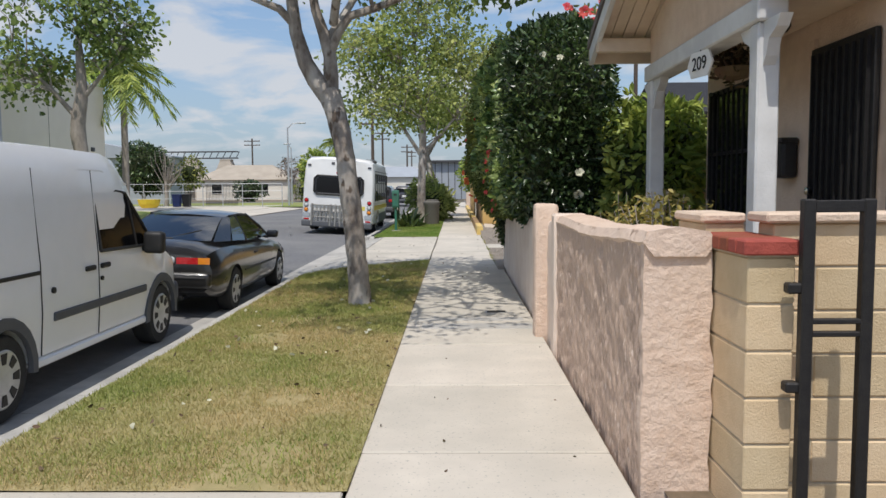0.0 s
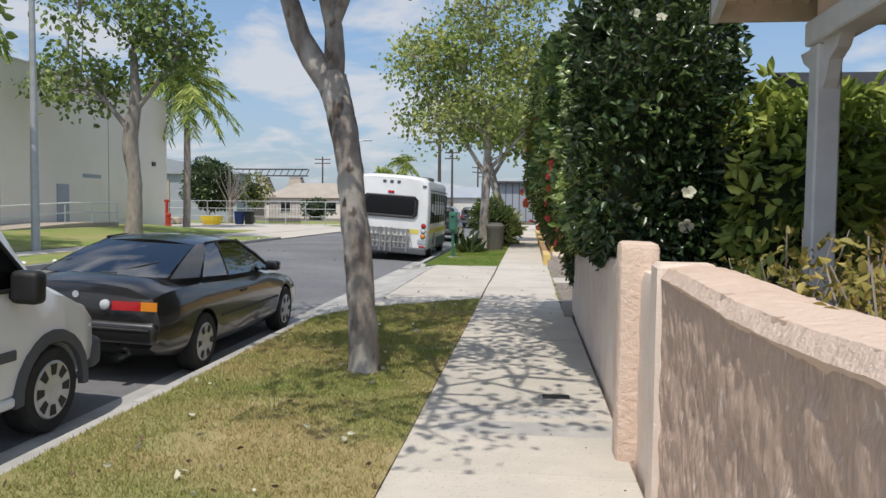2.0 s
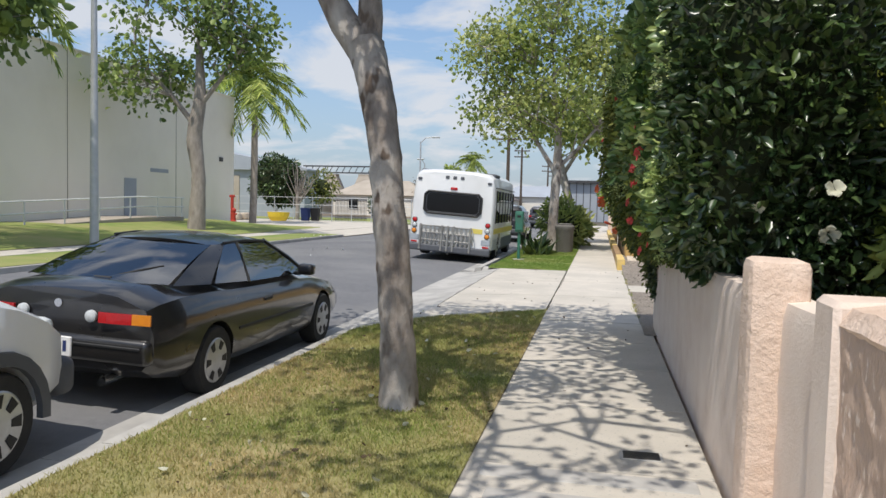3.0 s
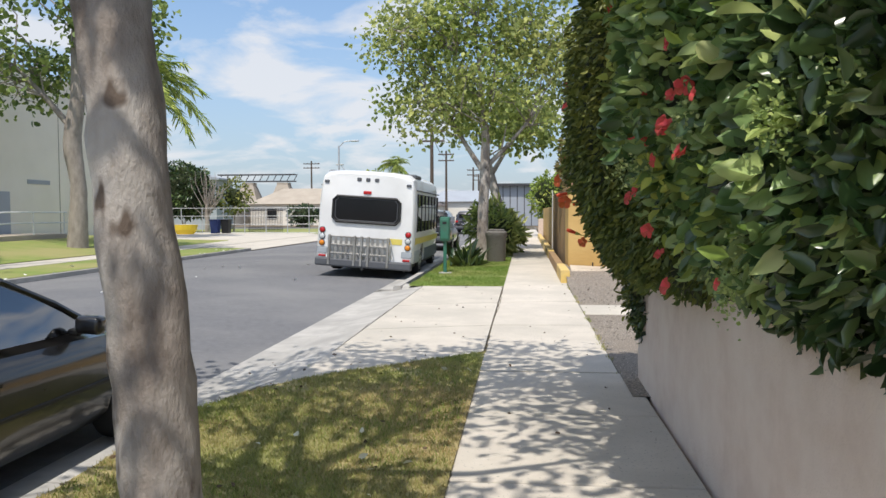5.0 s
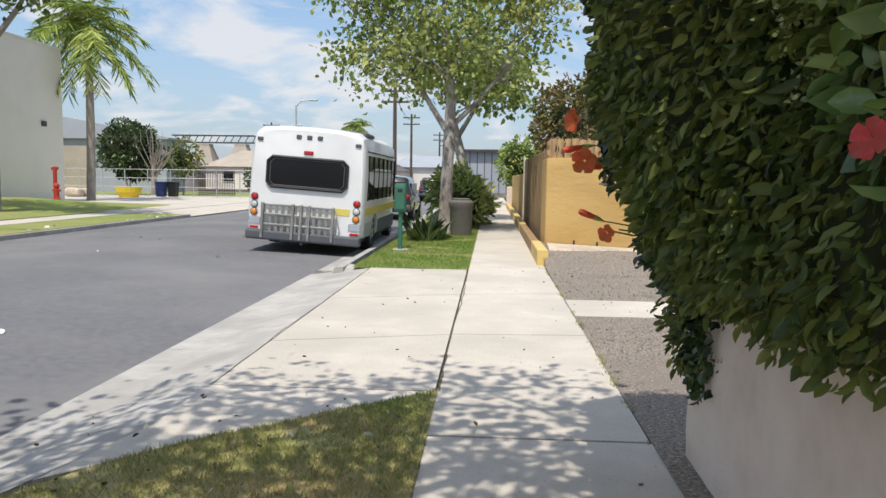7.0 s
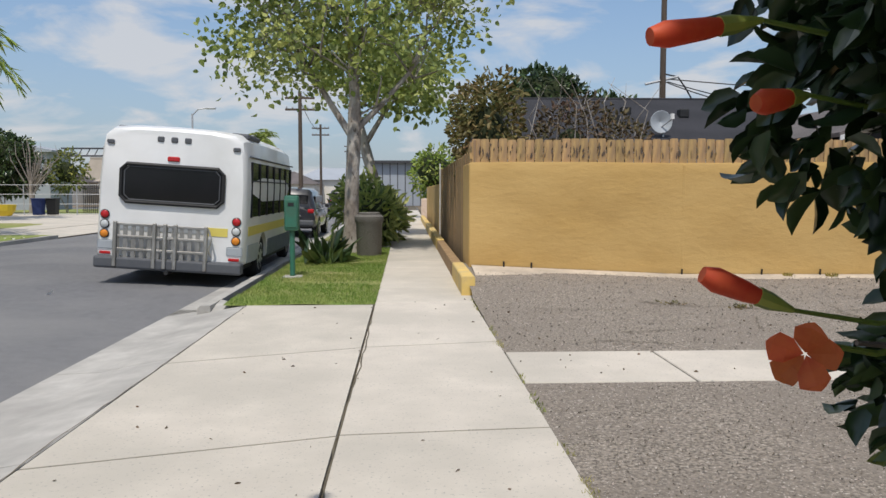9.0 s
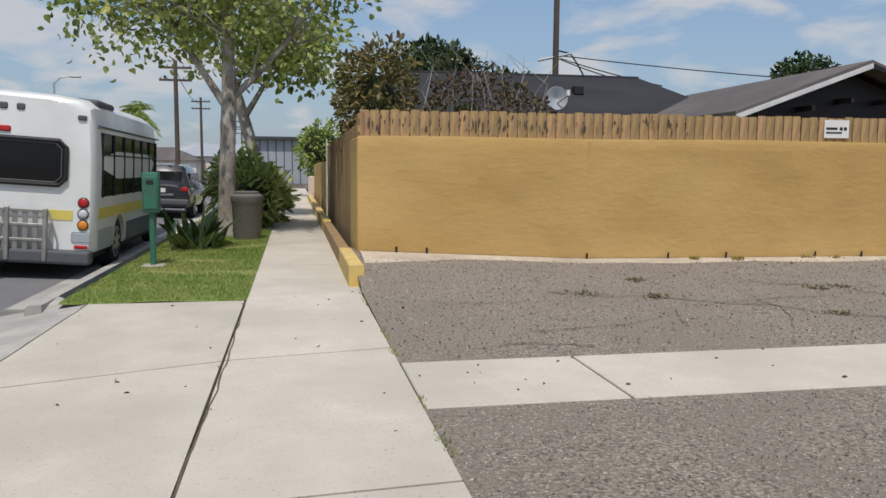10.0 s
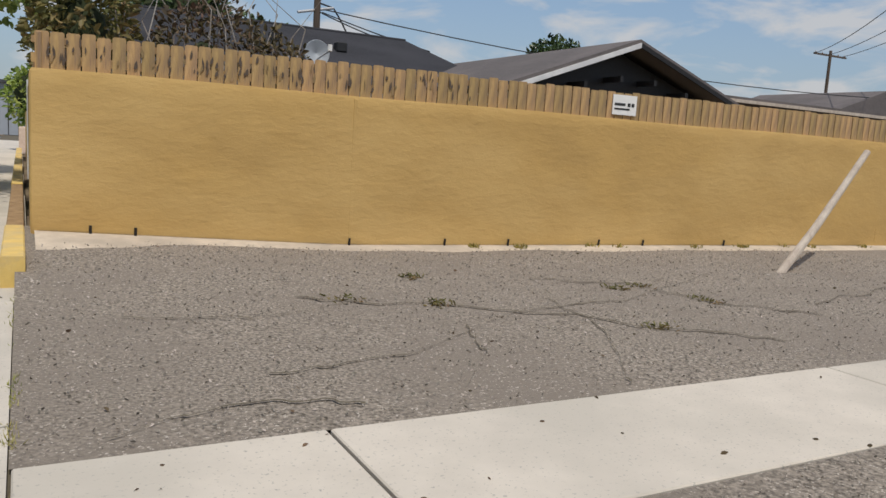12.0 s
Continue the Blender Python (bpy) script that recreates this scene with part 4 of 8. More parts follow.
def board(parent, m, w, h, material, kind):
    key = (round(w, 3), round(h, 2), kind)
    if key not in board_me:
        c = w * 0.1
        ob = part("board", prism([(0.004, 0), (w - 0.004, 0), (w - 0.004, h - c), (w - 0.004 - c, h), (0.004 + c, h), (0.004, h - c)], "y", 0, 0.018), material, parent)
        ob.matrix_basis = m
        board_me[key] = ob
        return ob
    return again(board_me[key], "board", parent, m)


fence = thing("board_fence", label="ochre-painted dog-eared board fence above the wall", category="fence")
x, w = 0.03, 0.14
k = 0
while x < 23.5:
    h = 0.40 + R.choice((0, 0, 0.01, -0.012))
    board(fence, A3 @ pose(x, 0.055 + R.choice((0, 0.004, 0.008)), 1.92, R.uniform(-1.2, 1.2), R.uniform(-0.8, 0.8), 0), w, h, "picket", "a")
    x += w + R.choice((0.004, 0.006, 0.009))
    k += 1
for k in range(90):
    fx, fz = 0.15 + 5.0 * R.random() ** 1.3, 1.97 + 0.24 * R.random()
    fl_ = part("paint_flake", prism([(-0.012, 0), (0.008, 0.01), (0.016, 0.05), (0.004, 0.1), (-0.01, 0.06)], "y", -0.004, 0.0), "pole_wood" if k % 3 else "board_old_shaded", fence)
    fl_.matrix_basis = A3 @ pose(fx, 0.052, fz, 0, R.uniform(-14, 14), 0) @ Matrix.Diagonal((R.uniform(0.5, 1.3), 1, R.uniform(0.5, 1.4), 1))
part("rail", box((0.9, 26.1, 2.02), (1.0, 26.11, 2.1)), "picket", fence)
bm = bmesh.new()
box((0, 0.082, 2.0), (24, 0.12, 2.09), 0, bm, A3); box((0, 0.082, 2.2), (24, 0.12, 2.27), 0, bm, A3)
part("back_rail", bm, "picket", fence)
part("end_panel", box((0.95, 26.03, 1.93), (1.0, 27.0, 2.31), 0.01), "picket", fence)
street_fence = thing("street_fence", label="tall weathered brown board fence along the pavement", category="fence")
y = 27.36
while y < 38.4:
    board(street_fence, pose(0.98, y, 0.02, R.uniform(-0.5, 0.5), R.uniform(-0.5, 0.5), 90), 0.14, 2.12 + R.choice((0, 0.02)), "board_old_shaded", "b")
    y += 0.145
for z in (0.5, 1.7):
    part("rail", box((1.0, 27.36, z), (1.04, 38.4, z + 0.09)), "board_old_shaded", street_fence)
part("rail", box((1.0, 27.36, 0.0), (1.03, 38.4, 0.2)), "board_old_shaded", street_fence)
far_wall = thing("ochre_wall_low", label="lower ochre plaster wall further along the pavement", category="wall", kind="structure")
part("wall_face", box((0.97, 38.4, -0.1), (1.12, 54.0, 1.72), 0.02), "ochre", far_wall)
part("end_post", box((0.72, 56.0, -0.1), (1.12, 56.5, 1.1), 0.03), "stucco_cap", far_wall, "pale square gate post")
part("white_post", box((0.93, 38.1, 0), (0.97, 38.16, 2.35), 0.004), "white_paint", far_wall, "thin white post")
# low yellow retaining kerb beside the pavement
yk = thing("yellow_kerb", label="low retaining kerb with chipped yellow paint", category="kerb", kind="structure")
rows = []
for j in range(13):
    y = 24.25 + 2.25 * j / 12
    t = 0.27
    rows.append([(0.64, y, -0.1), (0.64, y, t - 0.015), (0.655, y, t), (0.815, y, t), (0.83, y, t - 0.015), (0.83, y, -0.1)])
part("kerb_block", roughen(loft(rows), 0.004, 8), "yellow", yk)
# fence brown on this stretch paints the kerb's shade
part("kerb_block", roughen(box((0.65, 26.55, -0.1), (0.83, 33.0, 0.24), 0.012), 0.004, 5), "board_old_shaded", yk, "bare kerb, its shade put into the dark brown colour")
part("kerb_block", roughen(box((0.64, 33.05, -0.1), (0.83, 44.0, 0.26), 0.012), 0.004, 5), "yellow", yk)
part("kerb_block", roughen(box((0.64, 45.05, -0.1), (0.83, 54.0, 0.24), 0.012), 0.004, 5), "yellow", yk)


# ---- trees, hedges and shrubs ----
def shell_points(blobs, n, rng, power=2.6, depth=0.22, lumps=0.16, lump_scale=2.2, zmin=None):
    """Places and outward directions on the skin of a union of soft boxes (centre, radii)."""
    area = np.array([b[1][0] * b[1][1] + b[1][1] * b[1][2] + b[1][0] * b[1][2] for b in blobs])
    pick = rng.choice(len(blobs), n * 2, p=area / area.sum())
    pts, nrm = [], []
    for k in pick:
        c, r = blobs[k]
        d = rng.normal(0, 1, 3)
        d /= np.linalg.norm(d)
        s = (abs(d[0]) ** power + abs(d[1]) ** power + abs(d[2]) ** power) ** (-1 / power)
        q = d * s
        f = 1 + lumps * noise.noise(Vector(q * lump_scale) + Vector(c)) - depth * rng.random() ** 2
        p = np.array(c) + q * np.array(r) * f
        if zmin is not None and p[2] < zmin:
            continue
        inside = False
        for j, (c2, r2) in enumerate(blobs):
            if j != k and np.sum(np.abs((p - np.array(c2)) / (np.array(r2) * 0.86)) ** power) < 1:
                inside = True
                break
        if inside:
            continue
        pts.append(p)
        g = np.sign(q) * np.abs(q) ** (power - 1) / np.array(r)
        nrm.append(g / np.linalg.norm(g))
        if len(pts) >= n:
            break
    return np.array(pts), np.array(nrm)


# solid bodies added inside the leaf shell to carry the painted shade
def core_mesh(blobs, power=2.6, scale=0.82):
    bm = bmesh.new()
    for c, r in blobs:
        vs = bmesh.ops.create_icosphere(bm, subdivisions=3, radius=1.0)["verts"]
        for v in vs:
            d = v.co.normalized()
            s = (abs(d.x) ** power + abs(d.y) ** power + abs(d.z) ** power) ** (-1 / power)
            q = d * s
            q = q * (scale + 0.1 * noise.noise(q * 3 + Vector(c)))
            v.co = Vector((c[0] + q.x * r[0], c[1] + q.y * r[1], c[2] + q.z * r[2]))
    return bm


def flower_bm(points, normals, size, rng, petals=5):
    """Open five-petalled blossoms."""
    bm = bmesh.new()
    for p, nn in zip(points, normals):
        z = Vector(nn) + Vector(rng.normal(0, 0.35, 3))
        q = z.to_track_quat("Z", "Y").to_matrix()
        s = size * (0.7 + 0.6 * rng.random())
        base = Vector(p) + z.normalized() * 0.03
        for k in range(petals):
            a = 2 * math.pi * k / petals + rng.random() * 0.3
            d, t = Vector((math.cos(a), math.sin(a), 0)), Vector((-math.sin(a), math.cos(a), 0))
            lift = 0.5 + 0.3 * rng.random()
            up = Vector((0, 0, 1))
            row0 = [d * 0.05 * s, d * 0.05 * s + t * 0.01 * s, d * 0.05 * s + t * 0.02 * s]
            row1 = [d * 0.45 * s - t * 0.42 * s + up * 0.62 * s * lift, d * 0.5 * s + up * 0.5 * s * lift, d * 0.45 * s + t * 0.42 * s + up * 0.66 * s * lift]
            row2 = [d * 0.85 * s - t * 0.5 * s + up * 0.95 * s * lift, d * 0.95 * s + up * 0.8 * s * lift, d * 0.85 * s + t * 0.48 * s + up * 0.9 * s * lift]
            row3 = [d * 1.05 * s - t * 0.22 * s + up * 0.75 * s * lift, d * 1.15 * s + up * 0.7 * s * lift, d * 1.05 * s + t * 0.22 * s + up * 0.72 * s * lift]
            grid = [[bm.verts.new(base + q @ c) for c in row] for row in (row0, row1, row2, row3)]
            for ra, rb in zip(grid, grid[1:]):
                for i in (0, 1):
                    bm.faces.new((ra[i], ra[i + 1], rb[i + 1], rb[i]))
    return bm


def stalks(bm, pairs, r, rng, n=6):
    for a, b in pairs:
        a, b = Vector(a), Vector(b)
        mid = (a + b) / 2 + Vector(rng.normal(0, 0.08, 3)) * (b - a).length
        tube([a, mid, b], [r, r * 0.75, r * 0.4], n, bm)


# dark clipped hedge with white blossom
h1 = [((1.26, 10.0, 2.25), (0.68, 1.05, 1.22)), ((1.34, 10.6, 2.3), (0.68, 1.1, 1.35)), ((1.4, 10.2, 1.5), (0.5, 1.2, 0.6))]
hedge = thing("dark_hedge", label="tall clipped dark glossy hedge with white blossom behind the low wall", category="hedge")
p, nn = shell_points(h1, 19000, rng, power=3.4, lumps=0.08, zmin=0.9)
leaf_mesh("foliage", p, nn, 0.075, "leaf_dark", hedge, rng, width=0.5, spread=0.75)
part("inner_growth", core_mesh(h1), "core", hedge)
bm = bmesh.new()
stalks(bm, [((1.3, 9.8 + 0.4 * k, 0.0), (1.3 + 0.1 * k, 9.8 + 0.45 * k, 1.6)) for k in range(3)], 0.05, rng)
part("stem", bm, "bark", hedge)
p, nn = shell_points(h1, 34, rng, lumps=0.1, zmin=1.0, depth=0.0)
part("blossom", flower_bm(p, nn, 0.042, rng), "petal_white", hedge, "small white blossoms")
top = np.stack([1.9 + rng.normal(0, 0.28, 44), 10.6 + rng.normal(0, 0.4, 44), 3.5 + 0.32 * rng.random(44)], 1)
bm = bmesh.new()
stalks(bm, [((1.8, 10.6, 2.8), t) for t in top[::3]], 0.008, rng, 4)
part("long_shoot", bm, "bark", hedge)
leaf_mesh("shoot_leaves", np.repeat(top, 6, 0) + rng.normal(0, 0.07, (264, 3)), rng.normal(0, 1, (264, 3)), 0.07, "leaf_hib", hedge, rng)
part("red_blossom", flower_bm(top, np.tile((0, -0.6, 0.6), (44, 1)), 0.06, rng), "petal_red", hedge, "red blossoms on long shoots above the hedge")

# olive creeping fig grown into a tall hedge
h2 = [((1.15, 13.3, 2.45), (0.86, 1.22, 1.6)), ((1.2, 12.4, 2.1), (0.74, 0.9, 1.5)), ((0.93, 13.7, 1.75), (0.58, 0.66, 0.72)), ((0.86, 13.4, 2.3), (0.68, 0.95, 1.05))]
fig = thing("fig_hedge", label="tall olive-green small-leaved hedge overhanging the pavement", category="hedge")
p, nn = shell_points(h2, 36000, rng, lumps=0.12, zmin=1.03)
pd, nd = shell_points([((0.98, 14.6, 0.85), (0.24, 0.24, 0.42))], 900, rng, lumps=0.3, zmin=0.5)
p, nn = np.concatenate([p, pd]), np.concatenate([nn, nd])
leaf_mesh("foliage", p, nn, 0.05, "leaf_fig", fig, rng, width=0.48, spread=0.6, droop=0.9)
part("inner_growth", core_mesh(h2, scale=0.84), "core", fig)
bm = bmesh.new()
stalks(bm, [((1.25, 12.4 + 0.6 * k, 0.0), (1.2, 12.5 + 0.5 * k, 1.8)) for k in range(3)], 0.05, rng)
part("stem", bm, "bark", fig)
p, nn = shell_points([h2[0]], 500, rng, lumps=0.12, zmin=3.3)
leaf_mesh("new_shoots", p, nn, 0.07, "leaf_brown", fig, rng, label="reddish new shoots on top")["kind"] = "stuff"
for q in ((0.24, 13.8, 2.5), (0.22, 13.75, 2.3), (0.22, 13.6, 1.95)):
    one = part("red_blossom", flower_bm([(0, 0, 0)], [(-0.9, -0.4, 0.0)], 0.03, rng), "petal_red", fig, "red blossom on the hedge's edge")
    one.matrix_basis = Matrix.Translation(q)

# hibiscus with red blossom spilling over the wall
h3 = [((0.95, 11.35, 2.4), (0.58, 0.98, 1.12)), ((0.94, 10.3, 2.05), (0.40, 0.9, 0.85)), ((0.94, 11.6, 1.75), (0.34, 0.5, 0.6)), ((0.86, 10.9, 1.5), (0.2, 0.6, 0.35))]
hib = thing("hibiscus_bush", label="hibiscus bush with large leaves and red blossom over the wall", category="shrub")
p, nn = shell_points(h3, 12500, rng, lumps=0.34, depth=0.3, zmin=1.12)
leaf_mesh("foliage", p, nn, 0.082, "leaf_hib", hib, rng, width=0.62, spread=0.7, droop=0.1)
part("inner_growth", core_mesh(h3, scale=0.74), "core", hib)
bm = bmesh.new()
stalks(bm, [((1.4, 10.4 + 0.4 * k, 0.0), (1.22, 10.2 + 0.45 * k, 1.7)) for k in range(4)], 0.025, rng)
part("stem", bm, "bark", hib)
p, nn = shell_points(h3, 700, rng, lumps=0.25, zmin=0.85, depth=0)
m = ((nn[:, 0] < -0.2) & (p[:, 1] > 10.7) | (p[:, 2] > 2.6)) & (p[:, 2] > 1.3)
spots = [(0.46, 11.44, 2.1), (0.46, 10.74, 1.95), (0.46, 10.59, 1.97), (0.46, 10.28, 1.88), (0.46, 11.49, 1.88), (0.46, 10.83, 1.84), (0.46, 11.06, 1.73), (0.46, 10.45, 1.69), (0.46, 11.86, 1.57), (0.46, 11.27, 1.43), (0.56, 11.55, 1.27), (0.56, 11.29, 1.15), (0.56, 10.35, 1.25), (0.45, 11.52, 1.6), (0.45, 11.22, 1.43), (0.45, 11.4, 1.86), (0.45, 11.76, 1.58), (0.45, 10.78, 1.81), (0.45, 10.47, 1.7), (0.45, 11.86, 1.85)]
for k, q in enumerate(spots):
    one = part("red_blossom", flower_bm([(0, 0, 0)], [(-0.8, -0.5, 0.15)], 0.028 + 0.003 * (k % 3), rng), "petal_red", hib, "open red blossom")
    one.matrix_basis = Matrix.Translation(q)
sel = np.where(m)[0][:18]
part("red_buds", flower_bm(p[sel], nn[sel], 0.026, rng), "petal_red", hib, "small half-open red blossoms")["kind"] = "stuff"
sel = np.where((nn[:, 0] < 0.0) & (p[:, 2] > 1.35))[0][60:120]
leaf_mesh("young_leaves", np.repeat(p[sel], 12, 0) + rng.normal(0, 0.05, (len(sel) * 12, 3)), np.repeat(nn[sel], 12, 0), 0.07, "leaf_lime", hib, rng, label="pale young shoots")
g = np.random.default_rng(19)
q, qn = shell_points(h3, 420, g, lumps=0.3, zmin=1.2, depth=0)
for k, i in enumerate(np.where(qn[:, 0] < -0.25)[0][:26]):
    tip = q[i] + qn[i] * 0.07
    n = 90
    c = tip + np.stack([g.normal(0, 0.03, n), g.normal(0, 0.045, n), g.normal(0, 0.05, n)], 1)
    leaf_mesh("panicle", c, np.tile(qn[i] + (0, 0, 0.4), (n, 1)), 0.016, "leaf_pale", hib, g, width=0.8, spread=0.9, label="pale green flower panicle")["kind"] = "stuff"
i = np.where((qn[:, 0] < -0.1) & (q[:, 1] < 10.5))[0][:40]
# pale green here also paints the sun caught by these larger leaves
leaf_mesh("bright_leaves", np.repeat(q[i], 3, 0) + g.normal(0, 0.03, (len(i) * 3, 3)), np.repeat(qn[i], 3, 0), 0.1, "leaf_pale", hib, g, width=0.5, spread=0.7, droop=0.2, label="large young leaves, caught sunlight put into their pale green")["kind"] = "stuff"
# orange hibiscus at the hedge's end
h4 = [((0.79, 14.2, 2.3), (0.5, 0.5, 0.75)), ((0.87, 14.27, 1.75), (0.5, 0.45, 0.42)), ((1.0, 14.3, 1.25), (0.42, 0.4, 0.35)), ((1.16, 14.5, 0.8), (0.34, 0.36, 0.5))]
hib2 = thing("orange_hibiscus", label="hibiscus with shade put into its dark leaves and orange blossom at the wall's end", category="shrub")
p, nn = shell_points(h4, 13000, rng, lumps=0.25, zmin=0.35)
# dark hedge leaf colour stands in for shade on this backlit bush
leaf_mesh("foliage", p, nn, 0.056, "leaf_dark", hib2, rng, width=0.62, spread=0.75, droop=0.5)
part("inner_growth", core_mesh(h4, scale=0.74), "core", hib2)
bm = bmesh.new()
stalks(bm, [((1.25, 14.5 + 0.15 * k, 0.0), (1.0, 14.3 + 0.1 * k, 1.5)) for k in range(3)], 0.03, rng)
stalks(bm, [((0.75, 14.35, z - 0.06), (0.42, 14.3, z)) for z in (1.65, 1.27, 2.05)], 0.009, rng)
part("stem", bm, "bark", hib2)
for k, (q, d) in enumerate((((0.2, 13.85, 1.59), (-0.6, -0.8, 0.1)), ((0.39, 14.36, 1.25), (-0.7, -0.6, -0.3)), ((0.17, 13.8, 1.75), (-1, -0.5, 0)))):
    one = part("orange_blossom", flower_bm([(0, 0, 0)], [d], 0.04, rng), "petal_orange", hib2, "open orange blossom")
    one.matrix_basis = Matrix.Translation(q)
    foot = Vector(q) + Vector(d).normalized() * -0.02
    part("stalk", tube([foot, foot + Vector((0.1, 0.02, -0.02)), foot + Vector((0.3, 0.05, 0.0))], [0.004, 0.005, 0.006], 6), "leaf_lime", hib2)
# furled blossoms on their stalks, each with a green calyx
for tip, foot in (((0.14, 14.28, 1.645), (0.25, 14.3, 1.665)), ((0.23, 14.33, 1.355), (0.32, 14.33, 1.32)), ((0.28, 14.3, 1.57), (0.34, 14.32, 1.58))):
    tip, foot = Vector(tip), Vector(foot)
    bud = part("furled_blossom", tube([foot, foot.lerp(tip, 0.35), foot.lerp(tip, 0.8), tip], [0.008, 0.014, 0.017, 0.011], 10), "petal_orange", hib2, "furled orange blossom", smooth=True)
    back = foot + (foot - tip) * 0.35
    part("calyx", tube([back, foot, foot.lerp(tip, 0.18)], [0.004, 0.012, 0.013], 8), "leaf_lime", bud, smooth=True)
    part("stalk", tube([back, back + Vector((0.12, 0.01, -0.02)), back + Vector((0.3, 0.02, 0.0))], [0.003, 0.004, 0.005], 6), "leaf_lime", bud)

# lime-green citrus shrub by the porch and wiry yard plants
h5 = [((2.3, 9.45, 1.75), (0.62, 0.55, 0.7)), ((2.2, 9.1, 1.45), (0.5, 0.5, 0.6)), ((2.5, 9.3, 1.95), (0.4, 0.45, 0.5))]
lime = thing("citrus_shrub", label="leafy lime-green shrub beside the porch", category="shrub")
p, nn = shell_points(h5, 3600, rng, lumps=0.35, depth=0.4)
leaf_mesh("foliage", p, nn, 0.12, "leaf_lime", lime, rng, width=0.42, spread=0.7, droop=0.5)
part("inner_growth", core_mesh(h5, scale=0.7), "core", lime)
bm = bmesh.new()
stalks(bm, [((2.4, 9.3, 0.0), (2.4 + 0.2 * k, 9.2, 1.7)) for k in range(3)], 0.035, rng)
part("stem", bm, "bark", lime)
for k in range(7):
    x, y = 1.45 + 0.12 * (k % 3), 5.3 + 0.42 * k
    pl = thing("wiry_plant", (x, y, 0.02), label="wiry yellowing plant behind the low wall", category="plant", group="wiry plants behind the wall")
    bm = bmesh.new()
    tips = [(rng.normal(0, 0.16), rng.normal(0, 0.16), (1.25 if k < 4 else 1.05) + 0.2 * rng.random()) for _ in range(6)]
    stalks(bm, [((0, 0, 0), t) for t in tips], 0.008, rng, 5)
    part("stem", bm, "bark_far", pl)
    c = np.concatenate([np.array(t) + np.stack([rng.normal(0, 0.05, 34), rng.normal(0, 0.05, 34), -0.4 * rng.random(34)], 1) for t in tips])
    leaf_mesh("foliage", c, rng.normal(0, 1, c.shape), 0.045, "leaf_dry", pl, rng, width=0.55)


def smooth_path(points, steps, scalars=False):
    """More points along a path, eased through the given ones."""
    p = [Vector(q) for q in points]
    out = []
    for i in range(len(p) - 1):
        a, b, c, d = p[max(0, i - 1)], p[i], p[i + 1], p[min(len(p) - 1, i + 2)]
        for k in range(steps):
            t = k / steps
            out.append(0.5 * (2 * b + (c - a) * t + (2 * a - 5 * b + 4 * c - d) * t * t + (3 * b - a - 3 * c + d) * t ** 3))
    out.append(p[-1])
    return [q.x for q in out] if scalars else out


def crown_tree(name, base, trunk, radii, blobs, label, leaf, leaf_size, n_targets, per_clump, clump, bark, seed, extra=(), twig=0.03, droop=0.3, category="tree", hollow=0.35):
    """A tree: tapered trunk, limbs that reach into the crown, twigs, and leaves in uneven clumps."""
    g = np.random.default_rng(seed)
    rr = random.Random(seed)
    t = thing(name, base, label=label, category=category)
    bm = tube(smooth_path(trunk, 6), smooth_path([(r, 0, 0) for r in radii], 6, True), 20, None, 0.05, rr)
    for v in bm.verts:
        v.co += noise.noise_vector(v.co * 4) * 0.02 + noise.noise_vector(v.co * 13) * 0.009
    part("trunk", bm, bark, t, smooth=True)
    limbs = bmesh.new()
    starts = []
    for path, r in extra:
        tube(path, r, 10, limbs, 0.06, rr)
        starts += [Vector(q) for q in path[1:]]
    starts += [Vector(q) for q in trunk[len(trunk) * 2 // 3:]]
    targets = []
    while len(targets) < n_targets:
        c, r = blobs[rr.randrange(len(blobs))]
        d = g.normal(0, 1, 3)
        d = d / np.linalg.norm(d) * (hollow + (1 - hollow) * g.random()) ** 0.6
        targets.append(Vector(np.array(c) + d * np.array(r)))
    c, nn = [], []
    for q in targets:
        near = sorted(starts, key=lambda s: (s - q).length + 1.2 * max(0, s.z - q.z))[: 3]
        s = near[rr.randrange(len(near))]
        mid = s.lerp(q, 0.5) + Vector(g.normal(0, 0.12, 3)) * (q - s).length + Vector((0, 0, 0.1 * (q - s).length))
        tube([s, mid, q], [twig, twig * 0.6, twig * 0.2], 5, limbs, caps=False)
        if rr.random() < 0.35:
            starts.append(mid)
        k = int(per_clump * (0.5 + g.random()))
        off = g.normal(0, clump, (k, 3)) * np.array([1, 1, 0.75])
        c.append(np.array(q) + off)
        nn.append(off / (np.linalg.norm(off, axis=1, keepdims=True) + 1e-6))
    part("branchwork", limbs, bark, t, smooth=True)
    leaf_mesh("crown", np.concatenate(c), np.concatenate(nn), leaf_size, leaf, t, g, width=0.75, spread=0.8, droop=droop)
    return t


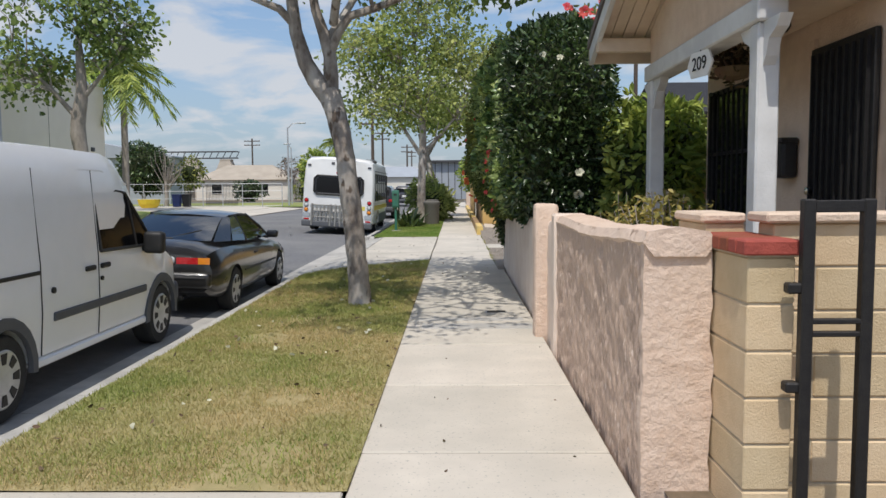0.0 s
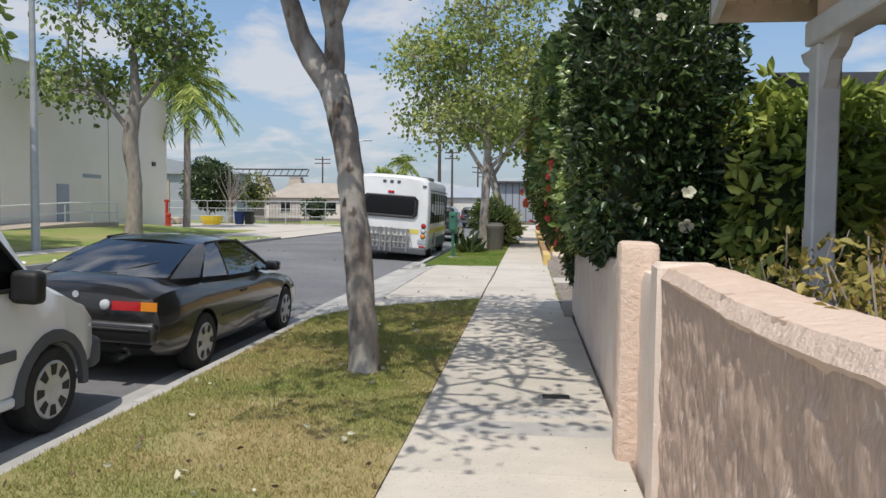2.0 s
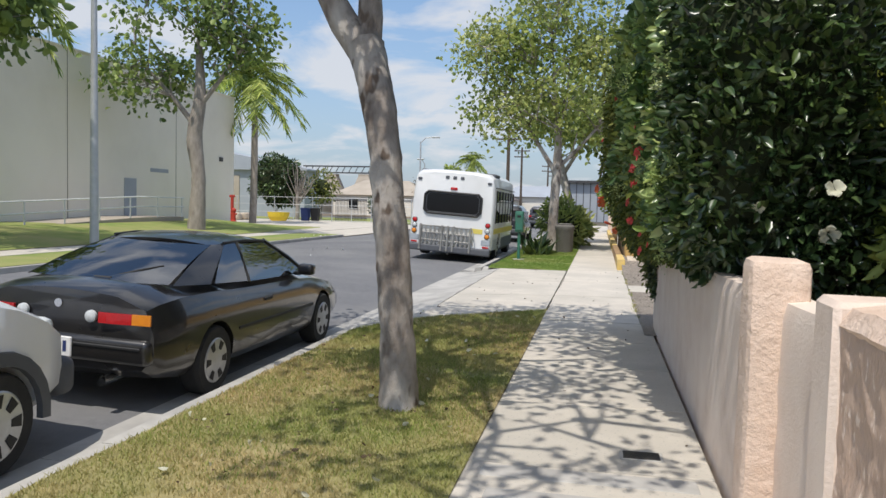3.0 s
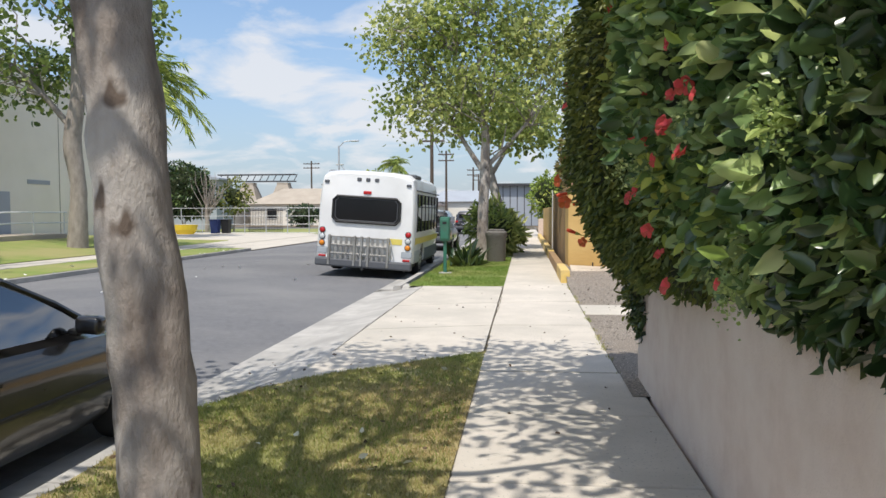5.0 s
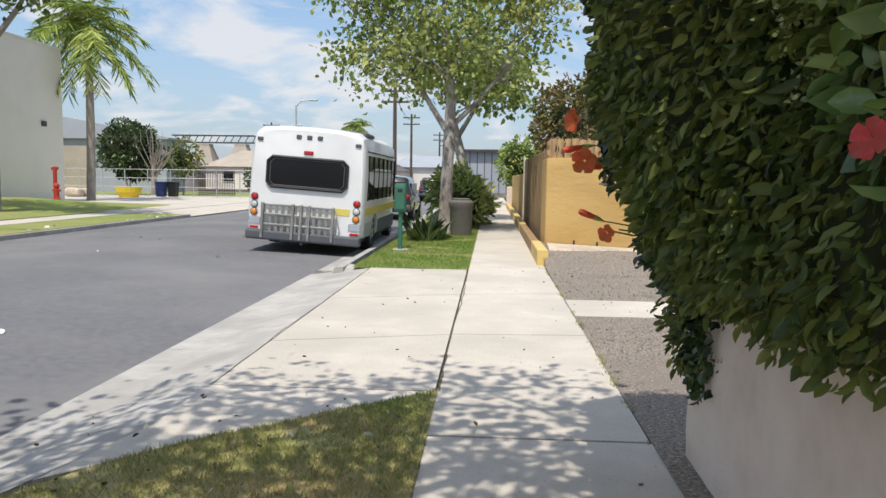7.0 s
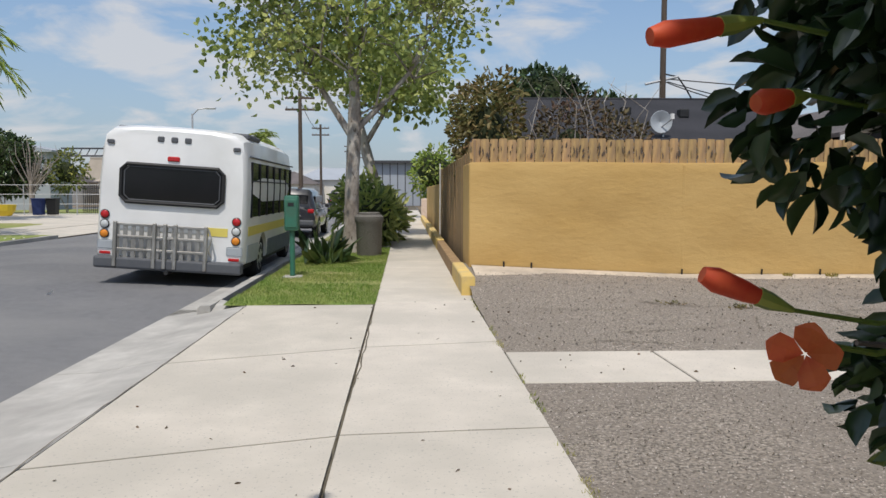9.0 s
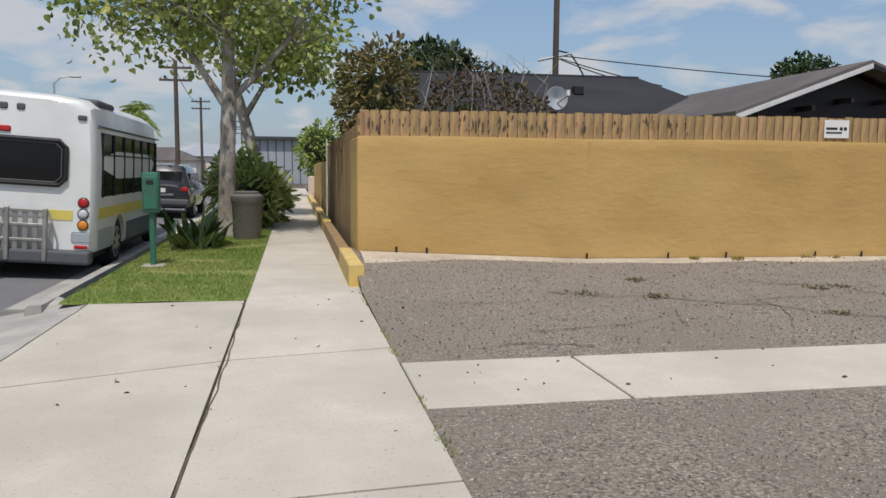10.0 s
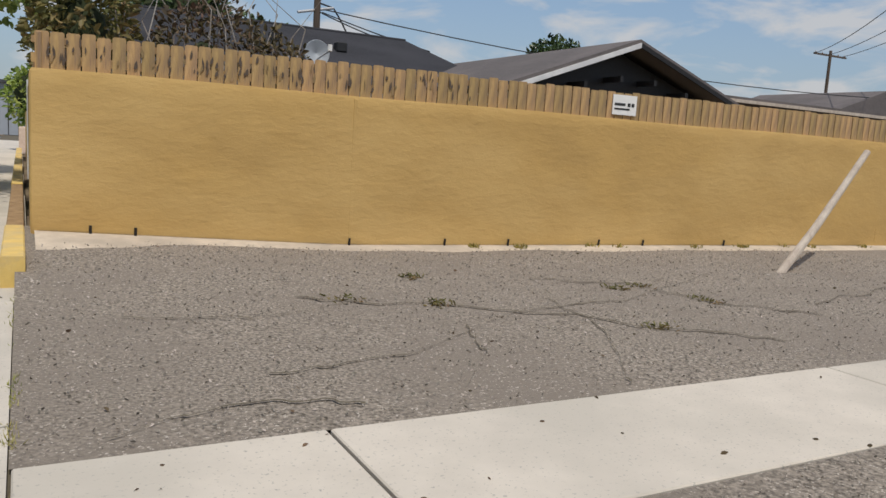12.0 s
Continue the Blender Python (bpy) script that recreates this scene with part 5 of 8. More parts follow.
# near street tree, leaning and forked
crown_tree("street_tree", (-1.26, 9.95, 0.0),
           [(0.02, 0, -0.2), (0.01, 0, 0.05), (-0.02, 0.02, 0.5), (-0.07, 0.04, 1.05), (-0.13, 0.07, 1.6), (-0.19, 0.1, 2.05), (-0.27, 0.16, 2.4), (-0.38, 0.24, 2.72)],
           [0.22, 0.15, 0.13, 0.124, 0.12, 0.12, 0.13, 0.15],
           [((-0.9, -0.3, 5.6), (2.2, 2.2, 1.1)), ((0.9, 0.3, 5.3), (1.9, 2.2, 1.0)), ((0.0, 1.8, 5.9), (2.0, 2.0, 1.2)), ((1.7, 0.9, 4.55), (0.8, 1.1, 0.35)), ((0.5, -3.0, 5.3), (1.8, 1.7, 0.7)),
            ((-1.2, 2.3, 5.5), (1.6, 1.4, 0.8)), ((0.7, 2.9, 5.2), (1.4, 1.2, 0.7)), ((-0.5, -1.0, 4.9), (1.2, 0.6, 0.5))],
           "grey-barked street tree with a leaning forked trunk in the lawn strip", "leaf", 0.105, 220, 40, 0.27, "bark", 3,
           [([(-0.38, 0.25, 2.66), (-0.56, 0.25, 2.9), (-0.68, 0.25, 3.12), (-0.79, 0.22, 3.5), (-0.83, 0.2, 3.9), (-1.0, 0.2, 5.0)], [0.13, 0.115, 0.1, 0.085, 0.075, 0.04]),
            ([(-0.38, 0.25, 2.66), (-0.36, 0.3, 2.95), (-0.37, 0.3, 3.2), (-0.45, 0.32, 3.5), (-0.55, 0.32, 3.8), (-0.7, 0.4, 4.6)], [0.12, 0.1, 0.085, 0.075, 0.06, 0.03]),
            ([(-0.38, 0.3, 3.2), (-0.25, 0.28, 3.5), (-0.1, 0.25, 3.7), (0.22, 0.2, 3.78), (0.55, 0.2, 3.9), (1.2, 0.3, 4.4)], [0.06, 0.058, 0.054, 0.05, 0.04, 0.02]),
            ([(-0.4, 0.3, 3.4), (-0.1, 0.9, 4.1), (0.2, 1.6, 5.0)], [0.06, 0.045, 0.02]),
            ([(-0.3, 0.2, 3.6), (0.1, -1.2, 4.6), (0.4, -2.9, 5.1)], [0.06, 0.045, 0.02]),
            ([(-0.77, 0.22, 3.55), (-0.98, 0.15, 3.78), (-1.3, 0.05, 3.9), (-1.9, -0.2, 4.5)], [0.055, 0.05, 0.04, 0.02])], droop=0.5)
# second street tree with a twin behind it
crown_tree("street_tree", (-1.45, 32.0, 0.0),
           [(0, 0, -0.2), (0.0, 0, 0.3), (0.02, 0, 1.2), (0.06, 0, 2.2), (0.1, 0, 3.2), (0.12, 0, 4.2)], [0.26, 0.2, 0.17, 0.16, 0.15, 0.1],
           [((-0.5, 0, 6.3), (2.6, 2.2, 2.2)), ((0.9, 0.5, 5.6), (2.0, 1.9, 1.9)), ((-1.6, 0.0, 5.0), (1.4, 1.5, 1.2)), ((0.2, 0, 7.6), (1.8, 1.8, 1.2)), ((2.1, 0.2, 6.9), (1.5, 1.5, 0.9)), ((-2.2, 0.0, 6.9), (1.5, 1.5, 1.0)), ((0.0, 0.2, 9.0), (2.2, 1.8, 1.0))],
           "slender street tree with a bright airy green crown", "leaf_tree2", 0.14, 240, 46, 0.36, "bark", 8,
           [([(0.08, 0, 2.7), (-0.5, 0.1, 3.6), (-1.1, 0.2, 4.6), (-1.5, 0.2, 5.6)], [0.09, 0.07, 0.05, 0.03]),
            ([(0.1, 0, 2.9), (0.7, 0.2, 3.5), (1.4, 0.2, 4.3), (1.8, 0.2, 5.2)], [0.08, 0.065, 0.05, 0.02]),
            ([(0.1, 0, 3.2), (0.0, 0.2, 5.0), (-0.2, 0.1, 7.0)], [0.1, 0.07, 0.03])])
crown_tree("street_tree", (-1.0, 39.5, 0.0),
           [(0, 0, -0.2), (0.0, 0, 0.4), (-0.15, 0, 1.6), (-0.5, 0, 3.0), (-0.8, 0, 4.2)], [0.28, 0.22, 0.19, 0.17, 0.12],
           [((-0.3, 0, 6.0), (2.2, 2.2, 1.8)), ((0.8, 0.0, 5.0), (1.6, 1.6, 1.2))],
           "street tree with a leaning trunk and a thin crown", "leaf_tree2", 0.2, 80, 36, 0.36, "bark", 12,
           [([(-0.5, 0, 3.0), (0.1, 0.1, 4.0), (0.8, 0.2, 4.9)], [0.1, 0.07, 0.03])])
# trees across the street
crown_tree("verge_tree", (-17.6, 36.5, 0.1),
           [(0, 0, -0.2), (0.05, 0, 0.8), (0.1, 0, 2.5), (-0.1, 0, 4.2), (0.15, 0, 6.0), (0.1, 0, 8.5)], [0.42, 0.36, 0.3, 0.34, 0.26, 0.12],
           [((-1.0, 0, 9.6), (3.8, 3, 2.2)), ((-2.4, 0, 7.0), (2.2, 2.2, 1.5)), ((1.6, 0, 8.8), (2.2, 2, 1.8)), ((-0.2, 0, 11.6), (3.0, 3, 1.6))],
           "tall pale-barked tree with a sparse drooping crown", "leaf", 0.24, 130, 30, 0.42, "bark_far", 21,
           [([(0.0, 0, 4.6), (-1.2, 0, 6.0), (-2.4, 0, 7.2)], [0.14, 0.1, 0.05]), ([(0.1, 0, 5.5), (1.2, 0, 6.8), (2.0, 0, 8.0)], [0.12, 0.09, 0.04])], twig=0.04, droop=0.6)
crown_tree("verge_tree", (-17.9, 21.5, 0.1),
           [(0, 0, -0.2), (0.0, 0, 1.5), (-0.2, 0, 4.0), (-0.1, 0, 7.0)], [0.35, 0.28, 0.24, 0.14],
           [((0.4, 0, 8.0), (2.6, 2.5, 1.6)), ((1.2, 1.5, 6.6), (1.5, 1.5, 1.0))],
           "tall verge tree with loose hanging foliage", "leaf", 0.26, 90, 34, 0.42, "bark_far", 22, twig=0.04, droop=0.6)


def palm(name, base, height, radius, label, fronds=34, length=2.4, seed=4, r0=0.22, skirt=True):
    g = np.random.default_rng(seed)
    t = thing(name, base, label=label, category="palm")
    zs = np.linspace(-0.2, height, 14)
    part("trunk", tube([(0.08 * math.sin(z * 0.3), 0, z) for z in zs], [r0 * (1.15 - 0.3 * k / 13) for k in range(14)], 12, None, 0.08, random.Random(seed)), "bark_far", t, smooth=True)
    bm = bmesh.new()
    c, nn = [], []
    for k in range(fronds):
        a, e = g.random() * 6.283, g.uniform(-0.7 if skirt else 0.0, 1.25)
        L = length * g.uniform(0.8, 1.1)
        d = Vector((math.cos(a) * math.cos(e), math.sin(a) * math.cos(e), math.sin(e)))
        pts = [Vector((0.08 * math.sin(height * 0.3), 0, height)) + d * (L * s) - Vector((0, 0, 0.55 * L * s * s)) for s in (0, 0.3, 0.6, 0.85, 1.0)]
        tube(pts, [0.03, 0.025, 0.02, 0.014, 0.006], 5, bm)
        for j in range(44):
            s = 0.18 + 0.82 * j / 44
            i = min(3, int(s * 4))
            q = pts[i].lerp(pts[i + 1], s * 4 - i)
            side = d.cross(Vector((0, 0, 1))).normalized() * (1 if j % 2 else -1)
            c.append(q)
            nn.append((side * 0.8 + d * 0.6 - Vector((0, 0, 0.5))).normalized())
    part("frond_ribs", bm, "leaf_lime", t)
    leaf_mesh("fronds", np.array(c), np.array(nn), 0.24 * length, "leaf_lime" if skirt else "leaf_tree2", t, g, width=0.09, fold=0.03, spread=0.12, droop=0.3)
    return t


palm("queen_palm", (-22.6, 53.0, 0.1), 9.6, 0.2, "queen palm with a feathery drooping crown", 64, 3.3, 5)
palm("queen_palm", (-18.6, 25.0, 0.1), 8.6, 0.2, "queen palm with a feathery drooping crown", 30, 2.6, 6)
palm("fan_palm", (-13.6, 88.0, -0.1), 6.6, 0.3, "short fan palm beyond the bus", 46, 1.9, 9, 0.35, True)


def shrub(name, base, blobs, n, size, leaf, label, seed, droop=0.2, width=0.5, category="shrub", core=0.72):
    g = np.random.default_rng(seed)
    t = thing(name, base, label=label, category=category)
    p, nn = shell_points(blobs, n, g, lumps=0.35, depth=0.35, power=2.1)
    leaf_mesh("foliage", p, nn, size, leaf, t, g, width=width, spread=0.8, droop=droop)
    part("inner_growth", core_mesh(blobs, 2.1, core), "core", t)
    bm = bmesh.new()
    c = blobs[0][0]
    stalks(bm, [((0.1 * k, 0, -0.1), (c[0] + 0.15 * k, c[1], c[2])) for k in range(-1, 2)], 0.05, g)
    part("stem", bm, "bark", t)
    return t


# bird-of-paradise clump and shrubs under the second tree
bop = thing("paradise_plant", (-1.75, 29.2, 0.0), label="dark spiky clump of bird-of-paradise leaves on the lawn", category="plant")
g = np.random.default_rng(31)
c = np.stack([g.normal(0, 0.2, 60), g.normal(0, 0.2, 60), np.full(60, 0.02)], 1)
d = np.stack([g.normal(0, 0.55, 60), g.normal(0, 0.55, 60), np.full(60, 0.75)], 1)
leaf_mesh("leaves", c, d, 0.62, "leaf_dark", bop, g, width=0.22, fold=0.04, spread=0.15)
shrub("low_shrub", (-0.95, 34.6, 0), [((0, 0, 0.8), (0.6, 0.8, 0.7)), ((-0.4, 1.5, 1.0), (0.8, 0.9, 0.9)), ((0.3, 2.4, 0.7), (0.5, 0.7, 0.7))], 1500, 0.3, "leaf_tree2",
      "loose feathery green shrub behind the second tree", 41, width=0.2, droop=0.4)
# shrubs and trees behind the ochre wall
shrub("mixed_shrub", (2.2, 30.5, 0), [((-0.5, 0, 2.7), (0.75, 0.8, 1.35)), ((-0.6, 1.0, 3.1), (0.7, 0.8, 0.9))], 2600, 0.13, "leaf_olive", "ragged olive shrub rising behind the ochre wall", 51, core=0.45)
shrub("dry_shrub", (3.6, 30.0, 0), [((-0.2, 0, 2.5), (0.95, 0.8, 1.0)), ((0.9, 0.2, 2.3), (0.8, 0.8, 0.75))], 2400, 0.10, "leaf_brown", "brown half-bare shrub behind the ochre wall", 52, core=0.3)
twigs = thing("bare_shrub", (0, 0, 0), label="bare brown twigs of a dead shrub", category="shrub")
bm = bmesh.new()
for k in range(18):
    b = Vector((3.6 + g.normal(0, 0.7), 30 + g.normal(0, 0.4), 2.2))
    tube([b, b + Vector((g.normal(0, 0.15), g.normal(0, 0.1), 0.7 + 0.5 * g.random())), b + Vector((g.normal(0, 0.3), g.normal(0, 0.1), 1.3 + 0.4 * g.random()))], [0.014, 0.01, 0.004], 4, bm)
part("stem", bm, "bark", twigs)["kind"] = "stuff"
shrub("round_tree", (5.6, 46.0, 0), [((0, 0, 5.0), (1.9, 1.6, 1.6)), ((2.6, 0, 4.6), (1.4, 1.3, 0.9)), ((-1, 0, 4.2), (1.2, 1.2, 1.2))], 3200, 0.26, "leaf_dark", "dense round-headed tree behind the dark roof", 53, category="tree", core=0.85)
shrub("round_tree", (1.7, 58.0, 0), [((-0.2, 0, 2.6), (1.3, 1.5, 1.4))], 1500, 0.22, "leaf_lime", "bright green tree at the far yard gate", 54, category="tree")
shrub("round_tree", (36.5, 66.0, 0), [((0, 0, 7.8), (2.4, 2, 1.9))], 1800, 0.4, "leaf_dark", "dense dark tree far behind the wall", 55, category="tree")


# ---- vehicles ----
def skin(rows, thick=0.012):
    bm = loft(rows, False, False)
    bmesh.ops.solidify(bm, geom=bm.faces[:], thickness=thick)
    return bm


def ring_body(stations, crown=0.03):
    """A car's lower body: stations of (y, bottom, half width, shoulder, top)."""
    rows = []
    for y, zb, w, zs, zt in stations:
        h = [(0.0, zb), (w * 0.55, zb), (w * 0.88, zb + 0.02), (w * 0.97, zb + 0.10), (w * 1.0, zb + 0.45 * (zs - zb)), (w * 0.995, zb + 0.8 * (zs - zb)), (w * 0.965, zs),
             (w * 0.90, zs + 0.6 * (zt - zs)), (w * 0.6, zt), (w * 0.3, zt + crown * 0.8), (0.0, zt + crown)]
        rows.append([(x, y, z) for x, z in h] + [(-x, y, z) for x, z in h[-2:0:-1]])
    return loft(rows)


def wheel(parent, x, y, r, width, side, slots=7, rim="rim", spare=0.66):
    """One wheel: tyre, hub cap with dark openings; side is 1 or -1."""
    bm = turned([(r * 0.6, -width / 2), (r * 0.93, -width / 2), (r * 0.985, -width * 0.4), (r, -width * 0.25), (r, width * 0.25), (r * 0.985, width * 0.4), (r * 0.93, width / 2), (r * 0.6, width / 2)], 32, "X")
    w = part("wheel", bm, "rubber", parent, smooth=True)
    w.matrix_basis = pose(x, y, r, 0, 0, 0 if side > 0 else 180)
    R1 = r * spare
    cap = part("hub_cap", turned([(0.001, width * 0.5 + 0.012), (R1 * 0.25, width * 0.5 + 0.012), (R1 * 0.6, width * 0.5 + 0.006), (R1 * 0.93, width * 0.5 + 0.008), (R1, width * 0.5 - 0.004), (R1, width * 0.3)][::-1], 32, "X"), rim, w, "silver hub cap", smooth=True)
    for k in range(slots):
        a = 2 * math.pi * k / slots
        q = Matrix.Rotation(a, 4, "X")
        bm = prism([(R1 * 0.5, -R1 * 0.1), (R1 * 0.86, -R1 * 0.17), (R1 * 0.86, R1 * 0.17), (R1 * 0.5, R1 * 0.1)], "x", width * 0.5 + 0.004, width * 0.5 + 0.0125)
        bmesh.ops.transform(bm, matrix=q, verts=bm.verts)
        part("slot", bm, "black", w)
    return w


def arch_cut(y, r, w, z=None):
    return turned([(r, w - 0.32), (r, w + 0.3)], 28, "X", (0, y, z if z else r * 0.9))


def coupe():
    car = thing("black_coupe", (-3.86, 11.75, road_z(-3.86) - 0.008), 0.0, "dusty black two-door coupe parked at the kerb", "car", lean=2.6)
    st = [(-2.19, 0.46, 0.70, 0.62, 0.80), (-2.16, 0.34, 0.79, 0.68, 0.90), (-2.05, 0.27, 0.835, 0.72, 0.94), (-1.75, 0.22, 0.85, 0.76, 0.955), (-1.3, 0.2, 0.855, 0.78, 0.94), (-0.7, 0.19, 0.86, 0.78, 0.90),
          (0.0, 0.19, 0.86, 0.77, 0.88), (0.6, 0.19, 0.86, 0.75, 0.87), (1.0, 0.19, 0.855, 0.72, 0.855), (1.4, 0.2, 0.845, 0.66, 0.81), (1.8, 0.22, 0.82, 0.6, 0.73), (2.05, 0.26, 0.76, 0.54, 0.65), (2.19, 0.34, 0.62, 0.48, 0.56)]
    body = part("body", ring_body(st), "car", car, smooth=True)
    carve(body, [arch_cut(-1.3, 0.335, 0.86, 0.3), arch_cut(1.3, 0.335, 0.86, 0.3), turned([(0.335, -1.2), (0.335, -0.54)], 28, "X", (0, -1.3, 0.3)), turned([(0.335, -1.2), (0.335, -0.54)], 28, "X", (0, 1.3, 0.3))])
    for x, s in ((0.755, 1), (-0.755, -1)):
        for y in (-1.3, 1.3):
            wheel(car, x, y, 0.298, 0.19, s, 6)
    f = [(-0.82, 0.5, 1.225), (-0.62, 0.55, 1.255), (-0.2, 0.57, 1.27), (0.05, 0.56, 1.26), (0.22, 0.53, 1.235)]
    part("roof", skin([[(w * k / 4, y, z + 0.035 * (1 - (k / 4) ** 2)) for k in range(-4, 5)] for y, w, z in f], 0.025), "car", car, smooth=True)
    # rear window, side windows, windscreen
    def pane(name, a, b, n=8, sag=0.0, mat_="glass", parent=car):
        rows = []
        for t in (0, 0.33, 0.66, 1):
            rows.append([Vector(a[0]).lerp(Vector(a[1]), k / n).lerp(Vector(b[0]).lerp(Vector(b[1]), k / n), t) + Vector((0, sag * (1 - (2 * k / n - 1) ** 2), 0.02 * math.sin(math.pi * t))) for k in range(n + 1)])
        ob = part(name, skin(rows, 0.006), mat_, parent, smooth=True)
        if mat_ == "glass":
            ob.visible_shadow = False
        return ob
    pane("rear_window", [(-0.63, -1.72, 0.965), (0.63, -1.72, 0.965)], [(-0.5, -0.82, 1.235), (0.5, -0.82, 1.235)], 8, -0.14)
    pane("windscreen", [(-0.7, 0.95, 0.87), (0.7, 0.95, 0.87)], [(-0.53, 0.22, 1.24), (0.53, 0.22, 1.24)], 8, 0.16)
    for s in (1, -1):
        c = [[(s * 0.66, -1.72, 0.955), (s * 0.76, -1.28, 0.94)], [(s * 0.51, -0.84, 1.235), (s * 0.565, -0.66, 1.245)]]
        pane("rear_pillar", *c, 3, 0, "car")
        pane("quarter_window", [(s * 0.765, -1.22, 0.94), (s * 0.785, -0.62, 0.91)], [(s * 0.575, -0.72, 1.235), (s * 0.58, -0.5, 1.25)], 3)
        pane("side_window", [(s * 0.787, -0.56, 0.905), (s * 0.745, 0.86, 0.865)], [(s * 0.582, -0.46, 1.25), (s * 0.55, 0.18, 1.235)], 4)
        part("front_pillar", tube([(s * 0.735, 0.95, 0.865), (s * 0.65, 0.6, 1.06), (s * 0.545, 0.2, 1.24)], [0.025, 0.024, 0.024], 8), "car", car)
        part("door_pillar", tube([(s * 0.787, -0.59, 0.9), (s * 0.58, -0.48, 1.25)], [0.018, 0.018], 6), "black", car)
        part("gutter", tube([(s * 0.56, -0.7, 1.25), (s * 0.585, -0.3, 1.262), (s * 0.555, 0.18, 1.24)], [0.014] * 3, 6), "black", car)
        m = part("mirror", roughen(box((s * 0.80 - 0.02, 0.60, 0.87), (s * 0.96, 0.72, 0.99), 0.035, seg=3), 0.0), "car", car, smooth=True)
        part("mirror_foot", box((s * 0.76 - 0.03, 0.62, 0.86), (s * 0.76 + 0.05, 0.70, 0.90), 0.01), "black", car)
        part("door_handle", box((s * 0.845 - 0.012, -0.35, 0.70), (s * 0.845 + 0.015, -0.18, 0.735), 0.008), "black", car)
        part("side_trim", box((s * 0.855 - 0.012, -0.9, 0.50), (s * 0.855 + 0.012, 0.95, 0.53), 0.006), "black", car)
        # tail lamp group on the rear corner
        for a, b, mt in ((0.36, 0.62, "lamp_red"), (0.62, 0.76, "lamp_amber")):
            n = 4
            rows = []
            for z in (0.705, 0.785):
                rows.append([(s * (a + (b - a) * k / n), -2.225 + 0.16 * max(0, a + (b - a) * k / n - 0.45), z) for k in range(n + 1)])
            part("tail_lamp", skin(rows, 0.02), mt, car)
        part("reverse_lamp", turned([(0.048, -2.2), (0.046, -2.222), (0.03, -2.232), (0.001, -2.235)], 18, "Y", (s * 0.29, 0, 0.745)), "lamp_clear", car, "round clear reversing lamp", smooth=True)
        part("head_lamp", box((s * 0.5 - 0.14, 2.02, 0.55), (s * 0.5 + 0.14, 2.12, 0.63), 0.03, seg=2), "lamp_clear", car)
    part("rear_bumper", roughen(box((-0.78, -2.23, 0.40), (0.78, -2.05, 0.60), 0.05, seg=3), 0), "car", car, smooth=True)
    part("bumper_strip", box((-0.72, -2.24, 0.52), (0.72, -2.21, 0.545), 0.006), "black", car)
    pl = part("number_plate", box((-0.16, -2.255, 0.43), (0.16, -2.235, 0.58), 0.006), "paper", car, "white number plate")
    for k in range(6):
        part("plate_mark", box((-0.13 + 0.045 * k, -2.259, 0.47), (-0.13 + 0.045 * k + 0.028, -2.252, 0.55)), "blue", pl)
    part("badge", turned([(0.001, -2.2), (0.032, -2.2), (0.034, -2.19)], 16, "Y", (0, 0, 0.82)), "chrome", car)
    part("exhaust_pipe", rod((0.42, -2.24, 0.27), (0.42, -1.9, 0.27), 0.035, None, 14), "chrome", car)
    part("rear_wiper", tube([(0.12, -1.76, 0.985), (0.3, -1.6, 1.045), (0.42, -1.46, 1.08)], [0.012, 0.01, 0.008], 6), "black", car)
    part("wiper_motor", box((0.0, -1.8, 0.965), (0.16, -1.72, 0.995), 0.008), "black", car)
    # seats and dash seen through the glass
    part("parcel_shelf", box((-0.62, -1.6, 0.86), (0.62, -0.9, 0.9), 0.01), "black", car)
    for s in (0.36, -0.36):
        seat = part("front_seat", box((s - 0.2, -0.55, 0.55), (s + 0.2, -0.38, 1.02), 0.05, seg=2), "plastic", car)
        part("headrest", box((s - 0.12, -0.55, 1.03), (s + 0.12, -0.45, 1.16), 0.03, seg=2), "plastic", seat)
    part("steering_wheel", turned([(0.17, 0.0), (0.185, 0.012), (0.17, 0.025), (0.155, 0.012)], 20, "Y", (-0.36, 0.28, 0.92)), "black", car)
    return car


coupe()


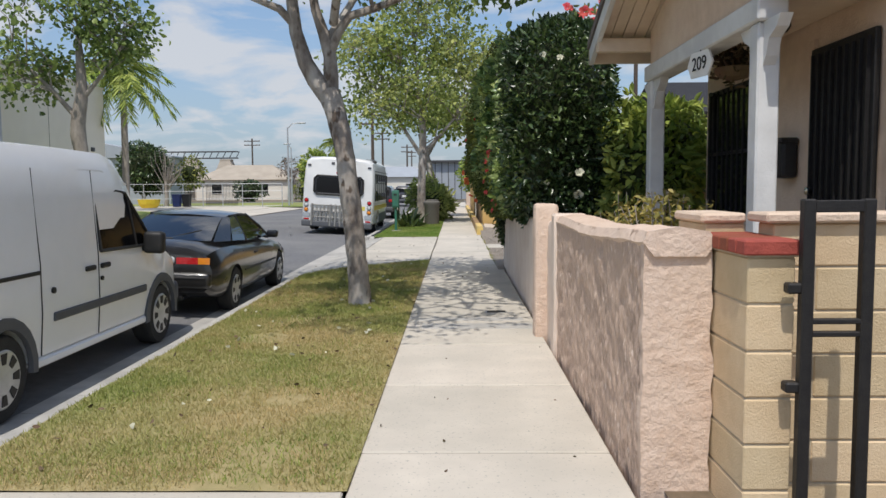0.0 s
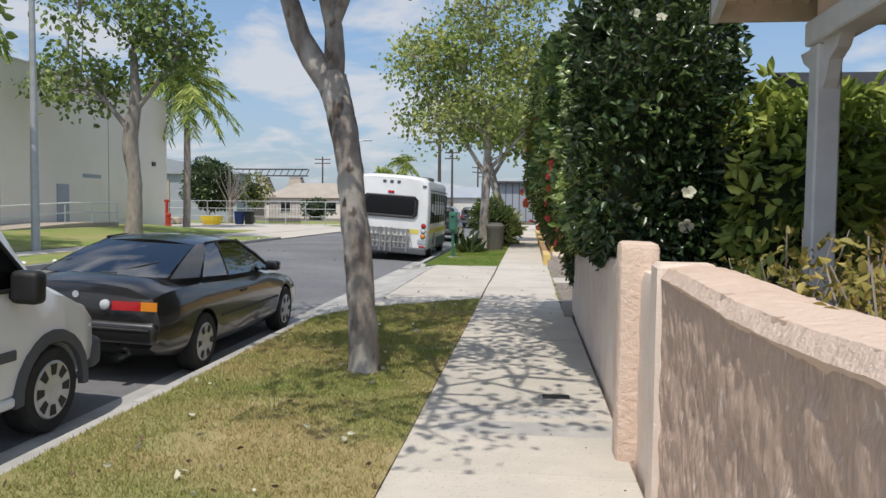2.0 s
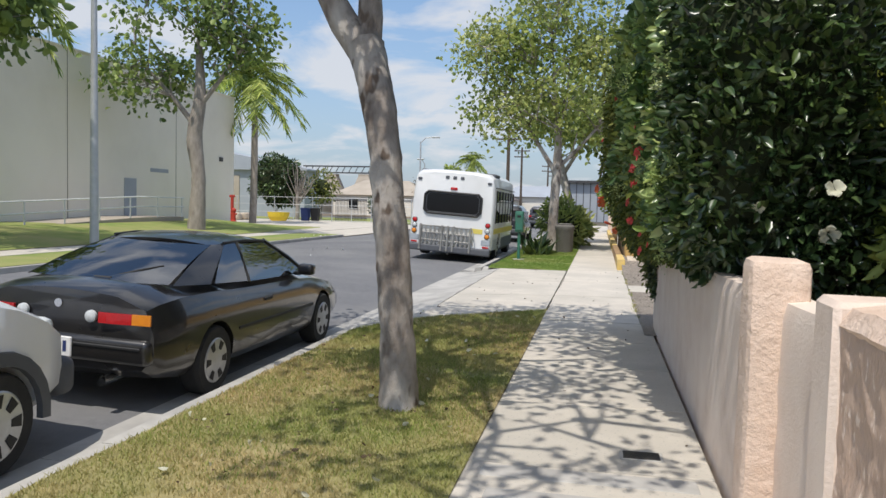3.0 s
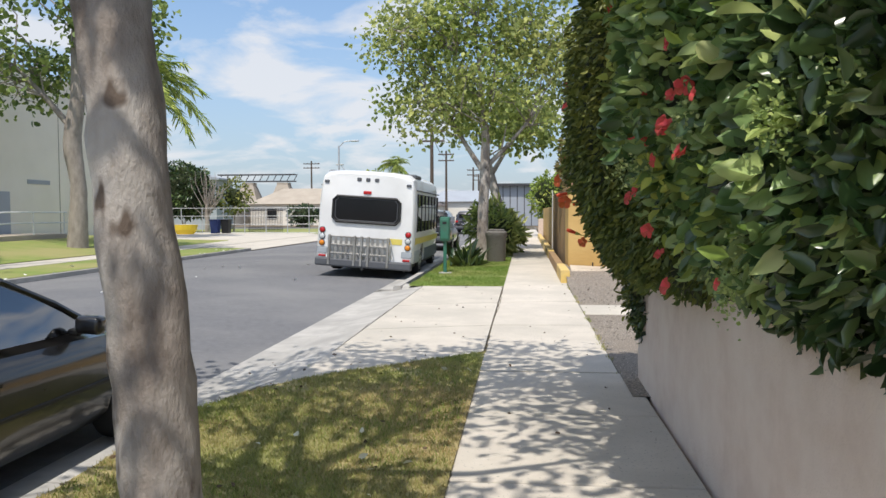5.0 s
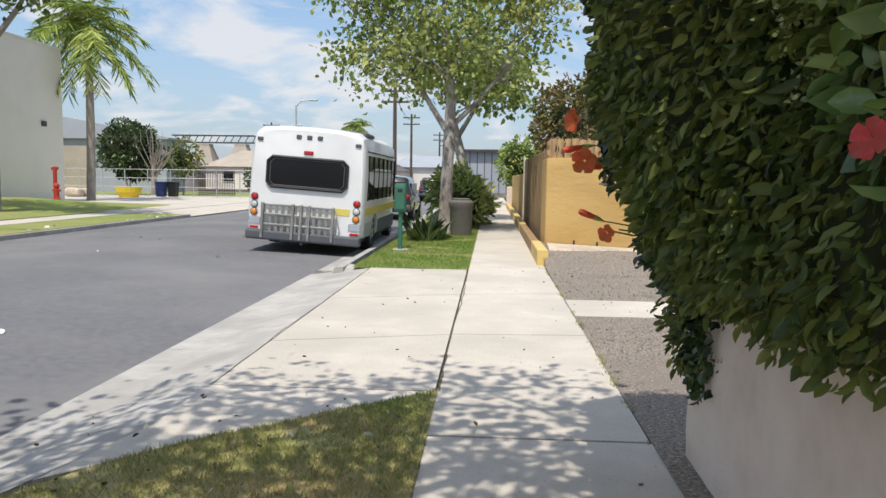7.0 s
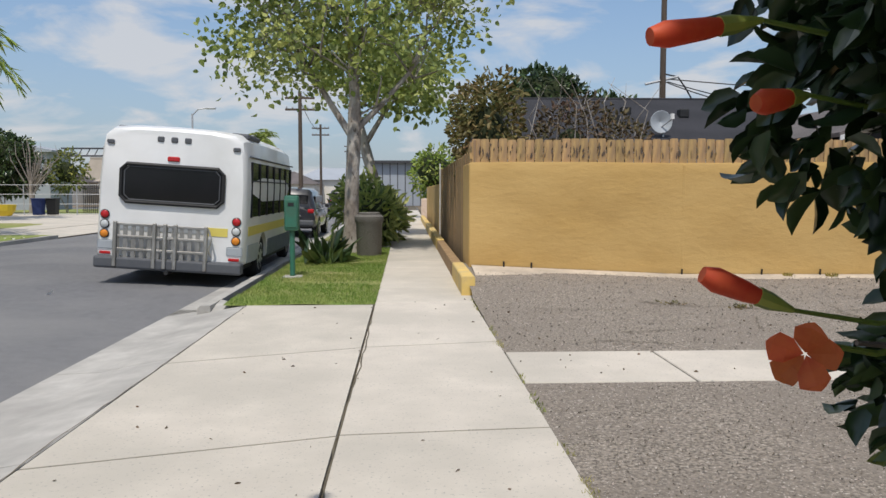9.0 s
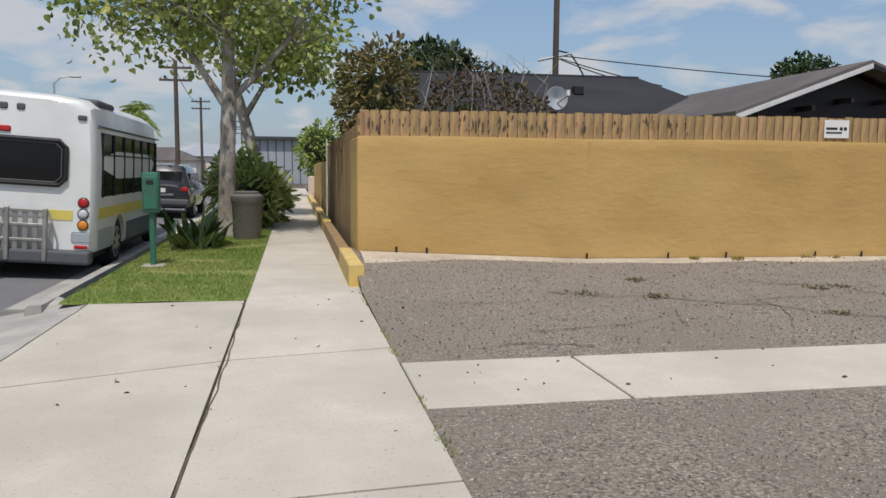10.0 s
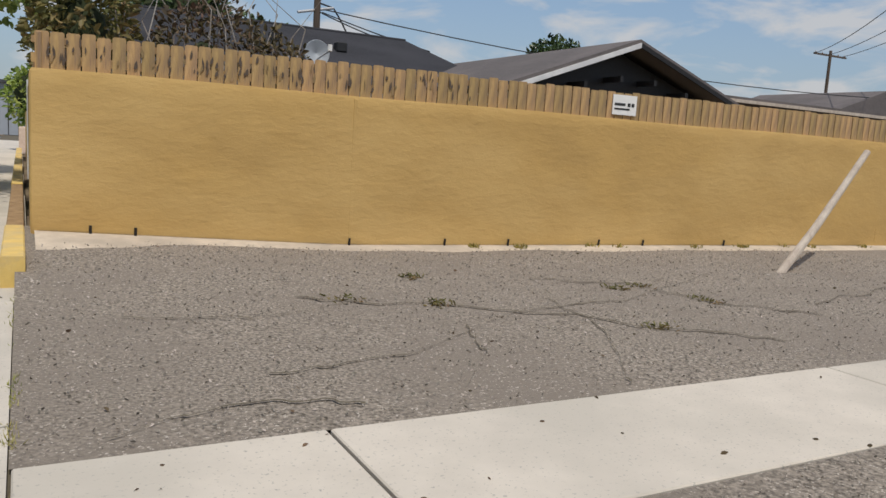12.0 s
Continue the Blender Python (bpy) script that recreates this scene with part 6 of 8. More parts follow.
def cargo_van():
    van = thing("cargo_van", (-4.06, 6.72, road_z(-4.06) - 0.008), 0.0, "white high-roof cargo van parked at the kerb", "van", lean=2.2)
    # stations: y, bottom, half width low, shoulder height, half width at roof, roof height
    st = [(-2.20, 0.45, 0.84, 1.0, 0.74, 1.86), (-2.12, 0.36, 0.89, 1.05, 0.79, 1.95), (-1.5, 0.30, 0.90, 1.08, 0.80, 2.0), (-0.3, 0.30, 0.90, 1.08, 0.80, 2.0), (0.35, 0.30, 0.90, 1.08, 0.80, 1.985),
          (0.62, 0.30, 0.90, 1.08, 0.79, 1.93), (0.82, 0.30, 0.90, 1.08, 0.77, 1.80), (1.02, 0.30, 0.90, 1.07, 0.745, 1.60), (1.22, 0.30, 0.898, 1.05, 0.74, 1.36), (1.42, 0.30, 0.893, 1.02, 0.76, 1.13), (1.62, 0.31, 0.885, 0.97, 0.74, 1.03), (1.9, 0.32, 0.86, 0.86, 0.68, 0.93), (2.12, 0.34, 0.79, 0.74, 0.6, 0.78), (2.24, 0.42, 0.66, 0.62, 0.5, 0.64)]
    rows = []
    for y, zb, w, zs, wr, zt in st:
        h = [(0, zb), (w * 0.9, zb), (w * 0.985, zb + 0.08), (w, zb + 0.5 * (zs - zb)), (w * 0.985, zs), (wr + (w - wr) * 0.45, zs + 0.5 * (zt - zs)), (wr + 0.015, zt - 0.16 * (zt - zs) - 0.02), (wr - 0.06, zt - 0.03), (wr * 0.5, zt), (0, zt + 0.012)]
        rows.append([(x, y, z) for x, z in h] + [(-x, y, z) for x, z in h[-2:0:-1]])
    body = part("body", loft(rows), "van", van, smooth=True)
    cuts = []
    for y in (-1.45, 1.45):
        cuts += [turned([(0.36, 0.6), (0.36, 1.2)], 28, "X", (0, y, 0.32)), turned([(0.36, -1.2), (0.36, -0.6)], 28, "X", (0, y, 0.32))]
    carve(body, cuts)
    for x, s in ((0.79, 1), (-0.79, -1)):
        for y in (-1.45, 1.45):
            wheel(van, x, y, 0.318, 0.2, s, 8, spare=0.68)
    for s in (1, -1):
        # grey wheel-arch flares
        for y in (-1.45, 1.45):
            rows = []
            for k in range(13):
                a = math.pi * (k / 12) * 1.06 - 0.1
                c, q = math.cos(a), math.sin(a)
                rows.append([(s * 0.875, y + 0.345 * c, 0.32 + 0.345 * q), (s * 0.915, y + 0.35 * c, 0.32 + 0.35 * q), (s * 0.91, y + 0.43 * c, 0.32 + 0.43 * q), (s * 0.885, y + 0.435 * c, 0.32 + 0.435 * q)])
            part("arch_flare", loft(rows), "plastic", van, smooth=True)
        part("sill", box((s * 0.88 - 0.03, -1.05, 0.29), (s * 0.88 + 0.02, 1.05, 0.36), 0.015), "van", van)
        part("side_strip", box((s * 0.903 - 0.012, -0.78, 0.615), (s * 0.903 + 0.012, 1.02, 0.685), 0.008), "plastic", van, "grey rubbing strip")
        part("slide_rail", box((s * 0.89 - 0.012, -2.0, 1.0), (s * 0.89 + 0.008, -0.95, 1.03), 0.004), "black", van)
        for y in (-0.16, 0.12):
            part("door_handle", box((s * 0.897 - 0.012, y - 0.085, 0.945), (s * 0.897 + 0.02, y + 0.085, 0.99), 0.014, seg=2), "black", van)
        part("lock", rod((s * 0.895, 0.05, 0.86), (s * 0.912, 0.05, 0.86), 0.02, None, 12), "black", van)
        part("fuel_lock", rod((s * 0.895, -0.78, 0.86), (s * 0.912, -0.78, 0.86), 0.025, None, 12), "black", van)
        # door gaps
        for y in (-0.95, 0.0):
            part("door_gap", tube([(s * 0.892, y, 0.38), (s * 0.903, y, 0.7), (s * 0.89, y, 1.08), (s * 0.845, y, 1.5), (s * 0.818, y, 1.8)], [0.005] * 5, 5), "black", van)
        # cab side window
        o = [(0.04, 1.1), (0.04, 1.58), (0.5, 1.62), (0.7, 1.6), (1.12, 1.18), (1.14, 1.08)]
        def side(y, z):
            return s * (0.898 - 0.115 * max(0, (z - 1.06)) / 0.75 + 0.004)
        bm = bmesh.new()
        f = bm.faces.new([bm.verts.new((side(y, z), y, z)) for y, z in o])
        bmesh.ops.solidify(bm, geom=[f], thickness=0.012)
        win = part("side_window", bm, "dark_glass", van)
        part("window_seal", tube([(side(y, z), y, z) for y, z in o + o[:1]], [0.016] * 7, 6), "black", van)
        part("window_bar", tube([(side(0.72, 1.58), 0.74, 1.57), (side(0.8, 1.1), 0.8, 1.09)], [0.014] * 2, 6), "black", van)
        part("mirror", box((s * 1.0 - 0.1, 0.93, 1.0), (s * 1.0 + 0.1, 1.06, 1.22), 0.04, seg=3), "black", van, smooth=True)
        part("mirror_arm", box((s * 0.9 - 0.04, 0.96, 1.02), (s * 0.9 + 0.06, 1.03, 1.08), 0.015), "black", van)
        part("head_lamp", box((s * 0.62 - 0.14, 1.98, 0.68), (s * 0.62 + 0.14, 2.1, 0.86), 0.05, seg=2), "lamp_clear", van)
        part("roof_rib", tube([(s * 0.802, -2.0, 1.8), (s * 0.812, 0.2, 1.8), (s * 0.79, 0.8, 1.68)], [0.01] * 3, 5), "van", van)
    rows = [[(0.66 * k / 4, y + 0.05 * (1 - (k / 4) ** 2), z) for k in range(-4, 5)] for y, z in ((0.86, 1.78), (1.04, 1.6), (1.24, 1.37), (1.42, 1.15))]
    part("windscreen", skin(rows, 0.012), "dark_glass", van, smooth=True)
    part("front_bumper", box((-0.8, 2.08, 0.32), (0.8, 2.28, 0.58), 0.07, seg=3), "plastic", van, smooth=True)
    part("rear_bumper", box((-0.82, -2.27, 0.36), (0.82, -2.1, 0.55), 0.04, seg=2), "plastic", van)
    return van


cargo_van()


def shuttle_bus():
    bus = thing("shuttle_bus", (-4.10, 26.45, -0.07), 0.6, "white shuttle bus with a folded wheelchair lift at its rear", "bus", lean=3.9)
    rows = []
    L = 7.0
    for y, w, zt, zb in ((0.0, 1.15, 2.52, 0.42), (0.04, 1.19, 2.57, 0.40), (0.18, 1.215, 2.61, 0.38), (1.5, 1.22, 2.63, 0.36), (4.5, 1.22, 2.63, 0.36), (5.3, 1.21, 2.6, 0.36), (5.6, 1.15, 2.5, 0.36)):
        h = [(0, zb), (w * 0.97, zb), (w, zb + 0.05), (w, 1.0), (w * 0.995, 1.7), (w * 0.965, 2.2), (w * 0.93, zt - 0.16), (w * 0.82, zt - 0.05), (w * 0.5, zt - 0.01), (0, zt)]
        rows.append([(x, y, z) for x, z in h] + [(-x, y, z) for x, z in h[-2:0:-1]])
    body = part("body", loft(rows), "bus", bus, smooth=True)
    carve(body, [turned([(0.46, 0.8), (0.46, 1.5)], 24, "X", (0, 1.75, 0.4)), turned([(0.46, -1.5), (0.46, -0.8)], 24, "X", (0, 1.75, 0.4))])
    cab = [(5.55, 1.0, 1.95, 0.4), (6.0, 0.98, 1.75, 0.4), (6.3, 0.97, 1.25, 0.4), (7.0, 0.9, 1.05, 0.42), (7.15, 0.8, 0.95, 0.5)]
    rows = []
    for y, w, zt, zb in cab:
        h = [(0, zb), (w, zb), (w, zt - 0.25), (w * 0.85, zt), (0, zt + 0.02)]
        rows.append([(x, y, z) for x, z in h] + [(-x, y, z) for x, z in h[-2:0:-1]])
    part("cab", loft(rows), "bus", bus, smooth=True)
    for x, s in ((1.05, 1), (-1.05, -1)):
        wheel(bus, x, 1.75, 0.4, 0.26, s, 8)
        wheel(bus, x * 0.92, 6.2, 0.4, 0.22, s, 8)
    # rear window in a rubber frame
    win = part("rear_window", box((-0.80, -0.03, 1.36), (0.80, 0.02, 1.91), 0.0), "dark_glass", bus)
    fr = [(-0.74, 1.33), (0.74, 1.33), (0.83, 1.42), (0.83, 1.86), (0.74, 1.95), (-0.74, 1.95), (-0.83, 1.86), (-0.83, 1.42)]
    part("window_seal", tube([(x, -0.03, z) for x, z in fr + fr[:2]], [0.032] * 10, 8), "black", win)
    part("inner_seal", tube([(x * 0.93, -0.035, 1.64 + (z - 1.64) * 0.88) for x, z in fr + fr[:2]], [0.01] * 10, 6), "plastic", win)
    # lamps
    for s in (1, -1):
        for z, mt in ((1.10, "lamp_red"), (0.94, "lamp_clear"), (0.78, "lamp_amber")):
            lamp = part("tail_lamp", turned([(0.064, 0.0), (0.062, -0.02), (0.045, -0.032), (0.001, -0.036)], 20, "Y", (s * 1.07, -0.005, z)), mt, bus, smooth=True)
            part("lamp_bezel", turned([(0.063, 0.0), (0.078, -0.006), (0.072, -0.014), (0.063, -0.016)], 20, "Y", (s * 1.07, -0.005, z)), "black", lamp)
        part("corner_light", box((s * 1.02 - 0.06, -0.03, 2.26), (s * 1.02 + 0.06, 0.03, 2.33), 0.015), "plastic", bus)
        part("corner_panel", box((s * 1.05 - 0.13, -0.012, 0.52), (s * 1.05 + 0.13, 0.01, 0.68), 0.02), "bus_grey", bus, "grey painted corner")
        part("reverse_lamp", box((s * 1.05 - 0.09, -0.02, 0.44), (s * 1.05 + 0.09, 0.0, 0.49), 0.008), "lamp_red", bus)
    for x in (-0.22, 0.0, 0.22):
        part("marker_lamp", box((x - 0.055, -0.02, 2.34), (x + 0.055, 0.03, 2.43), 0.015), "plastic", bus)
    part("brake_lamp", box((-0.10, -0.025, 2.03), (0.10, 0.02, 2.11), 0.015), "lamp_red", bus)
    part("rear_stripe", box((0.55, -0.008, 0.84), (0.93, 0.01, 0.98)), "bus_yellow", bus)
    part("rear_stripe", box((-0.93, -0.008, 0.86), (0.55, 0.01, 0.96)), "bus_grey", bus)
    part("bumper", box((-1.2, -0.14, 0.22), (1.2, 0.1, 0.42), 0.04, seg=2), "plastic", bus, "dark grey rear bumper")
    part("tow_hook", rod((0.0, -0.2, 0.2), (0.0, 0.1, 0.2), 0.035), "black", bus)
    part("underside", box((-1.1, 0.1, 0.25), (1.1, 5.6, 0.38)), "black", bus)
    # folded lift platform
    lift = part("lift_platform", box((-0.88, -0.13, 0.30), (0.62, -0.105, 0.34), 0.004), "alu", bus, "worn aluminium lift platform folded upright")
    for z in (0.55, 0.76, 0.96):
        part("lift_rail", box((-0.88, -0.14, z - 0.02), (0.62, -0.10, z + 0.02), 0.005), "alu", lift)
    for k in range(12):
        x = -0.86 + 0.13 * k
        part("lift_slat", box((x, -0.125, 0.30), (x + 0.07, -0.11, 0.98), 0.004), "alu", lift)
    for x in (-0.88, -0.25, -0.08, 0.09, 0.58):
        part("lift_upright", box((x, -0.175, 0.26), (x + 0.055, -0.10, 1.0), 0.008), "alu", lift)
    part("lift_hook", tube([(0.64, -0.1, 0.95), (0.7, -0.15, 0.8), (0.66, -0.16, 0.6), (0.7, -0.12, 0.5)], [0.018] * 4, 6), "alu", lift)
    # sides: window band, yellow band, navy skirt
    for s in (1, -1):
        rows = [[(s * (1.219 - 0.008 * k + 0.006), y, 1.18 + (2.12 - 1.18) * k / 4) for y in (0.42, 1.6, 2.8, 4.0, 5.2)] for k in range(5)]
        band = part("window_band", skin(rows, 0.01), "dark_glass", bus, "dark tinted side windows")
        for y in (0.42, 1.2, 2.0, 2.8, 3.6, 4.4, 5.2):
            part("window_post", tube([(s * 1.226, y, 1.17), (s * 1.2, y, 2.12)], [0.022] * 2, 6), "black", band)
        part("window_bar", tube([(s * 1.214, 0.42, 1.8), (s * 1.214, 5.2, 1.8)], [0.012] * 2, 6), "black", band)
        part("side_stripe", box((s * 1.222 - 0.006, 0.25, 0.86), (s * 1.222 + 0.004, 5.5, 1.02)), "bus_yellow", bus)
        part("skirt_panel", box((s * 1.22 - 0.008, 2.3, 0.38), (s * 1.22 + 0.006, 5.5, 0.7)), "bus_navy", bus)
        part("skirt_panel", box((s * 1.22 - 0.008, 0.25, 0.40), (s * 1.22 + 0.006, 1.25, 0.7)), "bus_grey", bus)
        part("drip_rail", tube([(s * 1.2, 0.2, 2.2), (s * 1.2, 5.5, 2.2)], [0.016] * 2, 6), "plastic", bus)
        part("roof_vent", box((s * 0.95 - 0.16, 0.5, 2.50), (s * 0.95 + 0.16, 1.6, 2.60), 0.03), "plastic", bus)
    return bus


shuttle_bus()


def wagon(name, at, paint, label, turn=0.0, tall=1.7):
    """A sport utility wagon seen from behind."""
    car = thing(name, at, turn, label, "car", lean=2.0)
    st = [(-2.3, 0.5, 0.80, 0.75, 1.0), (-2.25, 0.36, 0.88, 0.8, 1.05), (-1.9, 0.3, 0.92, 0.85, 1.06), (-1.35, 0.28, 0.93, 0.86, 1.06), (0.0, 0.28, 0.93, 0.86, 1.04), (1.0, 0.28, 0.92, 0.84, 1.02), (1.7, 0.3, 0.88, 0.76, 0.93), (2.1, 0.34, 0.8, 0.66, 0.8), (2.25, 0.45, 0.65, 0.58, 0.66)]
    body = part("body", ring_body(st), paint, car, smooth=True)
    carve(body, [turned([(0.4, 0.62), (0.4, 1.2)], 24, "X", (0, y, 0.34)) for y in (-1.4, 1.4)] + [turned([(0.4, -1.2), (0.4, -0.62)], 24, "X", (0, y, 0.34)) for y in (-1.4, 1.4)])
    rows = []
    for y, wb, wt, zt in ((-2.2, 0.8, 0.6, 1.1), (-2.05, 0.85, 0.66, 1.45), (-1.85, 0.86, 0.68, tall - 0.04), (-0.6, 0.87, 0.7, tall), (0.2, 0.86, 0.68, tall - 0.05), (0.7, 0.85, 0.66, 1.4), (1.15, 0.83, 0.7, 1.06)):
        h = [(wb, 1.0), (wt + 0.03, 1.0 + 0.85 * (zt - 1.0)), (wt - 0.08, zt), (0, zt + 0.03)]
        rows.append([(x, y, z) for x, z in h] + [(-x, y, z) for x, z in h[-2::-1]])
    part("cabin", loft(rows), paint, car, smooth=True)
    part("rear_window", box((-0.6, -2.17, 1.14), (0.6, -2.0, 1.48), 0.02, turn=None), "dark_glass", car)
    for s in (1, -1):
        part("side_window", box((s * 0.80 - 0.04, -1.7, 1.1), (s * 0.80 + 0.015, 0.5, 1.45), 0.02), "dark_glass", car)
        part("tail_lamp", box((s * 0.74 - 0.12, -2.33, 0.86), (s * 0.74 + 0.1, -2.2, 1.0), 0.03), "lamp_red", car)
        part("mirror", box((s * 0.98 - 0.08, 0.7, 1.02), (s * 0.98 + 0.08, 0.82, 1.16), 0.03), paint, car)
        for y in (-1.4, 1.4):
            wheel(car, s * 0.82, y, 0.35, 0.22, s, 5)
    part("rear_trim", box((-0.4, -2.34, 0.72), (0.4, -2.27, 0.78), 0.01), "chrome", car)
    part("number_plate", box((-0.16, -2.35, 0.82), (0.16, -2.3, 0.95), 0.005), "paper", car)
    part("rear_bumper", box((-0.86, -2.4, 0.42), (0.86, -2.2, 0.62), 0.05, seg=2), "plastic", car)
    return car


wagon("suv", (-4.15, 42.5, road_z(-4.1) - 0.01), "suv", "dark grey sport utility car parked at the kerb")
wagon("suv", (-4.3, 66.0, -0.1), "suv", "dark car parked far along the kerb")
wagon("suv", (-10.6, 69.0, -0.1), "van", "pale car parked across the street", 180.0)


# ---- porch house behind the low wall ----
house = thing("porch_house", (0, 0, 0), label="small beige stucco house with a gabled porch and white posts", category="house")
HX, PX, SL = 2.72, 2.05, 0.36


def rz(y):
    """Underside of the roof over y: eaves at y = 8.1 and 3.9, ridge at y = 6.0."""
    return 3.06 + SL * ((8.1 - y) if y > 6.0 else (y - 3.9))


wall = part("front_wall", box((HX, 4.0, 0.0), (HX + 0.2, 8.55, 3.02)), "stucco_house", house)
part("side_wall", box((HX + 0.2, 8.35, 0.0), (9.0, 8.55, 3.02)), "stucco_house", house)
part("back_wall", box((9.0, 4.0, 0.0), (9.2, 8.55, 3.02)), "stucco_house", house)
part("south_wall", box((HX + 0.2, 4.0, 0.0), (9.0, 4.2, 3.02)), "stucco_house", house)
part("porch_floor", box((PX - 0.1, 4.0, -0.1), (HX, 8.3, 0.45)), "concrete", house)
part("gable_wall", prism([(8.1, 2.72), (8.1, rz(8.1)), (6.0, rz(6.0)), (4.9, rz(4.9)), (4.9, 2.72)], "x", PX - 0.06, PX + 0.1), "stucco_house", house, "rough stucco gable over the porch")
part("porch_beam", box((PX - 0.1, 5.15, 2.56), (PX + 0.1, 8.2, 2.715), 0.012), "white_paint", house, "white painted porch beam")
for y in (8.1, 5.28):
    post = part("porch_post", box((PX - 0.075, y - 0.075, 0.45), (PX + 0.075, y + 0.075, 2.56), 0.012), "white_paint", house, "white painted wooden post")
    for s in (-1, 1):
        part("bracket", prism([(y + s * 0.07, 2.56), (y + s * 0.34, 2.56), (y + s * 0.28, 2.49), (y + s * 0.17, 2.44), (y + s * 0.12, 2.33), (y + s * 0.07, 2.27)], "x", PX - 0.04, PX + 0.04), "white_paint", post)
for side, (ya, yb, xa, xb) in enumerate(((8.55, 6.0, 1.42, 9.4), (4.85, 6.0, 1.42, 2.6), (3.5, 6.0, 2.6, 9.4))):
    za, zb = (rz(8.1) - SL * 0.45 if side == 0 else rz(3.9) + SL * (ya - 3.9)), rz(6.0)
    part("roof", prism([(ya, za + 0.06), (yb, zb + 0.06), (yb, zb + 0.14), (ya, za + 0.14)], "x", xa, xb), "roof_brown", house, "grey-brown shingle roof")
    part("rake_board", prism([(ya, za - 0.10), (yb, zb - 0.10), (yb, zb + 0.05), (ya, za + 0.05)], "x", xa + 0.02, xa + 0.07), "white_paint", house, "white rake board")
    for k in range(5):
        x = xa + 0.07 + k * 0.118
        part("soffit_board", prism([(ya, za + 0.012), (yb, zb + 0.012), (yb, zb + 0.04), (ya, za + 0.04)], "x", x + 0.003, x + 0.113), "wood_cream", house)
    part("eave_board", prism([(ya - 0.03, za - 0.09), (ya + 0.02, za - 0.09), (ya + 0.02, za + 0.05), (ya - 0.03, za + 0.05)], "x", xa + 0.02, xb), "wood_cream", house)
part("rafter_tail", box((1.45, 8.1, 2.86), (PX, 8.2, 3.0), 0.01), "wood_cream", house)
part("porch_ceiling", box((PX + 0.1, 4.9, 2.72), (HX, 8.3, 2.76)), "wood_cream", house)
# security door
door = part("security_door", box((HX - 0.05, 5.08, 0.45), (HX - 0.01, 5.98, 2.5), 0.006), "iron", house, "black iron security door")
for k in range(9):
    part("door_bar", box((HX - 0.075, 5.13 + k * 0.098, 0.5), (HX - 0.05, 5.148 + k * 0.098, 2.45)), "iron", door)
part("door_frame", box((HX - 0.03, 5.98, 0.45), (HX + 0.01, 6.06, 2.58)), "stucco_house", door)
part("door_knob", turned([(0.001, -0.03), (0.03, -0.02), (0.03, 0.0), (0.012, 0.02)], 12, "X", (HX - 0.08, 5.9, 1.45)), "chrome", door)
# barred window
win = part("front_window", box((HX - 0.012, 7.2, 1.22), (HX + 0.01, 8.3, 2.42)), "dark_glass", house, "dark window behind black iron bars")
for y in (7.16, 8.28):
    part("window_frame", box((HX - 0.06, y, 1.18), (HX - 0.01, y + 0.05, 2.46)), "iron", win)
for z in (1.18, 1.8, 2.42):
    part("window_frame", box((HX - 0.06, 7.16, z), (HX - 0.01, 8.33, z + 0.03)), "iron", win)
for k in range(7):
    part("window_bar", box((HX - 0.075, 7.3 + k * 0.14, 1.2), (HX - 0.06, 7.312 + k * 0.14, 2.44)), "iron", win)
side_win = part("side_window", box((HX - 0.012, 4.3, 1.3), (HX + 0.01, 4.9, 2.45)), "dark_glass", house)
for k in range(4):
    part("window_bar", box((HX - 0.06, 4.32 + k * 0.18, 1.28), (HX - 0.045, 4.335 + k * 0.18, 2.47)), "iron", side_win)
mb = single("mailbox", roughen(box((HX - 0.14, 6.25, 1.55), (HX - 0.005, 6.55, 1.85), 0.03, seg=2), 0), "iron", "black metal mailbox on the porch wall", "mailbox")
part("lid", box((HX - 0.16, 6.24, 1.82), (HX - 0.005, 6.56, 1.87), 0.015), "iron", mb)
lamp = single("porch_lamp", turned([(0.02, 2.72), (0.07, 2.7), (0.075, 2.66), (0.05, 2.62), (0.001, 2.6)], 16, "Z", (PX + 0.35, 5.9, 0)), "iron", "small porch ceiling lamp", "lamp")
# house number plaque
hp = thing("number_plaque", (PX - 0.1, 6.33, 2.46), 12, label="white six-sided plaque with the number 209", category="sign")
part("plate", prism([(-0.19, 0.0), (-0.13, 0.1), (0.13, 0.1), (0.19, 0.0), (0.13, -0.1), (-0.13, -0.1)], "x", -0.008, 0.008), "paper", hp)
part("hanger", rod((0, 0, 0.1), (0.05, 0, 0.2), 0.006), "iron", hp)
cu = bpy.data.curves.new("digits", "FONT")
cu.body, cu.size, cu.align_x, cu.align_y, cu.extrude = "209", 0.15, "CENTER", "CENTER", 0.002
tmp = new("digits", cu)
bpy.context.view_layer.update()
me = bpy.data.meshes.new_from_object(tmp.evaluated_get(bpy.context.evaluated_depsgraph_get()))
bpy.data.objects.remove(tmp)
me.materials.append(M["ink"])
num = new("digits", me)
num.parent = hp
num.matrix_basis = Matrix.Translation((-0.012, 0, 0)) @ Matrix(((0, 0, -1, 0), (-1, 0, 0, 0), (0, 1, 0, 0), (0, 0, 0, 1)))
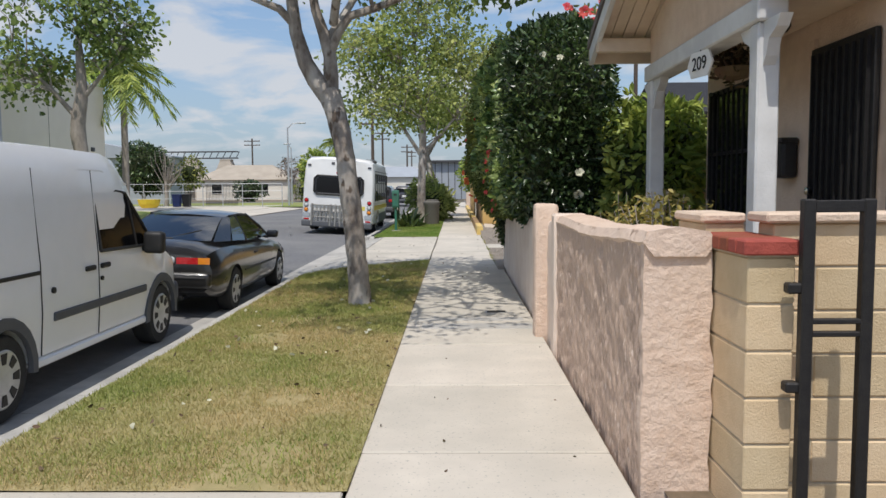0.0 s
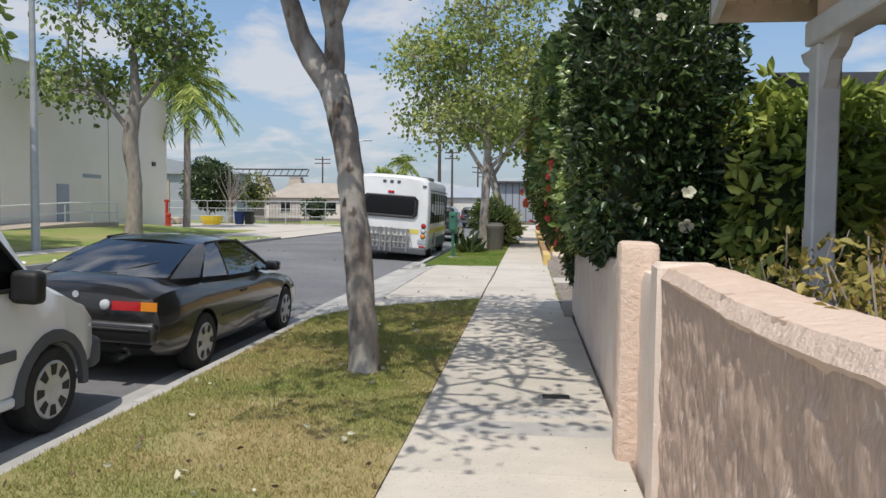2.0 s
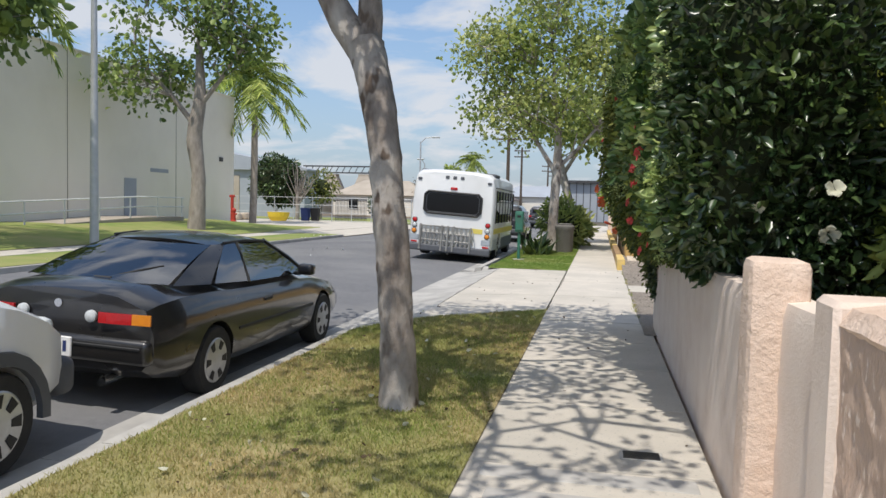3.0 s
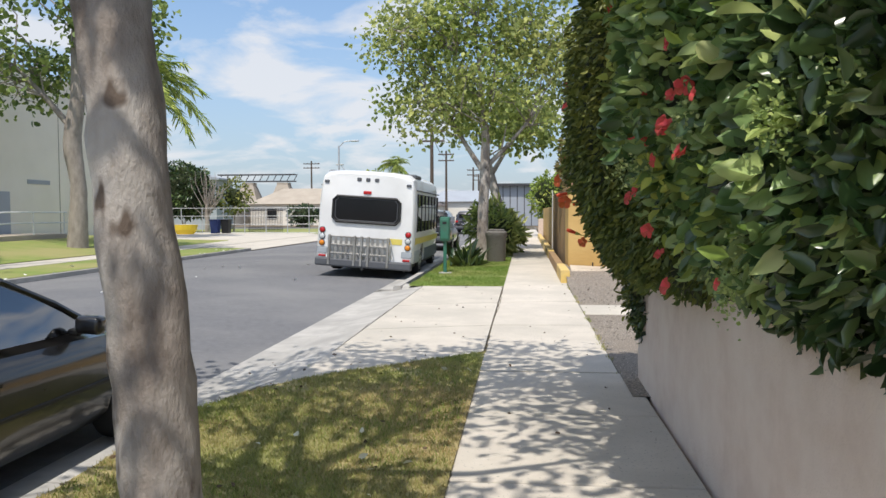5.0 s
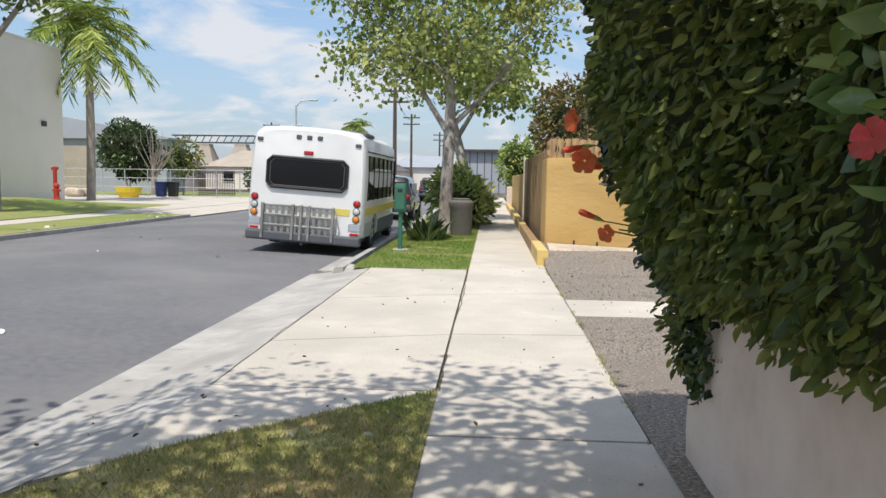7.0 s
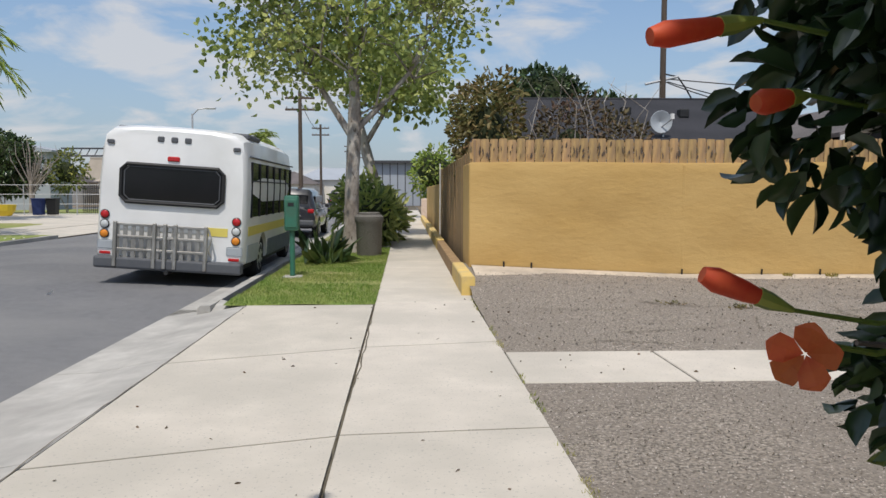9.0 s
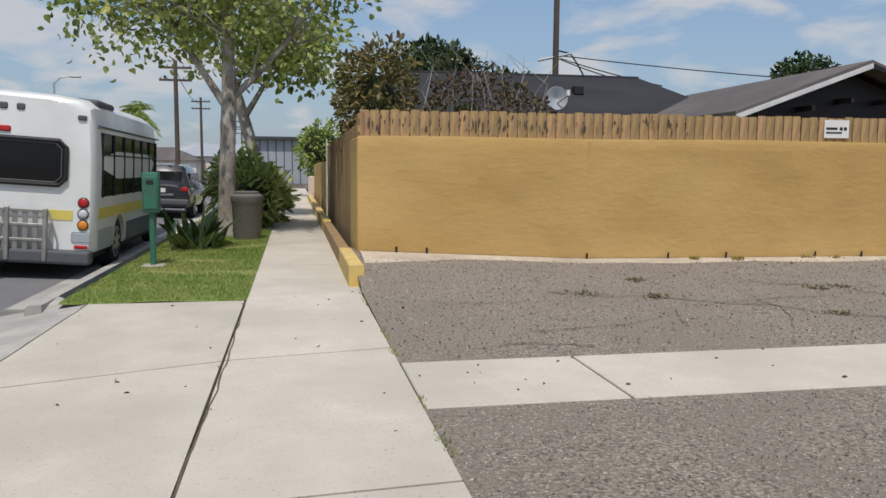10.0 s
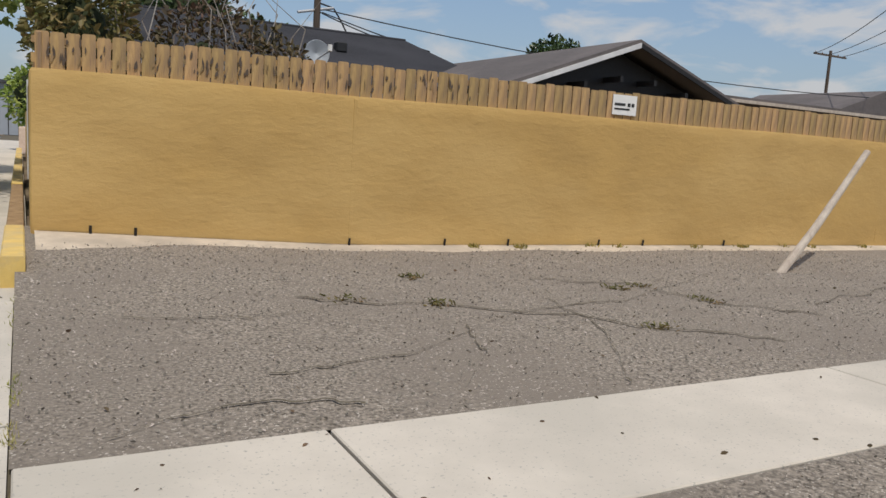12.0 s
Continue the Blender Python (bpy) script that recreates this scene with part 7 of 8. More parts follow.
# hanging basket under the beam
hb = thing("hanging_basket", (PX + 0.2, 6.42, 2.34), label="brown hanging basket of dried stems under the porch beam", category="basket")
part("bowl", turned([(0.03, 0.0), (0.11, 0.02), (0.15, 0.06), (0.16, 0.1)], 16), "leaf_brown", hb)
for k in range(3):
    a = 2.1 * k
    part("chain", rod((0.145 * math.cos(a), 0.145 * math.sin(a), 0.1), (0, 0, 0.38), 0.006, None, 5), "iron", hb)
g = np.random.default_rng(77)
c = g.normal(0, 0.065, (420, 3)) + np.array([0, 0, 0.14])
leaf_mesh("dried_growth", c, g.normal(0, 1, (420, 3)) + np.array([0, 0, 0.5]), 0.07, "leaf_brown", hb, g, width=0.3)["kind"] = "stuff"
# black bins behind the wall
for x, y in ((1.75, 8.75),):
    bn = thing("wheeled_bin", (x, y, 0.02), 8, "black plastic wheeled bin with its lid shut", "bin")
    part("body", loft([[(-w, -w, z), (w, -w, z), (w, w, z), (-w, w, z)] for w, z in ((0.22, 0.08), (0.28, 0.95))]), "black", bn)
    part("lid", box((-0.31, -0.32, 0.95), (0.31, 0.33, 1.02), 0.025, seg=2), "black", bn)
    for s in (-1, 1):
        part("wheel", turned([(0.1, -0.025), (0.1, 0.025)], 16, "X", (s * 0.2, 0.22, 0.1)), "rubber", bn)
# neighbour's dark roofed house beyond the shrub
nb = thing("neighbour_house", (0, 0, 0), label="plain beige house with a low dark roof beyond the hedge", category="house")
part("wall", box((3.3, 10.2, 0), (9.5, 13.9, 2.35)), "ochre", nb)
part("roof", prism([(9.7, 2.3), (9.7, 2.4), (12.0, 3.05), (14.1, 2.4), (14.1, 2.3)], "x", 2.9, 9.8), "roof_dark", nb)


# ---- across the street ----
big = thing("warehouse", (0, 0, 0), label="large plain cream tilt-up building across the street", category="building")
part("wall", box((-23.3, -20, 0.0), (-23, 51.0, 8.0)), "wall_far", big)
part("wall", box((-60, 50.7, 0.0), (-23.3, 51.0, 8.0)), "wall_far", big)
part("wall", box((-60, -20, 0.0), (-23.3, -19.7, 8.0)), "wall_far", big)
part("roof", box((-60, -19.7, 7.4), (-23.3, 50.7, 7.6)), "wall_grey", big)
part("parapet_cap", box((-23.36, -20.05, 8.0), (-22.94, 51.05, 8.08)), "wall_far", big)
for y in (8.0, 17.0, 26.0, 35.0, 44.0):
    part("panel_joint", box((-22.998, y, 0.3), (-22.99, y + 0.03, 8.0)), "seam", big)
part("wall_sign", box((-23.0, 41.5, 2.9), (-22.97, 43.2, 3.1)), "wall_grey", big)
part("wall_vent", box((-23.0, 49.0, 3.9), (-22.9, 49.35, 4.15)), "steel_far", big)
part("service_door", box((-23.0, 39.2, 0.4), (-22.96, 40.2, 2.5)), "wall_grey", big)
part("access_ramp", prism([(24.0, 0.1), (40.5, 0.1), (40.5, 0.62), (36.5, 0.62), (24.0, 0.15)], "x", -22.9, -20.5), "tan_far", big)
rail = thing("ramp_rail", (0, 0, 0), label="white tubular handrail along the ramp", category="rail")
for y in [25 + 2.2 * k for k in range(8)]:
    z = 0.15 + 0.47 * min(1, max(0, (y - 24) / 12.5))
    part("post", rod((-20.55, y, z - 0.2), (-20.55, y, z + 0.95), 0.03, None, 8), "white_paint", rail)
for h in (0.95, 0.5):
    part("rail", tube([(-20.55, 24.5, 0.15 + h), (-20.55, 36.5, 0.62 + h), (-20.55, 40.6, 0.62 + h)], [0.03] * 3, 8), "white_paint", rail)
hyd = thing("fire_hydrant", (-20.0, 45.0, far_lawn_z(-20, 45)), label="red fire hydrant with a tall red riser pipe on the lawn", category="hydrant")
part("barrel", turned([(0.16, 0), (0.16, 0.05), (0.11, 0.08), (0.11, 0.55), (0.14, 0.58), (0.13, 0.68), (0.03, 0.76)], 16), "red_paint", hyd)
part("outlet", rod((-0.18, 0, 0.42), (0.18, 0, 0.42), 0.06), "red_paint", hyd)
part("riser", rod((-0.4, 0.6, 0), (-0.4, 0.6, 1.5), 0.09), "red_paint", hyd)
part("riser_cap", rod((-0.55, 0.6, 1.42), (-0.25, 0.6, 1.42), 0.07), "red_paint", hyd)


def street_lamp(at, h, arm, label, r=0.1):
    t = thing("street_lamp", at, label=label, category="street lamp")
    part("pole", rod((0, 0, -0.1), (0, 0, h), r, r * 0.6, 12), "galv", t)
    part("arm", tube([(0, 0, h - 0.1), (arm * 0.4, 0, h + 0.3), (arm, 0, h + 0.38)], [r * 0.45] * 3, 8), "galv", t)
    part("head", box((arm - 0.1, -0.13, h + 0.3), (arm + 0.55, 0.13, h + 0.42), 0.04), "galv", t)
    return t


street_lamp((-15.6, 26.5, 0.0), 8.6, 2.0, "pale concrete street lamp on the far verge", 0.14)
street_lamp((-14.2, 66.0, 0.0), 6.6, 1.0, "grey street lamp at the far bend")
street_lamp((-15.2, 72.0, 0.0), 5.2, -0.6, "short grey street lamp at the far bend", 0.08)
# lower grey building and the planted yard beyond the driveway
g2 = thing("grey_shed", (0, 0, 0), label="long low grey building with a sloping roof", category="building")
part("wall", box((-60, 76, 0), (-28, 80, 4.6)), "wall_grey", g2)
part("roof", prism([(-60, 6.9), (-38, 6.6), (-27.6, 4.7), (-27.6, 4.55), (-60, 4.55)], "y", 75.6, 80.4), "wall_grey", g2)
part("loading_door", box((-37.2, 75.9, 0), (-34.8, 76.02, 4.0)), "tan_far", g2)
shrub("yard_tree", (-26.5, 66.0, 0.0), [((0, 0, 3.4), (2.1, 1.8, 2.0)), ((0.6, 0, 2.6), (1.6, 1.5, 1.5))], 2600, 0.3, "leaf_dark", "dense dark green tree beside the yard", 61, category="tree", core=0.85)
shrub("yard_tree", (-23.3, 68.0, 0.0), [((0, 0, 2.8), (1.3, 1.2, 1.4))], 700, 0.25, "leaf_fig", "thin olive tree beside the yard", 62, category="tree", core=0.5)
bare = thing("bare_tree", (-24.3, 65.0, 0), label="bare grey tree in the yard", category="tree")
g = np.random.default_rng(63)
bm = tube([(0, 0, -0.1), (0.05, 0, 1.2), (0, 0, 2.2)], [0.2, 0.17, 0.14], 10)
for k in range(26):
    a = Vector((0, 0, 0.9 + 1.2 * g.random()))
    d = Vector((g.normal(0, 0.5), g.normal(0, 0.3), 1.0)).normalized()
    b = a + d * (1.2 + 1.3 * g.random())
    tube([a, b, b + Vector((g.normal(0, 0.2), 0, 0.9))], [0.05, 0.03, 0.008], 5, bm)
part("trunk", bm, "bark_far", bare)
fence2 = thing("mesh_fence", (0, 0, 0), label="grey wire mesh fence round the far yard", category="fence")
for k in range(16):
    part("post", rod((-38 + 1.6 * k, 62.5, 0), (-38 + 1.6 * k, 62.5, 1.9), 0.035, None, 6), "galv", fence2)
for z in (0.1, 0.7, 1.3, 1.88):
    part("rail", rod((-38, 62.5, z), (-14, 62.5, z), 0.02, None, 6), "galv", fence2)
gt = thing("iron_fence", (0, 0, 0), label="black iron picket gate at the far driveway", category="fence")
for k in range(22):
    part("picket", rod((-20.6 + 0.12 * k, 64, 0), (-20.6 + 0.12 * k, 64, 1.9), 0.022, None, 5), "iron", gt)
for z in (0.3, 1.7):
    part("rail", rod((-20.7, 64, z), (-18.0, 64, z), 0.03, None, 6), "iron", gt)
for x, y, mt, lb in ((-21.8, 60.5, "blue", "dark blue wheeled bin on the driveway"), (-21.2, 61.0, "black", "black wheeled bin on the driveway")):
    bn = thing("wheeled_bin", (x, y, 0.03), 0, lb, "bin")
    part("body", loft([[(-w, -w, z), (w, -w, z), (w, w, z), (-w, w, z)] for w, z in ((0.24, 0.06), (0.3, 0.98))]), mt, bn)
    part("lid", box((-0.33, -0.34, 0.98), (0.33, 0.34, 1.05), 0.02), mt, bn)
ys = single("yellow_tub", loft([[(w * math.cos(a) * 1.5 - 24.0, w * math.sin(a) + 60.5, z) for a in [k * math.pi / 8 for k in range(16)]] for w, z in ((0.4, 0.03), (0.55, 0.35), (0.6, 0.7))]), "plain_yellow", "bright yellow plastic tub on the driveway", "tub")
for k, (x, y) in enumerate(((-27.6, 60.2), (-26.9, 60.6), (-27.2, 59.8))):
    single("rubble_sack", roughen(box((x - 0.45, y - 0.4, 0.03), (x + 0.45, y + 0.4, 0.6), 0.2, seg=3), 0.08, 2), "skirt", "pale full sack lying on the driveway", "sack", "sacks on the driveway")
# two tall tan hoppers under a steel gantry
hop = thing("hopper_plant", (0, 0, 0), label="two tan concrete hoppers under a dark steel gantry", category="plant building")
for x in (-37.2, -32.4):
    part("hopper", loft([[(x + w * c, 110 + w * s, z) for c, s in ((1, 1), (-1, 1), (-1, -1), (1, -1))] for w, z in ((2.4, 0.0), (1.9, 2.0), (0.75, 5.3), (0.75, 5.6))]), "tan_far", hop)
for z in (5.7, 6.6):
    part("gantry_beam", box((-41.5, 109.6, z), (-30.8, 110.4, z + 0.16)), "steel_far", hop)
for k in range(12):
    part("gantry_strut", rod((-41.4 + 0.95 * k, 109.7, 5.8), (-40.9 + 0.95 * k, 109.7, 6.7), 0.06, None, 5), "steel_far", hop)


def far_house(at, w, d, h, label, wall_m="wall_far", roof_m="roof_brown", rise=1.6):
    t = thing("far_house", at, label=label, category="house")
    part("wall", box((-w, -d, 0), (w, d, h)), wall_m, t)
    part("roof", loft([[(-w - 0.4, -d - 0.4, h), (w + 0.4, -d - 0.4, h), (w + 0.4, d + 0.4, h), (-w - 0.4, d + 0.4, h)], [(-w * 0.5, -0.1, h + rise), (w * 0.5, -0.1, h + rise), (w * 0.5, 0.1, h + rise), (-w * 0.5, 0.1, h + rise)]]), roof_m, t)
    for x in (-0.55, 0.45):
        wn_ = part("window", box((w * x - 0.6, -d - 0.05, 0.9), (w * x + 0.6, -d + 0.02, 2.0), 0.01), "dark_glass", t)
        part("frame", box((w * x - 0.68, -d - 0.07, 0.82), (w * x + 0.68, -d - 0.04, 0.9)), "white_paint", wn_)
    return t


far_house((-27.5, 104, 0), 6, 4, 2.6, "low tan-roofed house beyond the cross street", "wall_far", "tan_far", 2.0)
far_house((-17.0, 112, 0), 6, 4, 2.4, "low grey-roofed house beyond the cross street")
far_house((-40.0, 100, 0), 5, 4, 2.5, "low house half hidden behind the yard")
poll = crown_tree("pollarded_tree", (-20.5, 98.0, 0), [(0, 0, -0.2), (0, 0, 1.5), (0.1, 0, 2.6)], [0.35, 0.3, 0.25], [((0, 0, 4.0), (2.3, 2.0, 1.6))], "pollarded tree with knobbly bare limbs", "leaf_brown", 0.16, 46, 14, 0.2, "bark", 71, twig=0.09)
shrub("yard_shrub", (-24.5, 92.0, 0), [((0, 0, 1.2), (1.8, 1.3, 1.2))], 700, 0.3, "leaf_dark", "dark rounded shrub by the far yard", 72)
shrub("yard_shrub", (-16.5, 90.0, 0), [((0, 0, 1.1), (2.4, 1.0, 1.1)), ((3, 0, 0.9), (1.2, 0.9, 0.9))], 900, 0.3, "leaf_fig", "olive hedge by the far yard", 73)
shrub("green_tree", (-16.0, 91.0, 0), [((0, 0, 3.6), (2.2, 2, 2.2)), ((1.4, 0, 2.8), (1.8, 1.8, 1.6))], 2200, 0.4, "leaf_lime", "bright green bushy tree beyond the bus", 74, category="tree")
cs = thing("chevron_sign", (-12.9, 78.0, 0), label="yellow chevron road sign with a black arrow", category="sign")
part("post", rod((0, 0, 0), (0, 0, 2.2), 0.04, None, 8), "galv", cs)
part("plate", box((-0.5, -0.05, 1.5), (0.5, -0.03, 2.6), 0.005), "plain_yellow", cs)
part("arrow", prism([(0.3, 2.45), (-0.05, 2.45), (-0.35, 2.05), (-0.05, 1.65), (0.3, 1.65), (0.0, 2.05)], "y", -0.062, -0.05), "ink", cs)
# shed at the street's end
sh = thing("metal_shed", (0, 0, 0), label="long blue-grey metal shed at the street's end", category="building")
part("wall", box((-3.6, 96.0, 0), (40, 110, 4.5)), "wall_grey", sh)
part("roof", prism([(-4.0, 4.5), (40.2, 4.5), (40.2, 4.75), (-4.0, 4.75)], "y", 95.4, 110.5), "steel_far", sh)
for k in range(14):
    part("wall_rib", box((-3.4 + 0.8 * k, 95.95, 0), (-3.32 + 0.8 * k, 96.0, 4.5)), "steel_far", sh)
far_house((-9.0, 118, 0), 5, 4, 3.0, "pale low house beyond the cross street", "wall_far", "wall_grey")
# distance: a low ridge and town line all round
bm = bmesh.new()
ring = []
for k in range(73):
    a = 2 * math.pi * k / 72
    h = 6 + 10 * (0.5 + 0.5 * noise.noise((math.cos(a) * 2.2, math.sin(a) * 2.2, 5)))
    ring.append([(700 * math.cos(a), 700 * math.sin(a), -2), (720 * math.cos(a), 720 * math.sin(a), h)])
single("backdrop", loft(ring, False, False, bm), "hill", "low ridge in the distance, haze painted into its colour", "backdrop", kind="structure")
hill = single("hill_backdrop", sheet([-330 + 20 * k for k in range(12)], [300, 340, 380], lambda x, y: (22 * math.exp(-((x + 190) / 60) ** 2)) * (1 if y == 340 else 0) - 1), "hill", "hill far behind the building, haze painted as blue-grey", "backdrop", kind="structure", smooth=True)


# ---- utility poles and cables ----
def utility_pole(at, h, label, arms=(0.4,), width=2.2, turn=0.0):
    t = thing("utility_pole", at, turn, label, "utility pole")
    part("pole", rod((0, 0, -0.2), (0, 0, h), 0.15, 0.11, 10), "pole_wood", t)
    for d in arms:
        arm = part("cross_arm", box((-width / 2, -0.06, h - d - 0.06), (width / 2, 0.06, h - d + 0.06)), "pole_wood", t)
        for s in (-0.9, -0.5, 0.5, 0.9):
            part("insulator", turned([(0.04, h - d + 0.06), (0.06, h - d + 0.12), (0.03, h - d + 0.2)], 8, "Z", (s * width / 2, 0, 0)), "galv", arm)
    return t


def cable(a, b, sag, label="thin black overhead cable between poles"):
    a, b = Vector(a), Vector(b)
    pts = [a.lerp(b, k / 12) - Vector((0, 0, sag * 4 * (k / 12) * (1 - k / 12))) for k in range(13)]
    single("cable", tube(pts, [0.022] * 13, 5), "black", label, "cable", "overhead cables")


utility_pole((10.0, 44.0, 0), 9.0, "tall dark wooden utility pole behind the dark roof", ())
pb = thing("pole_bracket", (10.0, 44.0, 5.9), label="cable bracket and loops on the utility pole", category="bracket")
part("arm", rod((-0.7, 0, -0.2), (0.6, 0, 0.1), 0.05), "galv", pb)
part("loop", tube([(0.1, 0, 0.2), (0.6, 0, 0.1), (0.9, 0, -0.3), (1.2, 0, -0.8)], [0.03] * 4, 6), "black", pb)
cable((10.3, 44, 5.9), (40, 42, 5.2), 0.5)
cable((10.2, 44, 5.8), (12.5, 40, 4.4), 0.05)
cable((10.1, 44, 5.8), (11.2, 40, 4.5), 0.05)
utility_pole((52.8, 55.0, 0), 10.0, "wooden utility pole with cross arm behind the yards", (0.35,), 3.6)
for k in range(3):
    cable((51.2 + 1.5 * k, 55, 9.7), (20 + 0.8 * k, 25 - 2 * k, 9.2 + 0.2 * k), 0.8)
for y, x, h in ((62, -6.6, 7.6), (96, -9.0, 8.5), (120, -7.5, 8.0), (150, -8.5, 8.5)):
    utility_pole((x + 0.0, y, 0), h, "distant wooden utility pole along the street", (0.4, 1.1), 1.8)
cable((-6.6, 62, 7.1), (-9, 96, 8.0), 0.6)
utility_pole((-30.8, 118, 0), 9.0, "distant wooden utility pole by the hoppers", (0.4, 1.0), 2.4)

# ---- roofs behind the ochre wall ----
dr = thing("dark_roof_house", (0, 0, 0), label="house with a large charcoal shingle hip roof", category="house")
part("wall", box((2.2, 36.6, 0), (13.2, 43.5, 2.9)), "wall_far", dr)
part("roof", loft([[(1.6, 36.0, 2.85), (13.9, 36.0, 2.85), (13.9, 44.0, 2.85), (1.6, 44.0, 2.85)], [(3.4, 39.9, 4.6), (11.6, 39.9, 4.62), (11.6, 40.1, 4.62), (3.4, 40.1, 4.6)]]), "roof_dark", dr)
for x, y, z in ((6.45, 37.9, 3.72), (8.8, 38.3, 3.95), (7.0, 38.6, 4.05)):
    part("roof_vent", box((x - 0.16, y - 0.15, z - 0.1), (x + 0.16, y + 0.15, z + 0.18), 0.03), "black", dr)
part("ridge_cap", rod((3.4, 40, 4.62), (11.6, 40, 4.64), 0.06, None, 6), "roof_dark", dr)
sd = thing("satellite_dish", (7.6, 36.6, 3.1), label="grey satellite dish on a short mast on the roof", category="satellite dish")
part("mast", rod((0, 0, -0.2), (0, 0, 0.5), 0.03), "galv", sd)
part("dish", turned([(0.001, 0.06), (0.2, 0.02), (0.34, -0.06), (0.33, -0.08), (0.001, 0.04)], 20, "Y", (-0.12, -0.1, 0.45)), "bus_grey", sd)
part("feed_arm", rod((-0.1, -0.1, 0.3), (0.15, -0.5, 0.55), 0.02), "galv", sd)
part("feed_horn", rod((0.1, -0.5, 0.5), (0.1, -0.5, 0.66), 0.06), "paper", sd)
bg = thing("black_gable_house", (0, 0, 0), label="house with a black gable end and pale fascia", category="house")
part("gable_wall", prism([(10.2, 0), (10.2, 2.7), (13.1, 3.75), (16.2, 2.7), (16.2, 0)], "y", 31.3, 31.5), "iron", bg, "black painted gable end")
part("body", box((10.4, 31.5, 0), (16.0, 41, 2.7)), "wall_far", bg)
for a, b, z0, z1 in ((9.7, 13.1, 2.72, 3.95), (16.6, 13.1, 2.72, 3.95)):
    part("roof", prism([(a, z0), (b, z1), (b, z1 + 0.1), (a, z0 + 0.1)], "y", 30.7, 41.5), "roof_brown", bg)
    part("fascia", prism([(a, z0 - 0.09), (b, z1 - 0.09), (b, z1 + 0.02), (a, z0 + 0.02)], "y", 30.66, 30.7), "white_paint" if a < 13 else "iron", bg)
for x in (11.6, 12.6, 13.6, 14.6):
    part("rafter_end", box((x, 30.7, 2.85 + 0.36 * (1.6 - abs(x - 13.1)) * 0.55), (x + 0.09, 31.3, 2.97 + 0.36 * (1.6 - abs(x - 13.1)) * 0.55)), "iron", bg)
for x in (17.1, 17.75):
    tv = single("roof_turbine", turned([(0.16, 3.9), (0.16, 4.25), (0.27, 4.35), (0.3, 4.55), (0.2, 4.75), (0.02, 4.8)], 16, "Z", (x, 37.0, 0)), "black", "black round roof turbine vent", "vent", "roof turbines")
    part("stack", rod((x, 37, 2.6), (x, 37, 3.95), 0.14, None, 12), "black", tv)
lr = thing("low_roof_house", (0, 0, 0), label="low house with a long dark flat roof edge", category="house")
part("body", box((17.5, 35, 0), (44, 46, 3.3)), "iron", lr)
part("roof", prism([(17.0, 3.3), (45, 3.3), (45, 3.5), (17, 3.5)], "y", 34.4, 46.5), "roof_brown", lr)
part("fascia", box((17.0, 34.35, 3.32), (45, 34.4, 3.42)), "wood_pale", lr)
part("gable", prism([(33.5, 3.5), (40, 5.6), (46.5, 3.5)], "y", 42, 50), "roof_brown", lr)


# ---- small things along the walk ----
gb = thing("utility_pedestal", (-2.08, 26.7, 0.0), label="green metal utility box on a green post", category="utility box")
part("post", rod((0, 0, -0.05), (0, 0, 0.85), 0.045, None, 12), "green_box", gb)
part("box", roughen(box((-0.12, -0.1, 0.80), (0.12, 0.1, 1.40), 0.035, seg=2), 0), "green_box", gb, smooth=True)
part("door", box((-0.095, -0.112, 0.86), (0.095, -0.1, 1.33), 0.006), "green_box", gb)
part("vent", box((-0.05, -0.118, 1.22), (0.05, -0.11, 1.28)), "black", gb)
part("footing", box((-0.16, -0.16, -0.02), (0.16, 0.16, 0.03), 0.01), "kerb", gb)
bin_ = thing("litter_bin", (-0.98, 31.2, 0.0), label="grey pebble-concrete litter bin on the lawn", category="bin")
part("body", turned([(0.27, 0), (0.28, 0.03), (0.3, 0.75), (0.33, 0.8), (0.33, 0.9), (0.27, 0.95)], 20), "grey_stone", bin_, smooth=True)
part("rim", turned([(0.25, 0.93), (0.26, 0.98), (0.2, 1.0), (0.19, 0.94)], 20), "grey_stone", bin_)
lp = thing("leaning_post", (9.47, 23.6, 0.0), label="weathered pale post leaning over at its broken footing", category="post")
part("post", tube([(0, 0, 0.0), (0.9, 0.2, 0.62), (1.75, 0.42, 1.24), (2.35, 0.56, 1.7)], [0.055, 0.052, 0.05, 0.048], 10, None, 0.1, random.Random(2)), "wood_pale", lp)
part("footing", roughen(box((-0.35, -0.12, -0.03), (0.75, 0.3, 0.035), 0.02), 0.02, 3, 2), "kerb", lp)
sg = thing("warning_sign", (0, 0, 0), label="small white security notice screwed to the fence", category="sign")
q = A3 @ pose(7.30, 0.035, 2.0)
part("plate", box((0, 0, 0), (0.42, 0.012, 0.28), 0, None, q), "paper", sg)
for x0, x1, z0, z1 in ((0.03, 0.22, 0.13, 0.165), (0.03, 0.3, 0.07, 0.095), (0.26, 0.31, 0.12, 0.17), (0.33, 0.38, 0.12, 0.17)):
    part("print_bar", box((x0, -0.004, z0), (x1, 0.0, z1), 0, None, q), "ink", sg)
